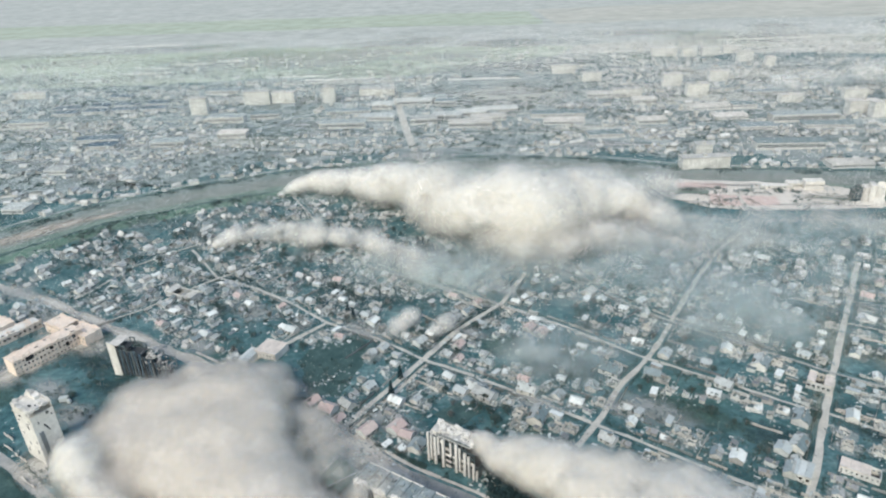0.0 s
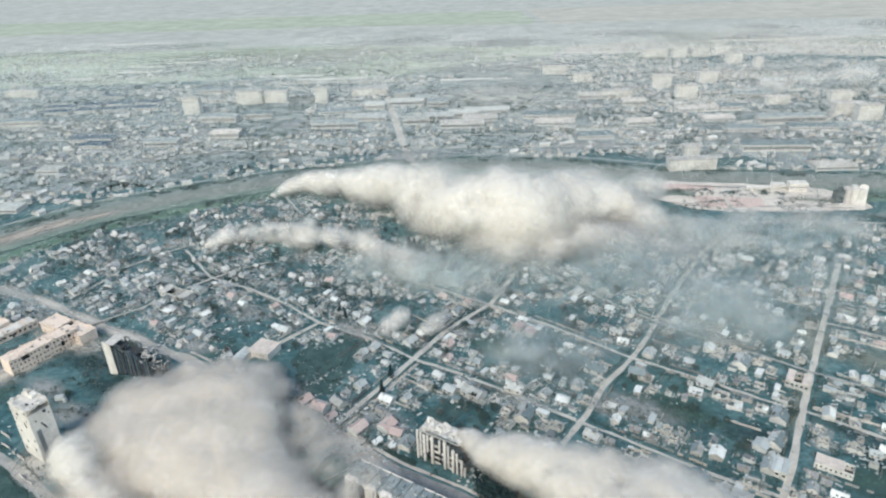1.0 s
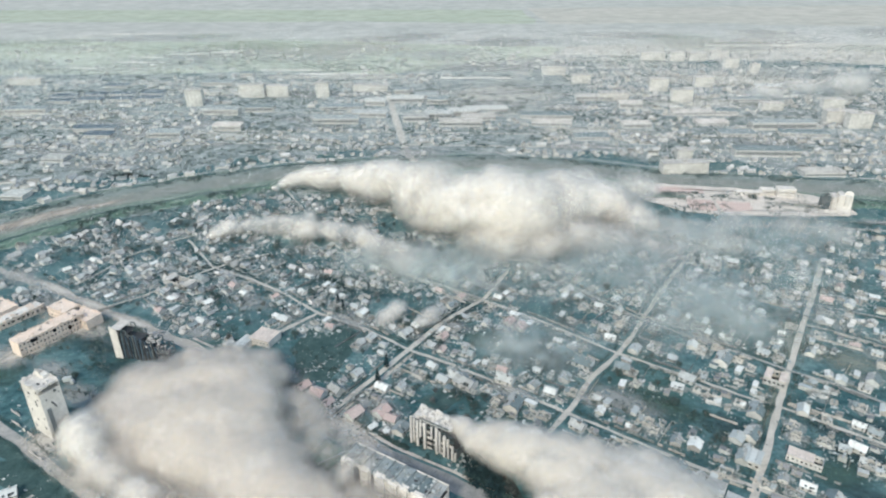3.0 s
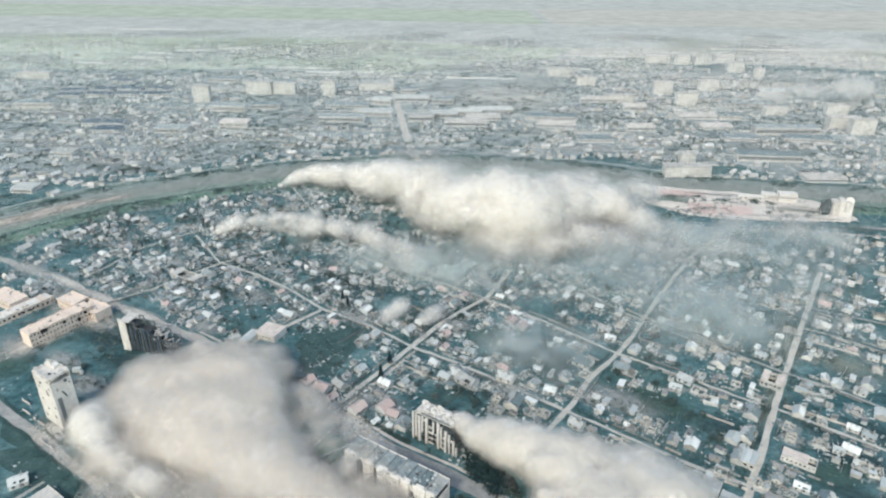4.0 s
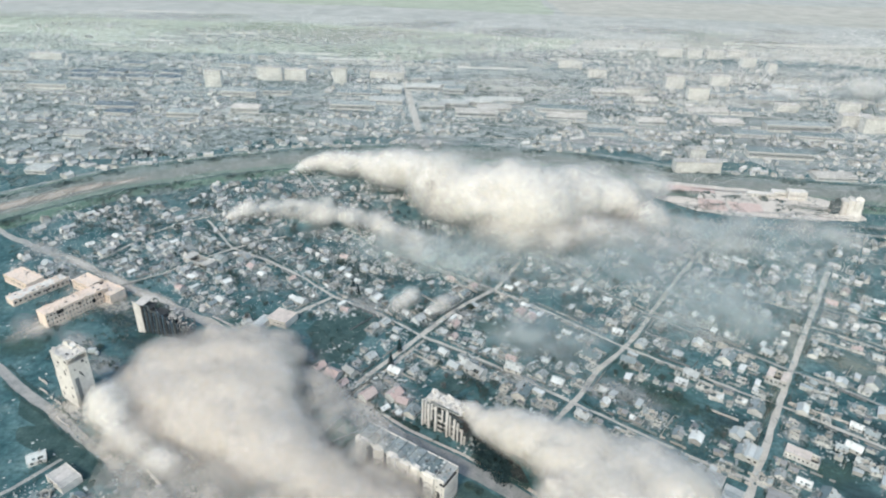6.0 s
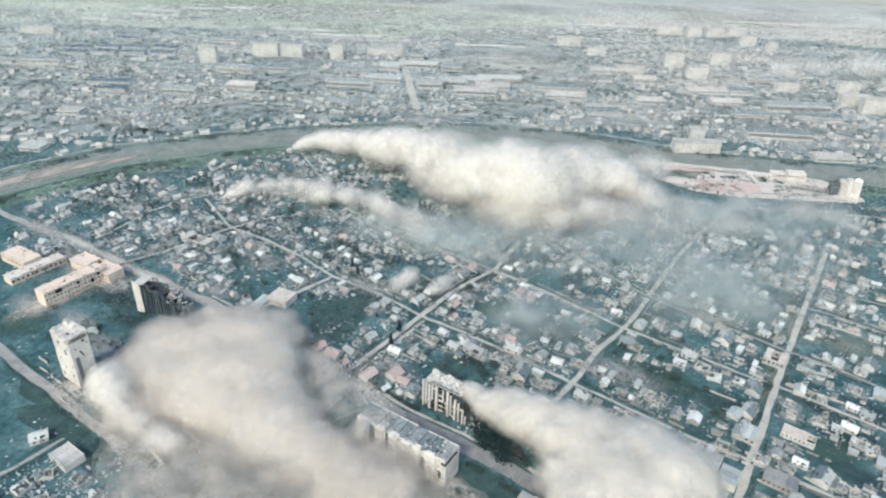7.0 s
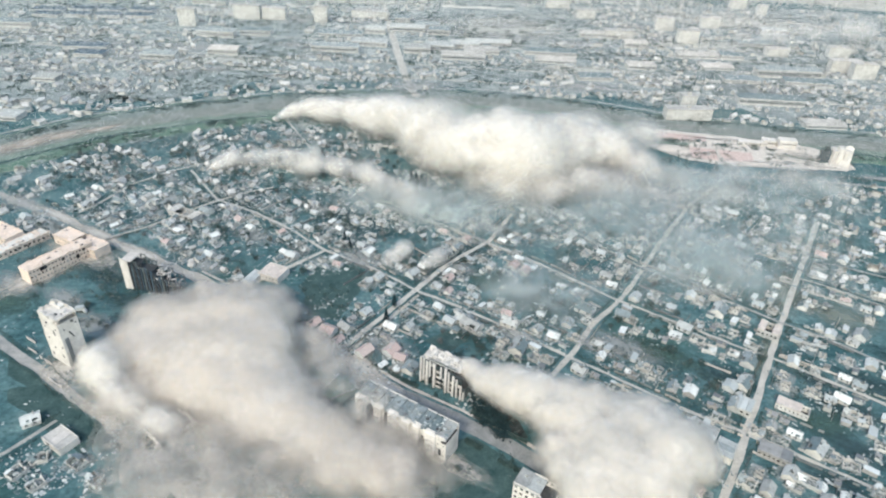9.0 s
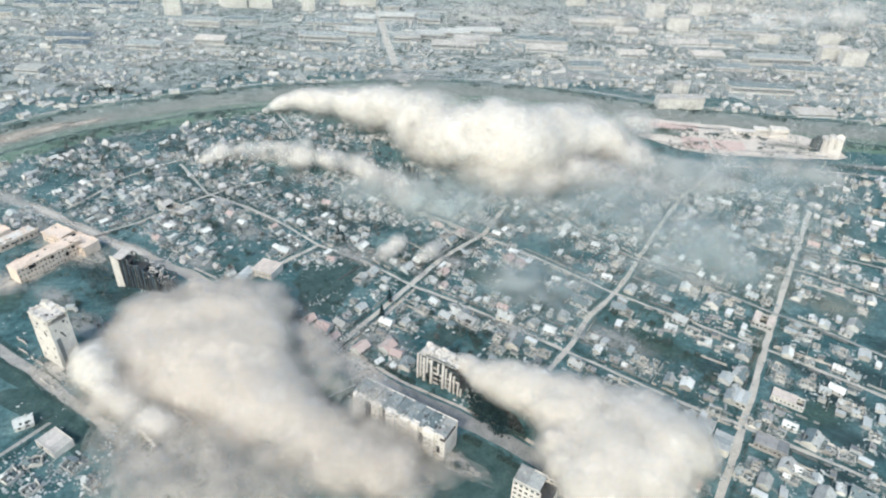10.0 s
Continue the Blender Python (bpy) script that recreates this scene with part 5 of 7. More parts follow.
# the burnt block across the boulevard, with pale fins
apt = block("burnt_apartment_block", 3, 219, -33, 25, 9, 5, 3.1, 12, 1.5, 1.8, BURNT, CONCRETE, "burnt-out five-storey block with pale fins and a broken roof", "apartment block", 0.0,
            gone=[(4, 11), (4, 10), (3, 11), (2, 11), (4, 9)], roof_gone=(5,), parapet=0.8)
for i, (f, w, z0, z1) in enumerate(((-12.3, 0.5, 0, 16.4), (-10.6, 0.45, 2.5, 16.0), (-8.6, 0.6, 0, 15.4), (-7.0, 0.4, 6.0, 15.9), (-4.6, 0.6, 0, 15.6), (-0.6, 0.35, 8.5, 15.2), (2.1, 0.6, 0, 15.8), (3.9, 0.4, 1.5, 14.2), (6.2, 0.6, 0, 13.0), (8.4, 0.45, 0, 11.6), (10.6, 0.5, 0, 8.6), (12.1, 0.4, 0, 5.6))):
    bm = bmesh.new()
    lean = random.uniform(-0.25, 0.25)
    slab(bm, [(f - w, -5.3, z0), (f + w, -5.3, z0), (f + w + lean, -5.3, z1 - random.uniform(0, 0.7)), (f - w + lean, -5.3, z1)], -0.75)
    bmesh.ops.recalc_face_normals(bm, faces=bm.faces)
    part("fin", bm, CREAM, apt, "pale concrete fin")
for k in range(5):
    for x0, x1 in ((-11.8, -9.2), (-8.0, -5.2), (-4.0, -1.2), (-0.2, 1.5), (2.7, 5.6), (6.8, 9.8)):
        if random.random() < (0.5 if k < 4 else 0.75) and not (x0 > 2 and k > 3):
            bm = bmesh.new()
            box(bm, x0, x1, -4.95, -4.52, k * 3.1 + 0.1, k * 3.1 + random.uniform(0.9, 1.7), 0, 0.12)
            part("spandrel", bm, (CREAM, CONCRETE)[(k + int(x0)) % 2], apt, "scorched pale spandrel panel")
bm = bmesh.new()
for i in range(70):
    x, y, q = random.uniform(-12, 9), random.uniform(-4, 4), random.uniform(0.2, 0.9)
    box(bm, x - q, x + q * random.uniform(0.5, 1.8), y - q * 0.6, y + q, 15.6, 15.9 + random.random() * q * 1.6, 0, 0.25)
many(part("roof_wreck", bm, CREAM, apt, "broken slabs lying on the roof"))

# the tower block by the yard
tower = block("tower_block", -186.2, 235.2, -33, 16, 13, 10, 3.0, 4, 0.6, 0.7, CREAM, CREAM, "tall cream tower block with a broken top and shell holes", "tower block", 0.1,
              gone=[(9, 3)], core_mat=CONCRETE)
bm = bmesh.new()
slab(bm, [(-7.6, 1.5, 30.3), (-2.0, 1.8, 30.3), (-2.6, 1.8, 34.6), (-4.4, 1.7, 33.2), (-6.6, 1.6, 32.4)], 0.4)
slab(bm, [(-7.6, 1.5, 30.3), (-7.6, 6.1, 30.3), (-7.5, 5.6, 31.8), (-7.5, 3.0, 33.0)], 0.35)
box(bm, -2.8, 0.6, 1.9, 5.2, 30.2, 32.0, 0, 0.4)
part("lift_house", bm, CREAM, tower, "battered lift house on the roof")
for x0, x1, z0, z1, d in ((-10.4, -8.02, 0, 18.5, 5.0), (-9.4, -8.02, 18.5, 23.5, 4.0)):
    bm = bmesh.new()
    pierced(bm, [x0, x0 + (x1 - x0) * 0.3, x0 + (x1 - x0) * 0.65, x1], [z0 + (z1 - z0) * q for q in (0, 0.18, 0.3, 0.5, 0.62, 0.85, 1.0)], lambda i, k: not (i == 1 and k % 2) and not (k == 5 and i == 0), -6.2, -6.2 + d)
    part("side_bay", bm, CREAM, tower, "broken projecting bay at the side")
# Shell holes are dark plates on the wall, the shade in their colour.
for x, z, w, h in ((-6.8, 4.0, 1.6, 2.6), (-2.2, 9.5, 1.4, 2.0), (3.6, 6.2, 1.3, 2.4), (5.8, 12.5, 1.2, 1.8), (-5.2, 14.8, 1.0, 1.6)):
    bm = bmesh.new()
    k = 8
    slab(bm, [(x + w * random.uniform(0.35, 0.6) * math.cos(6.283 * i / k), -6.56, z + h * random.uniform(0.35, 0.6) * math.sin(6.283 * i / k)) for i in range(k)], 0.04)
    part("shell_hole", bm, HOLE, tower, "dark shell hole in the wall")
for x, y, s in ((-7.5, -4, 1.2), (4.5, 2, 1.5), (6.5, -3, 0.9), (-3, -5, 0.8), (0.5, -4.6, 0.7), (3.5, -5.2, 1.1)):
    bm = bmesh.new()
    box(bm, x - s * 0.7, x + s * 0.7, y - s * 0.5, y + s * 0.5, 30.15, 30.4 + s * 0.4, 0, s * 0.2)
    part("loose_slab", bm, CREAM, tower, "broken slab lying on the roof")
for x, z, w, h in ((-3.0, 25.0, 2.4, 1.7), (2.2, 20.5, 1.6, 4.0), (5.0, 23.6, 1.2, 1.2), (-5.5, 22, 1.2, 1.1)):
    bm = bmesh.new()
    bmesh.ops.create_cone(bm, cap_ends=True, segments=9, radius1=0.5, radius2=0.42, depth=0.2, matrix=Matrix.Translation((x, -6.55, z)) @ Matrix.Diagonal((w, 1, h, 1)) @ Matrix.Rotation(1.5708, 4, "X"))
    for v in bm.verts:
        v.co.x += random.uniform(-0.15, 0.15)
        v.co.z += random.uniform(-0.15, 0.15)
    part("shell_hole", bm, HOLE, tower, "dark shell hole in the wall")
for z0 in np.arange(0.0, 30.0, 3.0):
    for sx in (-7.95, 7.95):
        bm = bmesh.new()
        for _ in range(3):
            q, z = random.uniform(0.4, 1.0), z0 + random.uniform(0, 3)
            box(bm, sx - q, sx + q * 0.2, -6.62, -6.4 + q, z, z + q * 1.4, 0, 0.25)
        many(part("chipped_corner", bm, CREAM, tower))
bm = bmesh.new()
for _ in range(90):
    if random.random() < 0.5:
        x, y = random.uniform(-7.9, 7.9), random.choice((-6.4, 6.2))
    else:
        x, y = random.choice((-7.9, 7.8)), random.uniform(-6.4, 6.4)
    q = random.uniform(0.25, 0.8)
    box(bm, x - q, x + q, y - q, y + q, 29.6, 30.2 + random.random() * 1.5 * (1 - 0.06 * abs(x + 2)), 0, 0.3)
many(part("broken_parapet", bm, CREAM, tower, "jagged remains of the parapet"))
bm = bmesh.new()
box(bm, 8.01, 8.2, -4.6, -2.2, 2, 18, 0, 0.1)
for x, y, q in ((3.0, -2.5, 1.5), (5.2, -0.5, 0.8), (-4.5, 3, 0.9)):
    hole = bmesh.new()
    slab(hole, [(x + q * random.uniform(0.6, 1.2) * math.cos(6.283 * i / 9), y + 0.7 * q * random.uniform(0.6, 1.2) * math.sin(6.283 * i / 9), 30.42) for i in range(9)], 0.03)
    part("roof_hole", hole, HOLE, tower, "black shell hole in the roof")
for pts in ([(1.9, 25.2), (3.4, 25.0), (3.9, 25.9), (3.0, 26.7), (1.8, 26.4)], [(-1.2, 20.8), (-0.4, 21.2), (1.2, 18.4), (1.6, 16.6), (0.7, 17.2)], [(4.4, 23.6), (5.2, 23.5), (5.3, 24.4), (4.5, 24.5)], [(-3.6, 22.6), (-2.8, 22.4), (-2.7, 23.4), (-3.4, 23.6)]):
    hole = bmesh.new()
    slab(hole, [(8.05, y, z) for y, z in pts], 0.04)
    part("shell_hole", hole, HOLE, tower, "dark shell hole in the wall")
part("stair_strip", bm, TIMBER, tower, "dark strip down the end wall")
tower.matrix_basis = pose(-188.4, 235.4, 0, 0, 0, -33) @ Matrix.Diagonal((0.88, 0.78, 1, 1))

# the burnt slab, stepping down where it fell in
STEP = (20.4, 20.0, 19.2, 18.0, 17.4, 15.5, 14.2, 13.0, 11.0, 9.0)
slab_b = block("ruined_slab_block", -167, 297, -14, 33, 9, 6, 3.3, 10, 2.2, 2.2, BURNT, CONCRETE, "burnt slab block whose storeys fell in towards one end", "apartment block", 0.0,
               gone=[(k, i) for k in range(6) for i in range(1, 10) if k * 3.3 + 2.0 > STEP[i] or (k + i) % 3 == 0], roof_gone=(1, 2, 3, 4), parapet=0, floor_ends=(16, 14, 11, 6, 1, -7))
bm = bmesh.new()
slab(bm, [(-17.0, -4.6, 0), (-12.0, -4.6, 0), (-12.3, -4.6, 12), (-12.0, -4.6, 18.5), (-13.6, -4.6, 20.2), (-15.2, -4.6, 20.8), (-17.0, -4.6, 21.4)], -0.45)
bmesh.ops.recalc_face_normals(bm, faces=bm.faces)
part("end_panel", bm, CREAM, slab_b, "bright cream wall panel still standing")
for i in range(24):
    bm = bmesh.new()
    x = -11.6 + 1.17 * i
    hh = STEP[min(9, int((x + 16.5) / 3.3))] + random.uniform(-2.6, 0.8)
    lean, w = random.uniform(-0.5, 0.9), random.uniform(0.35, 0.95)
    slab(bm, [(x, -5.0, random.uniform(0, 3)), (x + w, -5.0, random.uniform(0, 3)), (x + w + lean, -5.0, hh - random.uniform(0, 1.5)), (x + lean, -5.0, hh)], -random.uniform(0.3, 0.7))
    bmesh.ops.recalc_face_normals(bm, faces=bm.faces)
    part("fin", bm, (HOLE, DARK_HALL, BURNT, HOLE, DARK_HALL)[i % 5], slab_b, "scorched concrete fin")
bm = bmesh.new()
for _ in range(34):
    x, y = random.uniform(-1, 17), random.uniform(-4.5, 4)
    z = STEP[min(9, int((x + 16.5) / 3.3))] - 2.5
    a = random.uniform(0, 6.28)
    beam(bm, (x, y, z + random.uniform(-2, 1)), (x + 3.6 * math.cos(a), y + 2.6 * math.sin(a), z + random.uniform(-1, 2)), 0.4)
many(part("fallen_slab", bm, CREAM, slab_b, "pale tangle of fallen beams on the broken end"))
for _ in range(14):
    bm = bmesh.new()
    x = random.uniform(-2, 16)
    z = random.uniform(2, 10)
    beam(bm, (x, random.uniform(-4.3, 2), z), (x + random.uniform(-3, 3), random.uniform(-4.4, 3), z + random.uniform(1, 5)), 0.35)
    part("hanging_beam", bm, CONCRETE, slab_b, "hanging concrete beam")
rubble_heap(-150, 288, 12, 3.0, 160, "grey rubble of the fallen storeys beside the slab block")

# the school
school = block("school", -233, 317, 57, 40, 10, 3, 3.1, 18, 1.1, 1.1, SCHOOL, SCHOOL, "salmon three-storey school wing with rows of empty windows", "school", 0.1, gone=[(2, 3), (2, 4), (2, 9), (1, 13), (2, 15)], parapet=0.3)
school_b = block("school_wing", -229, 340, -29, 39, 11, 2, 3.3, 15, 1.3, 1.4, SCHOOL, SCHOOL, "salmon two-storey school wing with a damaged flat roof", "school", 0.1, gone=[(1, 6), (1, 7), (1, 12)], roof_gone=(3,), parapet=0.3)
annex = block("school_annex", -268, 338, 57, 36, 9, 1, 4.5, 12, 1.5, 1.5, SCHOOL, CREAM, "low salmon school annex with a pale flat roof", "school", 0.1, parapet=0.2)
annex_b = block("school_gym", -284, 350, -29, 26, 12, 1, 6.0, 8, 1.5, 2.0, SCHOOL, SCHOOL, "low salmon school gym with a flat roof", "school", 0.1, parapet=0.2)

for owner, ln, wd, h in ((school, 40, 10, 9.3), (school_b, 39, 11, 6.6), (annex, 36, 9, 4.5), (annex_b, 26, 12, 6.0)):
    bm, bm2 = bmesh.new(), bmesh.new()
    for _ in range(int(ln * 1.6)):
        x, y, q = random.uniform(-ln / 2, ln / 2), random.uniform(-wd / 2, wd / 2), random.uniform(0.15, 0.6)
        box(bm, x - q, x + q * 1.5, y - q, y + q * 0.7, h + 0.15, h + 0.3 + q * random.random(), 0, 0.15)
    many(part("roof_debris", bm, SCHOOL, owner, "broken plaster and tiles lying on the roof"))
    # Flat dark plates give the shade of roof holes.
    for _ in range(int(ln / 7)):
        x, y, q = random.uniform(-ln / 2 + 3, ln / 2 - 3), random.uniform(-wd / 2 + 2, wd / 2 - 2), random.uniform(0.7, 1.7)
        ring = [(x + q * random.uniform(0.6, 1.3) * math.cos(6.283 * i / 8), y + 0.7 * q * random.uniform(0.6, 1.3) * math.sin(6.283 * i / 8), h + 0.27) for i in range(8)]
        slab(bm2, ring, 0.03)
    many(part("roof_hole", bm2, HOLE, owner, "dark plates standing for holes in the roof"))
    bm = bmesh.new()
    for _ in range(int(ln * 1.1)):
        x, q = random.uniform(-ln / 2, ln / 2), random.uniform(0.25, 0.8)
        side = random.choice((-1, 1)) * (wd / 2 + 0.05)
        box(bm, x - q, x + q, side - 0.3, side + 0.3, h - q * 0.9, h + 0.3 + random.random() * 0.9, 0, 0.22)
    many(part("torn_eave", bm, SCHOOL, owner, "ragged remains of the eave"))
    # Dark plates on the wall give the shade of breaches.
    bm = bmesh.new()
    for _ in range(int(ln / 3)):
        x, q, z = random.uniform(-ln / 2 + 1, ln / 2 - 1), random.uniform(0.3, 0.75), random.uniform(1.2, h - 1.0)
        slab(bm, [(x + q * random.uniform(0.5, 1.2) * math.cos(6.283 * i / 7), -wd / 2 - 0.06, z + q * random.uniform(0.5, 1.1) * math.sin(6.283 * i / 7)) for i in range(7)], 0.03)
    many(part("soot_breach", bm, HOLE, owner, "dark breach in the plastered wall"))

# warehouse, cream villa, long houses
wh_a = block("warehouse", -101, 311, -24, 14, 12.5, 1, 4.5, 6, 1.2, 1.0, CREAM, BEIGE, "pale warehouse with a broad cream flat roof", "warehouse", 0.2, parapet=0.25)
wh_b = block("warehouse_annex", -112.5, 305.8, -24, 6.5, 12.5, 1, 3.6, 3, 1.2, 1.0, CREAM, WHITE_ROOF, "white flat-roofed annex of the warehouse", "warehouse", 0.2, parapet=0.15)
villa = block("cream_hall", 187, 262, -36, 11, 10, 1, 4.6, 5, 1.4, 1.6, PLASTER, BEIGE, "cream square hall with a broken pale roof", "hall", 0.3, roof_gone=(1,), parapet=0.4)
long_a = block("long_house", 172, 203, -36, 15, 6.5, 1, 3.4, 8, 0.8, 1.1, PLASTER, BEIGE, "long plastered house with a torn pinkish flat roof", "house", 0.4, roof_gone=(3,), parapet=0.3)
long_b = block("long_house", 150, 175, -34, 14, 8, 1, 3.6, 7, 1.2, 1.4, BRICK, TIMBER, "long brick house with a brown stripped roof", "house", 0.3, parapet=0.3)
u_house = block("u_shaped_ruin", -177, 383, -30, 24, 9, 1, 4.0, 9, 1.4, 1.4, PLASTER, CONCRETE, "gutted pale long house without half its roof", "house", 0.2, roof_gone=(1, 2), parapet=0.2)
corner = block("corner_block", 36.9, 149.8, -33, 17, 9, 4, 3.0, 7, 1.4, 1.5, CREAM, SLATE, "cream four-storey block with a broken grey roof", "apartment block", 0.3, gone=[(3, 5), (3, 6)], roof_gone=(2,), ribs=0.4)
shop = block("grey_roofed_house", 127.5, 176.5, 54, 11, 8, 1, 3.8, 5, 1.3, 1.4, PLASTER, SLATE, "house with broad grey roof panels and white gutters", "house", 0.4, parapet=0.2)
shop_b = block("grey_roofed_house", 123.5, 186.5, 54, 9, 8, 1, 3.6, 5, 1.3, 1.4, PLASTER, SLATE, "house with broad grey roof panels and white gutters", "house", 0.4, parapet=0.2)
big_white = block("white_roofed_house", 148, 204, -36, 8, 10, 1, 3.6, 3, 1.3, 1.4, PLASTER, WHITE_ROOF, "house with a large bright white roof", "house", 0.4, parapet=0.1)
yard_house = block("yard_building", -168, 180, -34, 13, 9, 1, 3.6, 5, 1.3, 1.4, CREAM, CONCRETE, "low cream yard building with a battered flat roof", "outbuilding", 0.2, gone=[(0, 1)], parapet=0.4)
rubble_heap(-167, 179, 4.5, 2.2, 60, "rubble fallen inside the yard building")
put("w2", -187, 192, 30, 1.2)
for key, x, y, tn in (("d3", -173, 171, 20), ("d4", -179, 164, 60), ("d0", -156, 169, -30), ("d1", -168, 158, 50), ("g1", -190, 158, -34), ("d2", -145, 160, -34)):
    put(key, x, y, tn, 0.95)
    SPOTS.append((x, y, 4.3))

# the fallen dark-green roof
gr = thing("fallen_green_roof", pose(-51, 213, 0.5, 0, 0, -36), "dark green sheet roof collapsed between pale beams", "roof")
bm = bmesh.new()
slab(bm, [(-8, -7, 0.6), (0, -8, 3.2), (0, 6, 4.2), (-8, 6, 1.0)], 0.15)
part("roof_sheet", bm, GREEN_ROOF, gr)
bm = bmesh.new()
slab(bm, [(0.3, -8, 3.2), (8, -6, 0.7), (8, 6, 1.2), (0.3, 6, 4.2)], 0.15)
part("roof_sheet", bm, GREEN_ROOF, gr)
for a, b in (((-5, -8, 1.9), (-5.5, 7, 3.0)), ((3, -8, 2.6), (7.5, 6.4, 1.8)), ((-8.2, 6.2, 1.4), (8, 6.2, 1.6))):
    bm = bmesh.new()
    beam(bm, a, b, 0.6)
    part("beam", bm, WHITE_ROOF, gr, "pale fallen beam")

# low wall shells standing out of the dust
for x, y, turn, ln, wd in ((-118, 194.5, -35, 12, -7), (-129.5, 182, -42, 15, -5), (-150, 200, -36, 10, 7)):
    w = thing("wall_shell", pose(x, y, 0, 0, 0, turn), "broken white wall shell of a destroyed building", "ruin")
    for x0, x1, y0, y1 in ((-ln / 2, ln / 2, -0.2, 0.2), (ln / 2 - 0.2, ln / 2 + 0.2, min(0.21, wd), max(-0.21, wd))):
        bm = bmesh.new()
        for i in range(6):
            hh = random.uniform(1.5, 3.8)
            if x1 - x0 > 1:
                box(bm, x0 + (x1 - x0) * i / 6, x0 + (x1 - x0) * (i + 1) / 6, y0, y1, 0, hh)
            else:
                box(bm, x0, x1, y0 + (y1 - y0) * i / 6, y0 + (y1 - y0) * (i + 1) / 6, 0, hh)
        part("wall", bm, CREAM, w)
for x, y, r, h, n in ((-120, 225, 26, 5, 420), (-80, 205, 24, 4, 380), (-140, 190, 14, 2, 200), (-178, 222, 9, 2, 120), (14, 208, 8, 2.5, 130), (-52, 246, 9, 1.2, 120), (-66, 254, 8, 1.3, 90), (-40, 229, 7, 1.0, 70), (-84, 266, 7, 1.1, 70), (-182, 170, 8, 1.0, 60), (-162, 163, 8, 1.0, 60)):
    rubble_heap(x, y, r, h, n, "pale heap of broken slabs and masonry")

for x, y, r in ((210, 540, 8), (250, 515, 7), (285, 545, 9), (310, 520, 10), (335, 505, 8), (345, 530, 9), (300, 495, 6), (268, 538, 6)):
    rubble_heap(x, y, r, 1.2, 70, "low heap of broken slabs on the depot apron")

# broken yard walls, sheds and boards round the tower
for x, y, turn, ln in ((-206, 236, -33, 14), (-199, 230, 57, 9), (-214, 242, -33, 10), (-192, 219, -33, 12), (-222, 252, -33, 12), (-172, 214, -33, 10), (-205, 258, 57, 8)):
    w = thing("yard_wall", pose(x, y, 0, 0, 0, turn), "low broken concrete wall in the dusty yard", "wall")
    for i in range(int(ln / 2)):
        if random.random() < 0.8:
            bm = bmesh.new()
            box(bm, i * 2.0, i * 2.0 + 1.92, -0.12, 0.12, 0, random.uniform(0.8, 2.2), 0, 0.06)
            part("panel", bm, CONCRETE, w)
bm_rows = []
for _ in range(900):
    x, y = random.uniform(-290, -150), random.uniform(150, 330)
    if noise.noise((x * 0.03, y * 0.03, 8.0)) > -0.05 and not near_street(x, y, 0.5):
        bm_rows.append((x, y))
bm = bmesh.new()
for x, y in bm_rows:
    q = random.uniform(0.1, 0.5)
    box(bm, x - q, x + q * random.uniform(0.6, 2), y - q * 0.6, y + q * 0.6, -0.05, q * random.uniform(0.15, 0.8), 0, q * 0.25)
tagged(obj("yard_debris", bm, CHIPS), "scattered boards, slabs and scrap on the yards", "debris", "", "stuff")

# a white box truck by the tower and a dark car at the corner
truck = thing("box_truck", pose(-201, 274, 0.05, 0, 0, 10), "small white box truck parked behind the tower", "truck")
bm = bmesh.new()
box(bm, -2.6, 1.8, -1.15, 1.15, 0.7, 3.1)
part("cargo_box", bm, WHITE_ROOF, truck, "white cargo box")
bm = bmesh.new()
slab(bm, [(1.85, -1.05, 0.5), (3.5, -1.05, 0.5), (3.5, -1.05, 1.3), (3.0, -1.05, 2.2), (1.85, -1.05, 2.2)], -2.1)
bmesh.ops.recalc_face_normals(bm, faces=bm.faces)
part("cab", bm, WHITE_ROOF, truck)
car = thing("car", pose(-66, 243, 0.14, 0, 0, 30), "dark burnt-out car on the dusty corner", "car")
bm = bmesh.new()
slab(bm, [(-2.1, -0.85, 0.35), (2.1, -0.85, 0.35), (2.1, -0.85, 0.8), (1.2, -0.85, 0.9), (0.6, -0.85, 1.4), (-1.0, -0.85, 1.4), (-1.6, -0.85, 0.95), (-2.1, -0.85, 0.9)], -1.7)
bmesh.ops.recalc_face_normals(bm, faces=bm.faces)
part("body", bm, BURNT, car)
for owner, spots, r in ((truck, ((2.5, -1.05), (2.5, 1.05), (-1.6, -1.05), (-1.6, 1.05)), 0.45), (car, ((1.3, -0.85), (1.3, 0.85), (-1.3, -0.85), (-1.3, 0.85)), 0.33)):
    for x, y in spots:
        bm = bmesh.new()
        bmesh.ops.create_cone(bm, cap_ends=True, segments=14, radius1=r, radius2=r, depth=0.22, matrix=Matrix.Translation((x, y, r)) @ Matrix.Rotation(1.5708, 4, "X"))
        part("wheel", bm, HOLE, owner)

# the grain silo beside the depot
silo = thing("grain_elevator", pose(360, 500, 0, 0, 0, -20), "pale concrete grain elevator with a broken dark side", "silo")
for i, (x, y, h) in enumerate(((-5, 0, 13), (0, 0, 15), (5, 0, 14), (-5, 6, 13), (0, 6, 15))):
    bm = bmesh.new()
    bmesh.ops.create_cone(bm, cap_ends=True, segments=24, radius1=2.7, radius2=2.7, depth=h, matrix=Matrix.Translation((x, y, h / 2)))
    part("silo_cylinder", bm, CREAM if i in (1, 2) else CONCRETE, silo)
bm = bmesh.new()
slab(bm, [(-1, -3.4, 0), (8, -5.5, 0), (9.5, 3.0, 15.5), (6.5, 4.5, 17.5), (3.0, 3.6, 16.2)], 1.2)
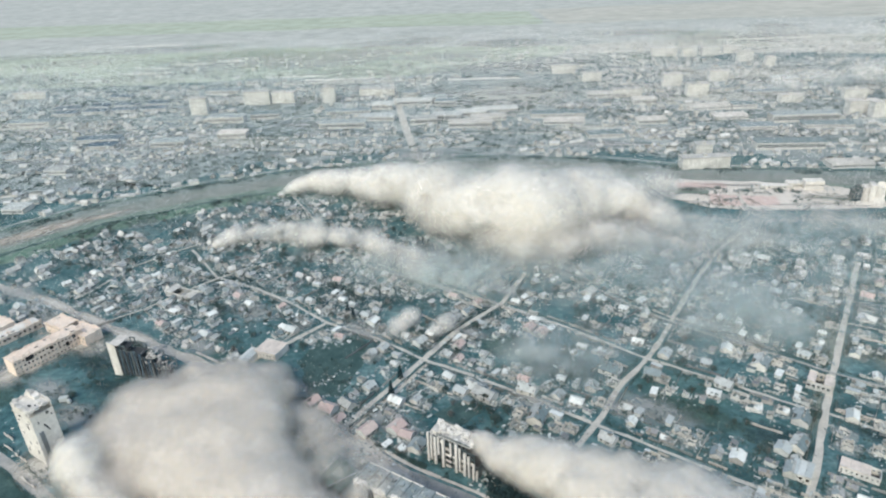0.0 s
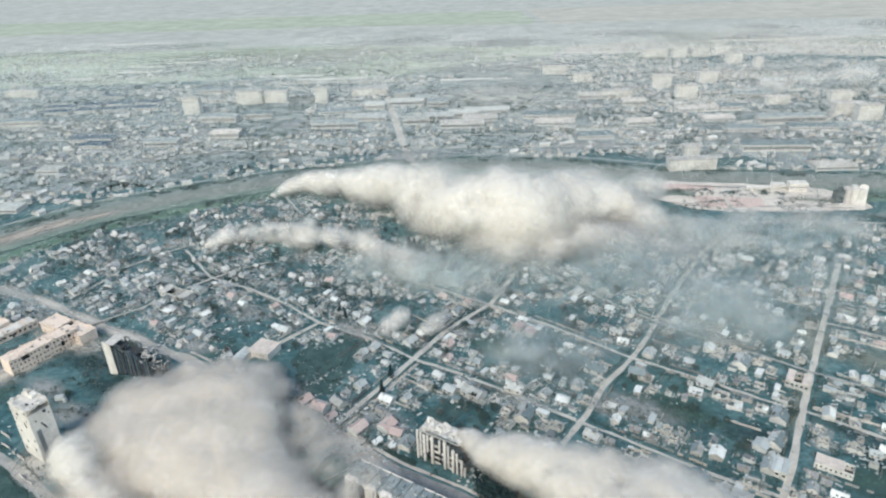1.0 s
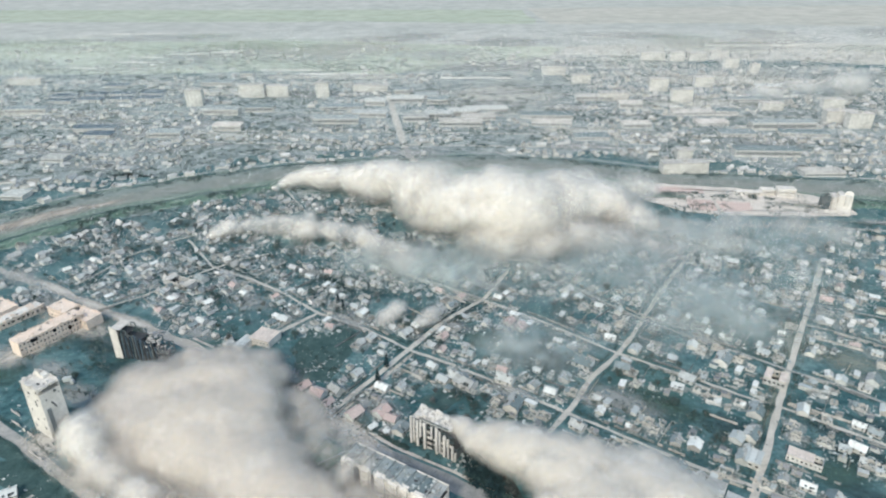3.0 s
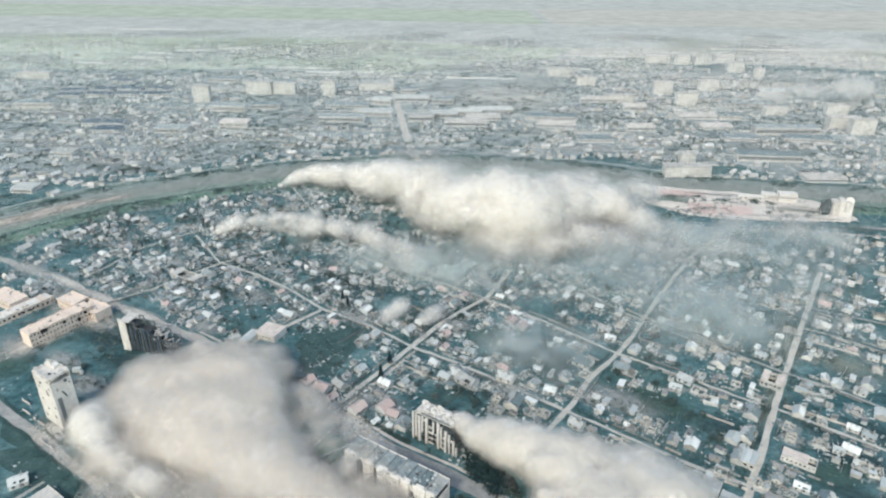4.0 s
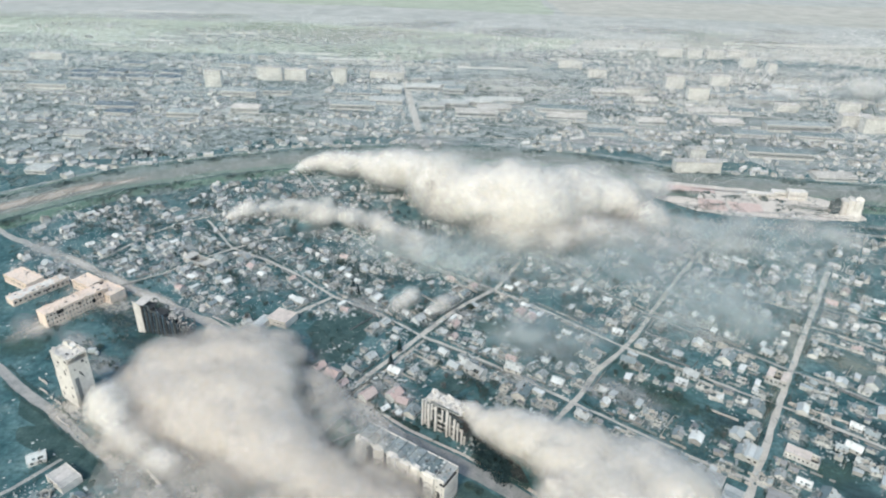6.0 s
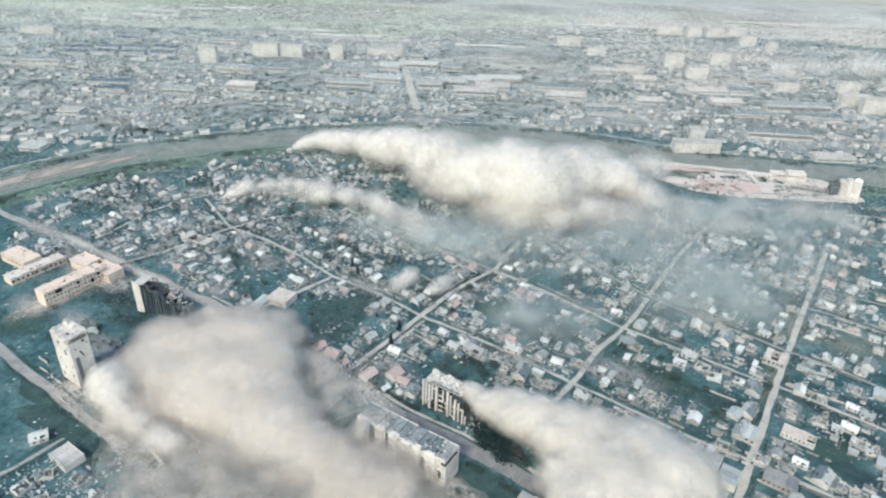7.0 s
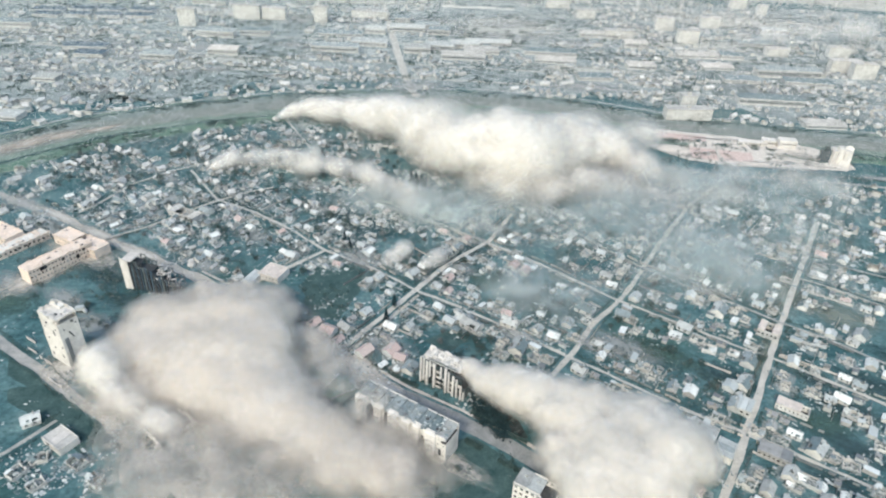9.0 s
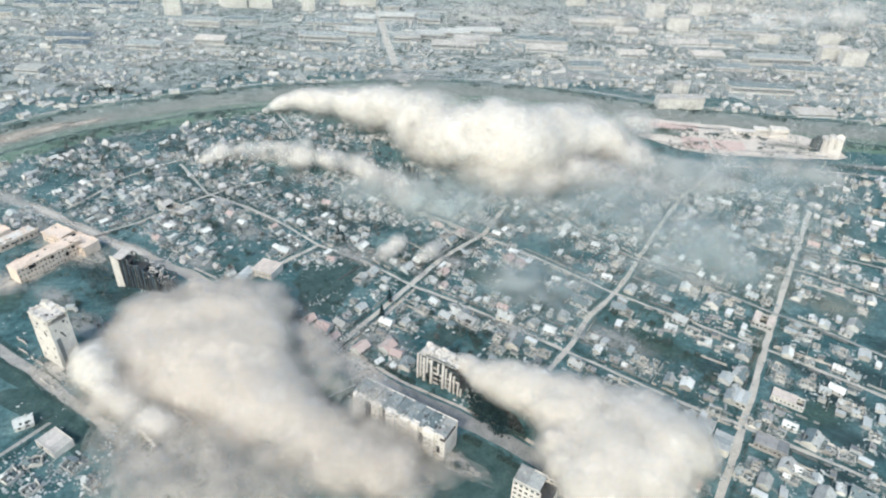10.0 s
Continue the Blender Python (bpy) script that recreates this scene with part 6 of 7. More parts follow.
part("fallen_wall", bm, CREAM, silo, "white wall plate leaning against the silos")
bm = bmesh.new()
pierced(bm, [-15, -14, -12.8, -11.5, -10.2, -9, -8.2], [0, 2.5, 4.2, 6.5, 8.2, 10.4, 12.0, 13.2], lambda i, k: not (i % 2 and k % 2) and not (k > 4 and i < 2), -3, -2.6)
pierced(bm, [-15, -13.5, -12, -10, -8.2], [0, 5, 9, 12], lambda i, k: not (k == 2 and i < 2), 7.6, 8)
for a in (-14.8, -11.6, -8.4):
    beam(bm, (a, -2.6, 10.2), (a, 7.6, 11.5), 0.5)
part("workhouse", bm, BURNT, silo, "burnt dark workhouse frame")
bm = bmesh.new()
for _ in range(90):
    x, y, q = random.gauss(-4, 6), random.gauss(-7, 3), random.uniform(0.3, 1.3)
    box(bm, x - q, x + q, y - q * 0.7, y + q * 0.7, -0.3, q * random.uniform(0.3, 1.2), 0, q * 0.3)
many(part("rubble", bm, CREAM, silo, "pale rubble at the foot of the silos"))
for x, y, L, W, h in ((330, 536, 16, 8, 8), (316, 542, 12, 8, 5), (300, 541, 26, 6, 3)):
    block("depot_hall", x, y, -8, L, W, 1, h, 6, 1.5, 1.5, CREAM, CREAM, "pale depot hall with a flat roof", "hall", 0.1, parapet=0.2)


# ---- large buildings of the far quarter ----
def far_building(x, y, w, h, tall):
    depth = 13 if h > 9 else 16
    dark = not tall and h == 4 and x < -380 and y > 740
    e = thing("apartment_building" if tall else "factory_hall", pose(x, y + depth / 2, 0, 0, 0, rng.uniform(-9, 2)),
              "pale grey apartment building far across the town" if tall else "long low factory hall with a grey roof", "building", "far buildings")
    bm = bmesh.new()
    st = max(1, int(h // 3))
    bays = max(4, int(w // 5))
    facade(bm, w, -depth / 2, -1, st, h / st, bays, w / bays * 0.5, h / st * 0.5)
    box(bm, -w / 2, w / 2, -depth / 2 + 1.2, depth / 2, 0, h - 0.01)
    part("wall", bm, MASS_WALL, e)
    bm = bmesh.new()
    if tall:
        box(bm, -w / 2 - 0.3, w / 2 + 0.3, -depth / 2 - 0.3, depth / 2 + 0.3, h, h + 0.7)
        box(bm, -2, 2, -2, 2, h + 0.7, h + 2.6)
    else:
        for i in range(3):
            y0 = -depth / 2 + depth * i / 3
            slab(bm, [(-w / 2 - 0.4, y0, h + 0.1), (w / 2 + 0.4, y0, h + 0.1), (w / 2 + 0.4, y0 + depth / 3 - 0.2, h + 1.6), (-w / 2 - 0.4, y0 + depth / 3 - 0.2, h + 1.6)], 0.2)
    pick = rng.choice((SLATE, SLATE, CONCRETE, SLATE))
    part("roof", bm, DARK_HALL if dark else CONCRETE if tall else pick, e)
    if not tall:
        bm = bmesh.new()
        for i in range(3):
            y0 = -depth / 2 + depth * (i + 1) / 3 - 0.2
            box(bm, -w / 2, w / 2, y0 - 0.1, y0 + 0.1, h, h + 1.5)
        many(part("rooflight", bm, SLATE, e, "dark strips of rooflights"))
        # A dark strip along the front stands for the hall's shadow.
        bm = bmesh.new()
        box(bm, -w / 2 + 0.5, w / 2 - 0.5, -depth / 2 - 0.05, -depth / 2 + 0.1, h * 0.3, h * 0.8)
        part("window_band", bm, TIMBER, e, "long dark band painted as the front's shadow strip")


for x, y, w, h in FAR_BIG + MORE:
    far_building(x, y, w, h, h > 9)


# ---- trees, bushes, fences, rubble ----
def tree_parts(e, height, spread, leaf, n):
    bm = bmesh.new()
    segs = [((0, 0, 0), (0.1, 0, height * 0.45), 0.35), ((0.1, 0, height * 0.45), (0, 0.1, height * 0.8), 0.22)]
    for k in range(6):
        a = 6.28 * k / 6 + random.uniform(-0.4, 0.4)
        z = height * random.uniform(0.3, 0.6)
        segs.append(((0.05, 0, z), (spread * 0.7 * math.cos(a), spread * 0.7 * math.sin(a), z + height * 0.28), 0.14))
    for a, b, w in segs:
        beam(bm, a, b, w)
    part("trunk", bm, BARK, e)
    c = []
    for _ in range(n // 22):
        a, q = random.uniform(0, 6.28), spread * math.sqrt(random.random())
        z = height * (0.35 + 0.6 * random.random() * (1 - 0.5 * q / spread))
        c.append(np.random.normal((q * math.cos(a), q * math.sin(a), z), 0.45, (22, 3)))
    p = np.concatenate(c)
    crown = flakes("crown", p, np.random.uniform(0.16, 0.34, len(p)), leaf)
    crown.parent = e


def conifer_parts(e, height, spread):
    bm = bmesh.new()
    bmesh.ops.create_cone(bm, segments=8, cap_ends=True, radius1=0.3, radius2=0.05, depth=height, matrix=Matrix.Translation((0, 0, height / 2)))
    part("trunk", bm, BARK, e)
    z = np.random.uniform(0.08, 1.0, 1500)
    r = spread * (1 - z) ** 0.8 * np.random.uniform(0.35, 1.05, 1500) + 0.1
    a = np.random.uniform(0, 6.28, 1500)
    crown = flakes("crown", np.stack([r * np.cos(a), r * np.sin(a), z * height], 1), np.random.uniform(0.2, 0.42, 1500), NEEDLE)
    crown.parent = e


firs = None
for x, y, s in ((-19, 440, 1.0), (-15, 437, 1.0), (-11, 434, 0.95), (-8, 432, 0.8), (-26, 282, 0.7), (-30, 268, 0.75), (-62, 352, 0.7), (-100, 262, 0.5), (196, 400, 0.8), (-58, 346, 0.6), (24, 420, 0.7), (32, 415, 0.6)):
    m = Matrix.Translation((x, y, 0)) @ Matrix.Diagonal((s, s, s, 1))
    if firs is None:
        firs = thing("conifer_tree", m, "dark narrow conifer standing among the gardens", "tree", "conifers")
        conifer_parts(firs, 13, 2.6)
    else:
        copy_thing(firs, m @ pose(0, 0, 0, 0, 0, x * 7))
kinds = []
for hgt, spr, leaf, n, label in ((6.5, 2.6, TWIG, 700, "leafless garden tree with grey twigs"), (7.5, 3.0, LEAF, 900, "dull green garden tree"), (5.5, 2.3, LEAF, 600, "small dark fruit tree")):
    kinds.append([None, hgt, spr, leaf, n, label])
trees = 0
for _ in range(3000):
    x, y = rng.uniform(-300, 320), rng.uniform(150, 520)
    if trees < 290 and abs(x) < 0.74 * y and belt_gap(x, y) < -34 and free(x, y, 1.6) and not near_street(x, y, 1.5):
        k = rng.choice(kinds)
        s = rng.uniform(0.6, 1.05)
        m = Matrix.Translation((x, y, 0)) @ pose(0, 0, 0, 0, 0, rng.uniform(0, 360)) @ Matrix.Diagonal((s, s, s, 1))
        if k[0] is None:
            k[0] = thing("garden_tree", m, k[5], "tree", "garden trees")
            tree_parts(k[0], k[1], k[2], k[3], k[4])
        else:
            copy_thing(k[0], m)
        SPOTS.append((x, y, 1.5))
        trees += 1

# low scrub over the gardens, in clumps
def scrub(name, n, xr, yr, ok, leaf, size, per, label, spread=1.1):
    pts = []
    while len(pts) < n:
        x, y = rng.uniform(*xr), rng.uniform(*yr)
        if ok(x, y):
            pts.append((x, y))
    pts = np.array(pts)
    c = np.repeat(np.c_[pts, np.full(len(pts), 0.5)], per, 0) + np.random.normal(0, 1, (n * per, 3)) * (spread, spread, 0.6)
    c[:, 2] = np.abs(c[:, 2])
    tagged(flakes(name, c, np.random.uniform(size * 0.6, size, len(c)), leaf), label, "scrub", "", "stuff")


def garden(x, y):
    return abs(x) < 0.76 * y + 20 and belt_gap(x, y) < -30 and not near_street(x, y, 1.2) and noise.noise((x * 0.03, y * 0.03, 1.0)) > -0.15


scrub("garden_scrub", 4200, (-380, 380), (140, 580), garden, LEAF, 0.65, 16, "dark low scrub and weeds in the gardens")
scrub("dry_scrub", 2600, (-380, 380), (140, 580), garden, TWIG, 0.5, 14, "grey dry brush in the gardens")
scrub("belt_bushes", 500, (-420, 430), (380, 660), lambda x, y: 22 < abs(belt_gap(x, y)) < 34 and noise.noise((x * 0.02, y * 0.02, 5.0)) > -0.1, LEAF, 0.9, 24, "dark bushes along the railway", 1.8)
scrub("far_woods", 3400, (-950, 950), (520, 1300), lambda x, y: abs(x) < 0.8 * y and belt_gap(x, y) > 52 and rng.random() < 1.3 - y / 1500 and noise.noise((x * 0.007, y * 0.018, 2.0)) < 0.05, LEAF, 1.3, 16, "dark trees and gardens of the far quarter", 2.6)

# hedges and weeds along the streets
edge = []
for nm, (wd, pts) in STREETS.items():
    for (x0, y0), (x1, y1) in [q for q in zip(resample(pts, 1.6), resample(pts, 1.6)[1:])]:
        if math.hypot(x0, y0) < 520:
            d = Vector((x1 - x0, y1 - y0)).normalized()
            for side in (-1, 1):
                x, y = x0 - d.y * side * (wd / 2 + 1.3), y0 + d.x * side * (wd / 2 + 1.3)
                if noise.noise((x * 0.05, y * 0.05, 4.0 + side)) > -0.12 and not near_street(x, y, 0.5):
                    edge.append((x, y))
c = np.repeat(np.array([(x, y, 0.5) for x, y in edge]), 22, 0) + np.random.normal(0, 1, (len(edge) * 22, 3)) * (0.6, 0.6, 0.45)
c[:, 2] = np.abs(c[:, 2])
tagged(flakes("street_hedges", c, np.random.uniform(0.16, 0.36, len(c)), LEAF), "dark hedges and weeds along the streets", "hedge", "", "stuff")
# scorched trees and hedges beside the burnt block and the boulevard
scrub("scorched_bushes", 70, (12, 40), (184, 214), lambda x, y: abs((x - 15) * 0.77 + (y - 208) * 0.64) < 6 and 15 < x < 30, NEEDLE, 0.7, 60, "blackened bushes beside the burnt block", 1.3)
for x0, y0, ln in ((14, 200, 12), (30, 187, 10), (42, 178, 14), (10, 183, 9), (24, 172, 14), (-34, 232, 16), (-20, 222, 10)):
    c = np.stack([np.random.uniform(0, ln, 900), np.random.normal(0, 0.7, 900), np.abs(np.random.normal(0.7, 0.5, 900))], 1)
    hd = flakes("hedge", c, np.random.uniform(0.2, 0.42, 900), LEAF)
    hd.matrix_basis = pose(x0, y0, 0, 0, 0, -34)
    tagged(hd, "dark overgrown hedge along the boulevard", "hedge", "boulevard hedges", "stuff")

# plot fences
FENCE_LABEL = "low weathered garden fence between plots"
fence_count = 0
for nm, (wd, pts) in STREETS.items():
    if nm in ("yard_street", "side_lane"):
        continue
    p = resample(pts, 16)
    for (x0, y0), (x1, y1) in zip(p, p[1:]):
        if math.hypot(x0, y0) > 420:
            continue
        d = Vector((x1 - x0, y1 - y0)).normalized()
        s = Vector((-d.y, d.x))
        for side in (-1, 1):
            o = wd / 2 + 1.6
            a, b = Vector((x0, y0)) + s * side * o, Vector((x1, y1)) + s * side * o - d * 1.5
            if rng.random() < 0.75 and not near_street(a.x, a.y, 0.8) and not near_street(b.x, b.y, 0.8) and fence_count < 280:
                e = thing("fence", pose(a.x, a.y, 0, 0, 0, math.degrees(math.atan2(d.y, d.x))), FENCE_LABEL, "fence", "garden fences")
                ln = (b - a).length
                bm = bmesh.new()
                k = max(2, int(ln / 2.5))
                for i in range(k):
                    if rng.random() < 0.8:
                        box(bm, ln * i / k, ln * (i + 0.94) / k, -0.04, 0.04, 0.1, 1.6 + rng.uniform(-0.2, 0.2), 0, 0.06)
                if len(bm.verts):
                    many(part("paling", bm, rng.choice((TIMBER, CONCRETE, SLATE)), e))
                else:
                    bm.free()
                bm = bmesh.new()
                for i in range(k + 1):
                    box(bm, ln * i / k - 0.07, ln * i / k + 0.07, 0.05, 0.19, -0.1, 1.7)
                many(part("post_line", bm, TIMBER, e))
                fence_count += 1
        # a fence running back from the street
        if rng.random() < 0.7 and fence_count < 280:
            side = rng.choice((-1, 1))
            a = Vector((x0, y0)) + s * side * (wd / 2 + 2)
            ln = rng.uniform(14, 30)
            mid = a + s * side * ln / 2
            if not near_street(mid.x, mid.y, 3):
                e = thing("fence", pose(a.x, a.y, 0, 0, 0, math.degrees(math.atan2(s.y * side, s.x * side))), FENCE_LABEL, "fence", "garden fences")
                bm = bmesh.new()
                k = int(ln / 2.5)
                for i in range(k):
                    if rng.random() < 0.85:
                        box(bm, ln * i / k, ln * (i + 0.96) / k, -0.04, 0.04, 0.05, 1.4 + rng.uniform(-0.2, 0.2), 0, 0.06)
                many(part("paling", bm, rng.choice((TIMBER, CONCRETE)), e))
                fence_count += 1


def litter(name, centres, per, spread, lo, hi, material, label):
    """Loose four-sided splinters of slate, brick and board lying about."""
    c = np.repeat(np.array([(x, y, 0.12) for x, y in centres]), per, 0)
    n = len(c)
    c[:, :2] += np.random.normal(0, spread, (n, 2))
    c[:, 2] += np.random.uniform(0, 0.35, n)
    a = np.random.uniform(0, 6.28, n)
    s = np.random.uniform(lo, hi, n)
    u = np.stack([np.cos(a), np.sin(a), np.random.uniform(-0.4, 0.4, n)], 1) * s[:, None]
    v = np.stack([-np.sin(a), np.cos(a), np.random.uniform(-0.4, 0.4, n)], 1) * (s * np.random.uniform(0.25, 0.9, n))[:, None]
    q = np.stack([c - u - v, c + u - v, c + u + v, c - u + v], 1)
    tagged(mesh_from(name, q.reshape(-1, 3), 4, material), label, "debris", "", "stuff")


near = [(a, b) for a, b, c in SPOTS if c > 2]
litter("house_debris", near, 10, 3.2, 0.2, 0.65, CHIPS, "slate, brick and board debris scattered round the houses")
litter("roof_scraps", [q for q in near if q[1] > 320 or q[0] < -110], 9, 5.0, 0.35, 0.95, WHITE_ROOF, "pale scraps of roof sheet round the houses")
litter("blast_debris", [(-100 + rng.gauss(0, 35), 215 + rng.gauss(0, 35)) for _ in range(900)], 6, 2.0, 0.2, 0.8, CHIPS, "debris thrown out by the blast")
# wreckage in the yards: broken walls, heaps, sheets and boards
bm_rows = []
for a, b, c in SPOTS:
    if c < 2.4 or math.hypot(a, b) > 680:
        continue
    for _ in range(5 if a > 120 and b < 300 else 8 if a > 40 and b < 400 else 15):
        ang, q = rng.uniform(0, 6.28), rng.uniform(2.5, 7.5)
        bm_rows.append((a + q * math.cos(ang), b + q * math.sin(ang)))
n = len(bm_rows)
cen = np.array([(x, y, 0.0) for x, y in bm_rows])
turn = radians(GRID) + np.random.choice([0, 1.5708], n) + np.random.normal(0, 0.25, n)
hx, hy, hz = np.random.uniform(0.25, 1.5, n), np.random.uniform(0.1, 0.7, n), np.random.uniform(0.15, 1.5, n) * np.random.uniform(0.4, 1, n)
ux, uy = np.stack([np.cos(turn), np.sin(turn), np.zeros(n)], 1) * hx[:, None], np.stack([-np.sin(turn), np.cos(turn), np.zeros(n)], 1) * hy[:, None]
corner_pts = [cen + sx * ux + sy * uy + np.array((0, 0, 1)) * (hz * np.random.uniform(0.5, 1.1, n))[:, None] * sz for sz in (0, 1) for sx, sy in ((-1, -1), (1, -1), (1, 1), (-1, 1))]
quads = [(4, 5, 6, 7), (0, 1, 5, 4), (1, 2, 6, 5), (2, 3, 7, 6), (3, 0, 4, 7)]
v = np.stack([corner_pts[i] for q in quads for i in q], 1).reshape(-1, 3)
tagged(mesh_from("yard_wreckage", v, 4, CHIPS), "broken walls, sheets and heaps in the yards", "debris", "", "stuff")
litter("far_debris", [(r[0], r[1]) for r in rows], 7, 6.5, 0.35, 1.2, CHIPS, "pale debris and sheds among the far houses")
# trodden yards round the houses
yards = []
for a, b, c in SPOTS:
    if c > 4 and rng.random() < 0.5:
        r = rng.uniform(4.5, 7.5)
        k = 9
        ring = [(a + r * rng.uniform(0.6, 1.2) * math.cos(6.283 * i / k), b + r * rng.uniform(0.6, 1.2) * math.sin(6.283 * i / k)) for i in range(k)]
        z = 0.02 + 0.004 * rng.random() * 5
        for i in range(k):
            yards += [(a, b, z), (*ring[i], z), (*ring[(i + 1) % k], z)]
tagged(mesh_from("yard_soil", np.array(yards), 3, DIRT), "trodden bare soil round the houses", "soil", "", "stuff")


# ---- smoke ----
scene.cycles.transparent_max_bounces = 32


def value_noise(shape, cells, rs):
    """Smooth random values on a grid, with features cells steps wide."""
    lat = rs.random([int(s / cells) + 3 for s in shape])
    out = lat
    for ax, s in enumerate(shape):
        t = np.arange(s) / cells
        i = t.astype(int)
        f = (t - i)
        f = f * f * (3 - 2 * f)
        sh = [1, 1, 1]
        sh[ax] = s
        out = np.take(out, i, ax) * (1 - f.reshape(sh)) + np.take(out, i + 1, ax) * f.reshape(sh)
    return out


def iso_surface(f, level, origin, step):
    """The surface on which the field f takes the value level: corners and four-sided faces."""
    inside = f > level
    idx = -np.ones([s - 1 for s in f.shape], int)
    acc, cnt = np.zeros((*idx.shape, 3)), np.zeros(idx.shape)
    n = np.array(f.shape) - 1

    def cut(o):
        return tuple(slice(o[a], o[a] + n[a]) for a in range(3))
    for ax in range(3):
        others = [a for a in range(3) if a != ax]
        for p in (0, 1):
            for q in (0, 1):
                o = [0, 0, 0]
                o[others[0]], o[others[1]] = p, q
                o2 = list(o)
                o2[ax] = 1
                va, vb = f[cut(o)], f[cut(o2)]
                cross = inside[cut(o)] != inside[cut(o2)]
                t = np.where(cross, (level - va) / np.where(cross, vb - va, 1), 0)
                for a in range(3):
                    acc[..., a] += np.where(cross, t if a == ax else o[a], 0)
                cnt += cross
    act = cnt > 0
    idx[act] = np.arange(act.sum())
    verts = (acc[act] / cnt[act][:, None] + np.argwhere(act)) * step + np.array(origin)
    faces = []
    for ax in range(3):
        b, c = (ax + 1) % 3, (ax + 2) % 3
        lo = [slice(None)] * 3
        hi = [slice(None)] * 3
        lo[ax], hi[ax] = slice(0, -1), slice(1, None)
        a0, a1 = inside[tuple(lo)], inside[tuple(hi)]
        for sign in (True, False):
            e = np.argwhere((a0 == sign) & (a1 != sign))
            e = e[(e[:, b] > 0) & (e[:, c] > 0) & (e[:, b] < n[b]) & (e[:, c] < n[c])]
            q = []
            for db, dc in ((1, 1), (0, 1), (0, 0), (1, 0)):
                k = e.copy()
                k[:, b] -= db
                k[:, c] -= dc
                q.append(idx[k[:, 0], k[:, 1], k[:, 2]])
            q = np.stack(q, 1)
            faces.append(q if sign else q[:, ::-1])
    return verts, np.concatenate(faces)


def cloud(name, puffs, step, mats, label, levels=(1.05, 0.8, 0.62, 0.47, 0.34, 0.23, 0.14), rough=1.0, flat=0.85, chain=1, seed=1, billow=0):
    """Smoke as nested uneven skins round a thick core; each puff: x, y, z, radius and, if thin, a weight."""
    rs = np.random.RandomState(seed)
    puffs = [(*q, 1.0) if len(q) == 4 else q for q in puffs]
    if chain > 1:
        line = []
        for a, b in zip(puffs, puffs[1:]):
            for i in range(chain):
                x, y, z, r, w = [u + (v - u) * i / chain for u, v in zip(a, b)]
                line.append((x + rs.normal(0, 0.25 * r), y + rs.normal(0, 0.25 * r), z + rs.normal(0, 0.2 * r), r * rs.uniform(0.55, 0.95), w * 0.55))
        puffs = line + [puffs[-1]]
    curls = []
    for x, y, z, r, w in puffs if billow else ():
        for _ in range(billow):
            d = rs.normal(size=3)
            d[2] = abs(d[2]) * 0.8
            d *= rs.uniform(0.7, 0.95) * r / np.linalg.norm(d)
            curls.append((x + d[0], y + d[1], z + d[2] * flat, r * rs.uniform(0.2, 0.4), w * rs.uniform(0.5, 1.0)))
    puffs = list(puffs) + curls
    P = np.array(puffs)
    lo = (P[:, :3] - 1.7 * P[:, 3:4]).min(0)
    hi = (P[:, :3] + 1.7 * P[:, 3:4]).max(0)
    lo[2] = -2.0
    shape = [int(v) + 2 for v in (hi - lo) / step]
    ax = [lo[a] + step * np.arange(shape[a]) for a in range(3)]
    f = np.zeros(shape)
    for x, y, z, r, w in puffs:
        s = [slice(max(0, int((c - 2 * r - o) / step)), max(0, int((c + 2 * r - o) / step)) + 2) for c, o in zip((x, y, z), lo)]
        g = [np.exp(-1.2 * ((ax[a][s[a]] - c) / (r * k)) ** 2) for a, (c, k) in enumerate(((x, 1), (y, 1), (z, flat)))]
        f[s[0], s[1], s[2]] += w * 1.25 * g[0][:, None, None] * g[1][None, :, None] * g[2][None, None, :]
    lump = 0.22 * value_noise(shape, 24 / step, rs) + 0.36 * value_noise(shape, 11 / step, rs) + 0.26 * value_noise(shape, 5.5 / step, rs) + 0.16 * value_noise(shape, max(1.3, 2.4 / step), rs)
    f *= np.clip(1 + rough * 2.8 * (lump - 0.5), 0.1, 3)
    f[0], f[-1], f[:, 0], f[:, -1], f[:, :, -1] = 0, 0, 0, 0, 0
    vs, fs, mi, base = [], [], [], 0
    for k, lv in enumerate(levels):
        if f.max() <= lv:
            continue
        v, q = iso_surface(f, lv, lo, step)
        vs.append(v)
        fs.append(q + base)
        mi.append(np.full(len(q), k))
        base += len(v)
    v, q, mi = np.concatenate(vs), np.concatenate(fs), np.concatenate(mi)
    me = bpy.data.meshes.new(name)
    me.vertices.add(len(v))
    me.vertices.foreach_set("co", v.astype(np.float32).ravel())
    me.loops.add(q.size)
    me.loops.foreach_set("vertex_index", q.astype(np.int32).ravel())
    me.polygons.add(len(q))
    me.polygons.foreach_set("loop_start", np.arange(0, q.size, 4, dtype=np.int32))
    me.polygons.foreach_set("material_index", mi.astype(np.int32))
    me.polygons.foreach_set("use_smooth", np.ones(len(q), bool))
    me.update(calc_edges=True)
    for m in mats:
        me.materials.append(m)
    return tagged(new(name, me), label, "smoke", "", "stuff")


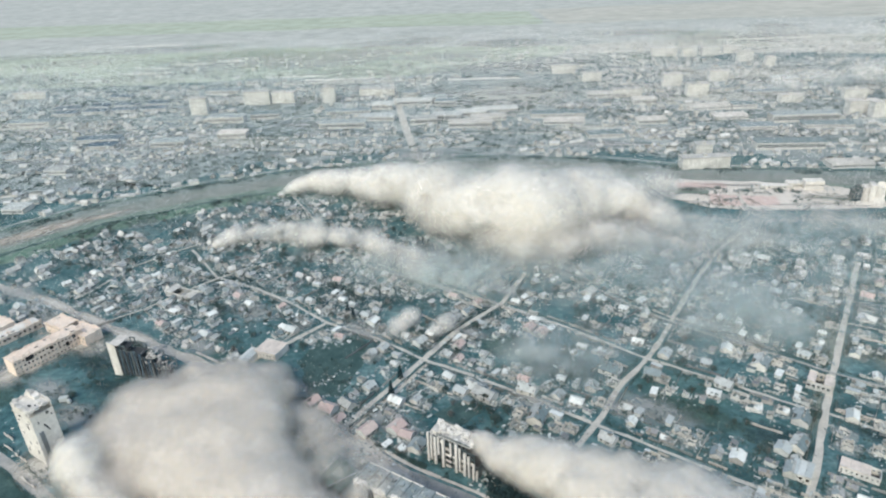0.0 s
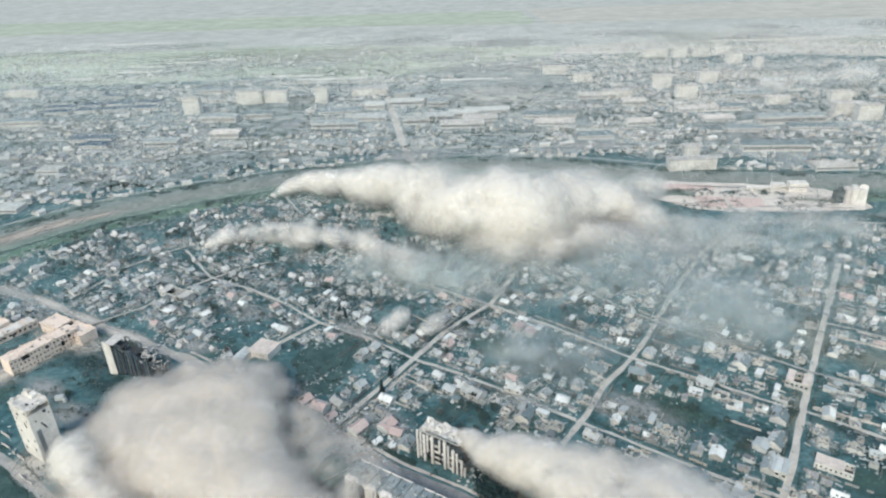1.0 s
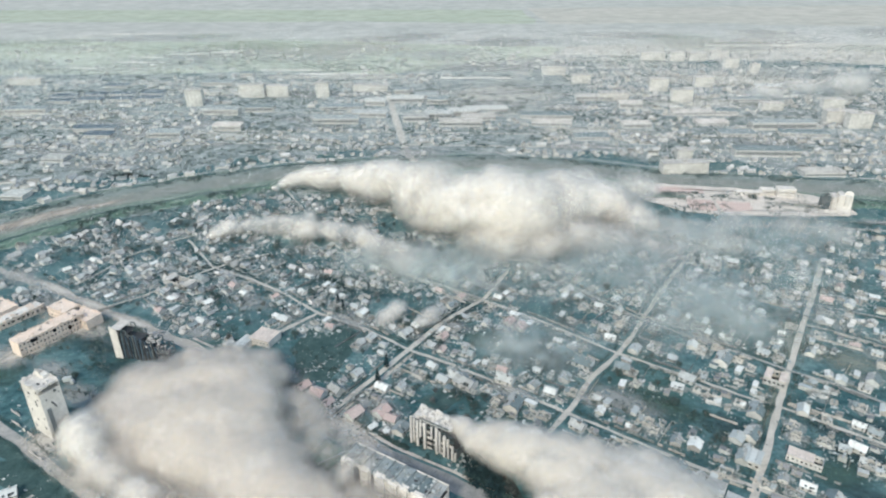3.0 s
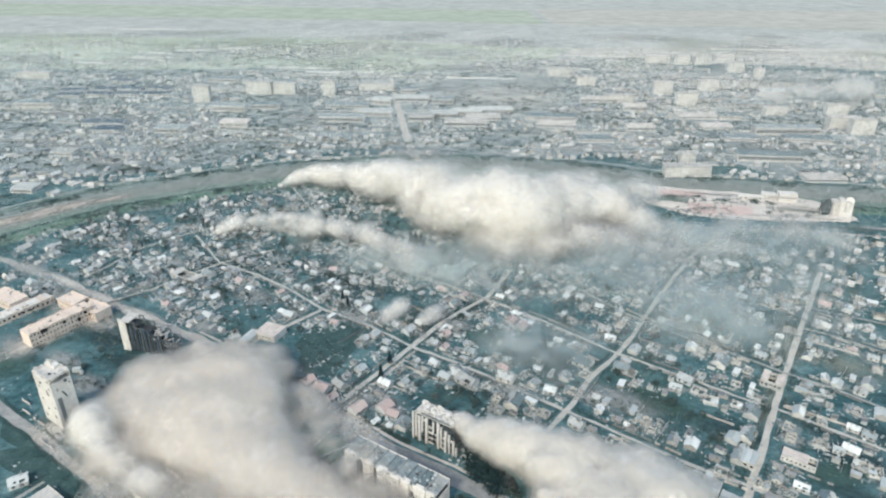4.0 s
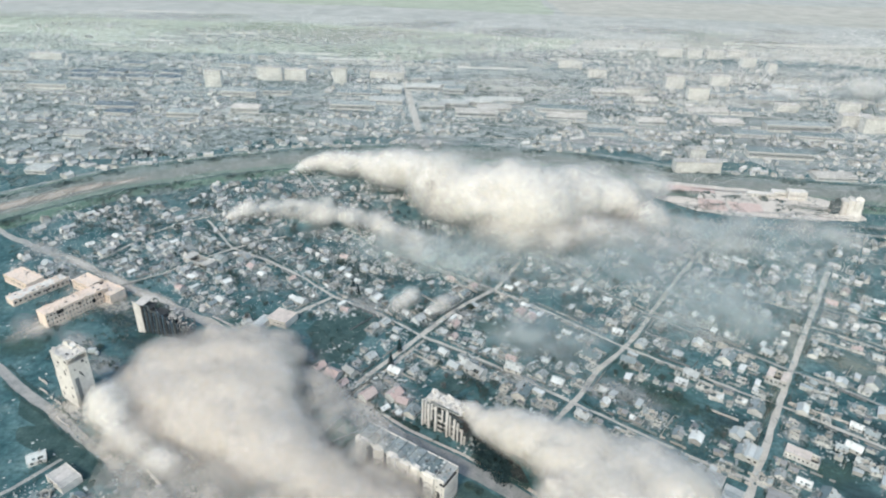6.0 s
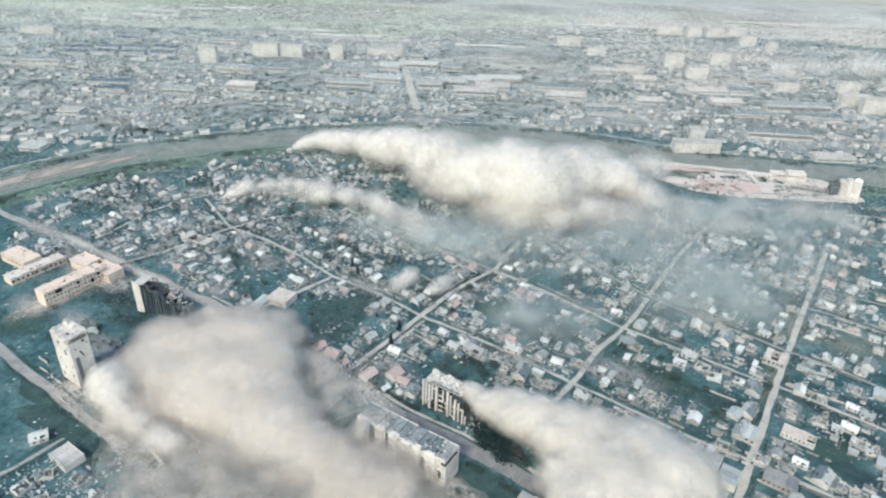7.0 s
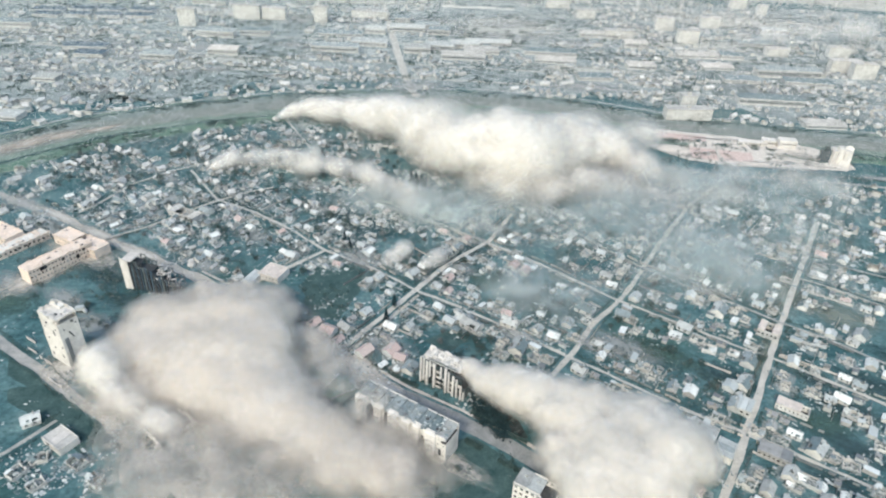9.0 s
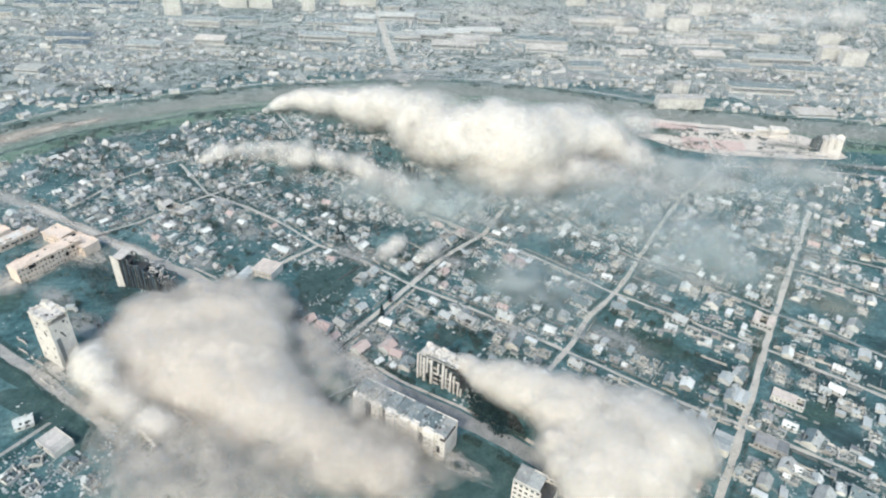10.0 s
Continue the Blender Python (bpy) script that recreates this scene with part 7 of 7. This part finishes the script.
cloud("dust_cloud", SMOKE_A, 1.4, SMOKE_DUSTY, "thick beige dust cloud rolling over collapsed blocks", levels=(0.7, 0.56, 0.45, 0.36, 0.27, 0.19, 0.12), rough=0.65, flat=0.7, seed=3, billow=1)
cloud("thin_dust", [(*q, 0.3) for q in SMOKE_F], 1.8, SMOKE_DUSTY, "thin pale dust drifting over the boulevard and yards", flat=0.6, seed=4)
cloud("thin_dust", [(-52, 212, 13, 9, 0.42), (-43, 203, 15, 9, 0.4), (-33, 192, 16, 9, 0.4), (-40, 180, 14, 10, 0.45), (-22, 178, 14, 9, 0.36), (-10, 170, 10, 8, 0.3), (-60, 228, 12, 9, 0.42), (-66, 243, 9, 9, 0.38)], 1.8, SMOKE_DUSTY, "thin beige dust drifting against the apartment block", rough=1.2, flat=0.8, seed=15)
cloud("smoke_plume", SMOKE_B, 1.25, SMOKE_CREAM, "dense white smoke plume drifting from the burnt block", levels=(0.6, 0.5, 0.42, 0.35, 0.28, 0.22, 0.16), rough=0.9, seed=5, billow=5)
cloud("smoke_plume", SMOKE_C, 1.9, SMOKE_BRIGHT, "long bright smoke plume drifting across the gardens", levels=(0.75, 0.62, 0.5, 0.4, 0.31, 0.23, 0.15), rough=0.9, chain=4, seed=6, billow=3)
cloud("smoke_trail", [(*q, 0.62) for q in SMOKE_G], 2.2, SMOKE_BRIGHT, "thin trailing end of the smoke plume", flat=0.6, seed=7)
cloud("smoke_plume", [(*q, 1.05 - 0.08 * i) for i, q in enumerate(SMOKE_D)], 1.2, SMOKE_BRIGHT, "thin white smoke plume over the houses", rough=1.6, chain=4, seed=8, billow=3)
cloud("smoke_puff", [(*q, 0.95) for q in SMOKE_E], 0.9, SMOKE_BRIGHT, "bright white smoke puff beside the tower block", rough=1.6, seed=9)
cloud("smoke_wisp", [(*q, 0.85) for q in SMOKE_H], 1.2, SMOKE_BRIGHT, "small white smoke wisps among the houses", rough=1.4, seed=10)
cloud("smoke_veil", [(*q[:3], q[3] * 1.7, 0.15) for q in SMOKE_W], 3.0, SMOKE_THIN, "thin pale smoke spread over the gardens", rough=0.8, flat=0.4, seed=13)
cloud("smoke_veil", [(*q[:3], q[3] * 1.6, 0.25) for q in SMOKE_V], 2.6, SMOKE_THIN, "thin pale smoke lying over the gardens", rough=1.3, flat=0.4, seed=11)
cloud("smoke_veil", [(x, y, 7, 22, 0.26) for x, y in ((150, 440), (200, 452), (250, 462), (118, 428), (290, 455), (175, 412), (225, 425), (320, 440), (80, 420))], 3.0, SMOKE_BRIGHT, "thin cream smoke trailing from the plume", rough=1.2, flat=0.4, seed=14)
cloud("smoke_plume", [(*q, 0.5) for q in SMOKE_K], 2.5, SMOKE_BRIGHT, "pale smoke plume far across the town", rough=1.2, chain=3, seed=12)

# Distance haze imitated by tiny pale flakes hung over the town.
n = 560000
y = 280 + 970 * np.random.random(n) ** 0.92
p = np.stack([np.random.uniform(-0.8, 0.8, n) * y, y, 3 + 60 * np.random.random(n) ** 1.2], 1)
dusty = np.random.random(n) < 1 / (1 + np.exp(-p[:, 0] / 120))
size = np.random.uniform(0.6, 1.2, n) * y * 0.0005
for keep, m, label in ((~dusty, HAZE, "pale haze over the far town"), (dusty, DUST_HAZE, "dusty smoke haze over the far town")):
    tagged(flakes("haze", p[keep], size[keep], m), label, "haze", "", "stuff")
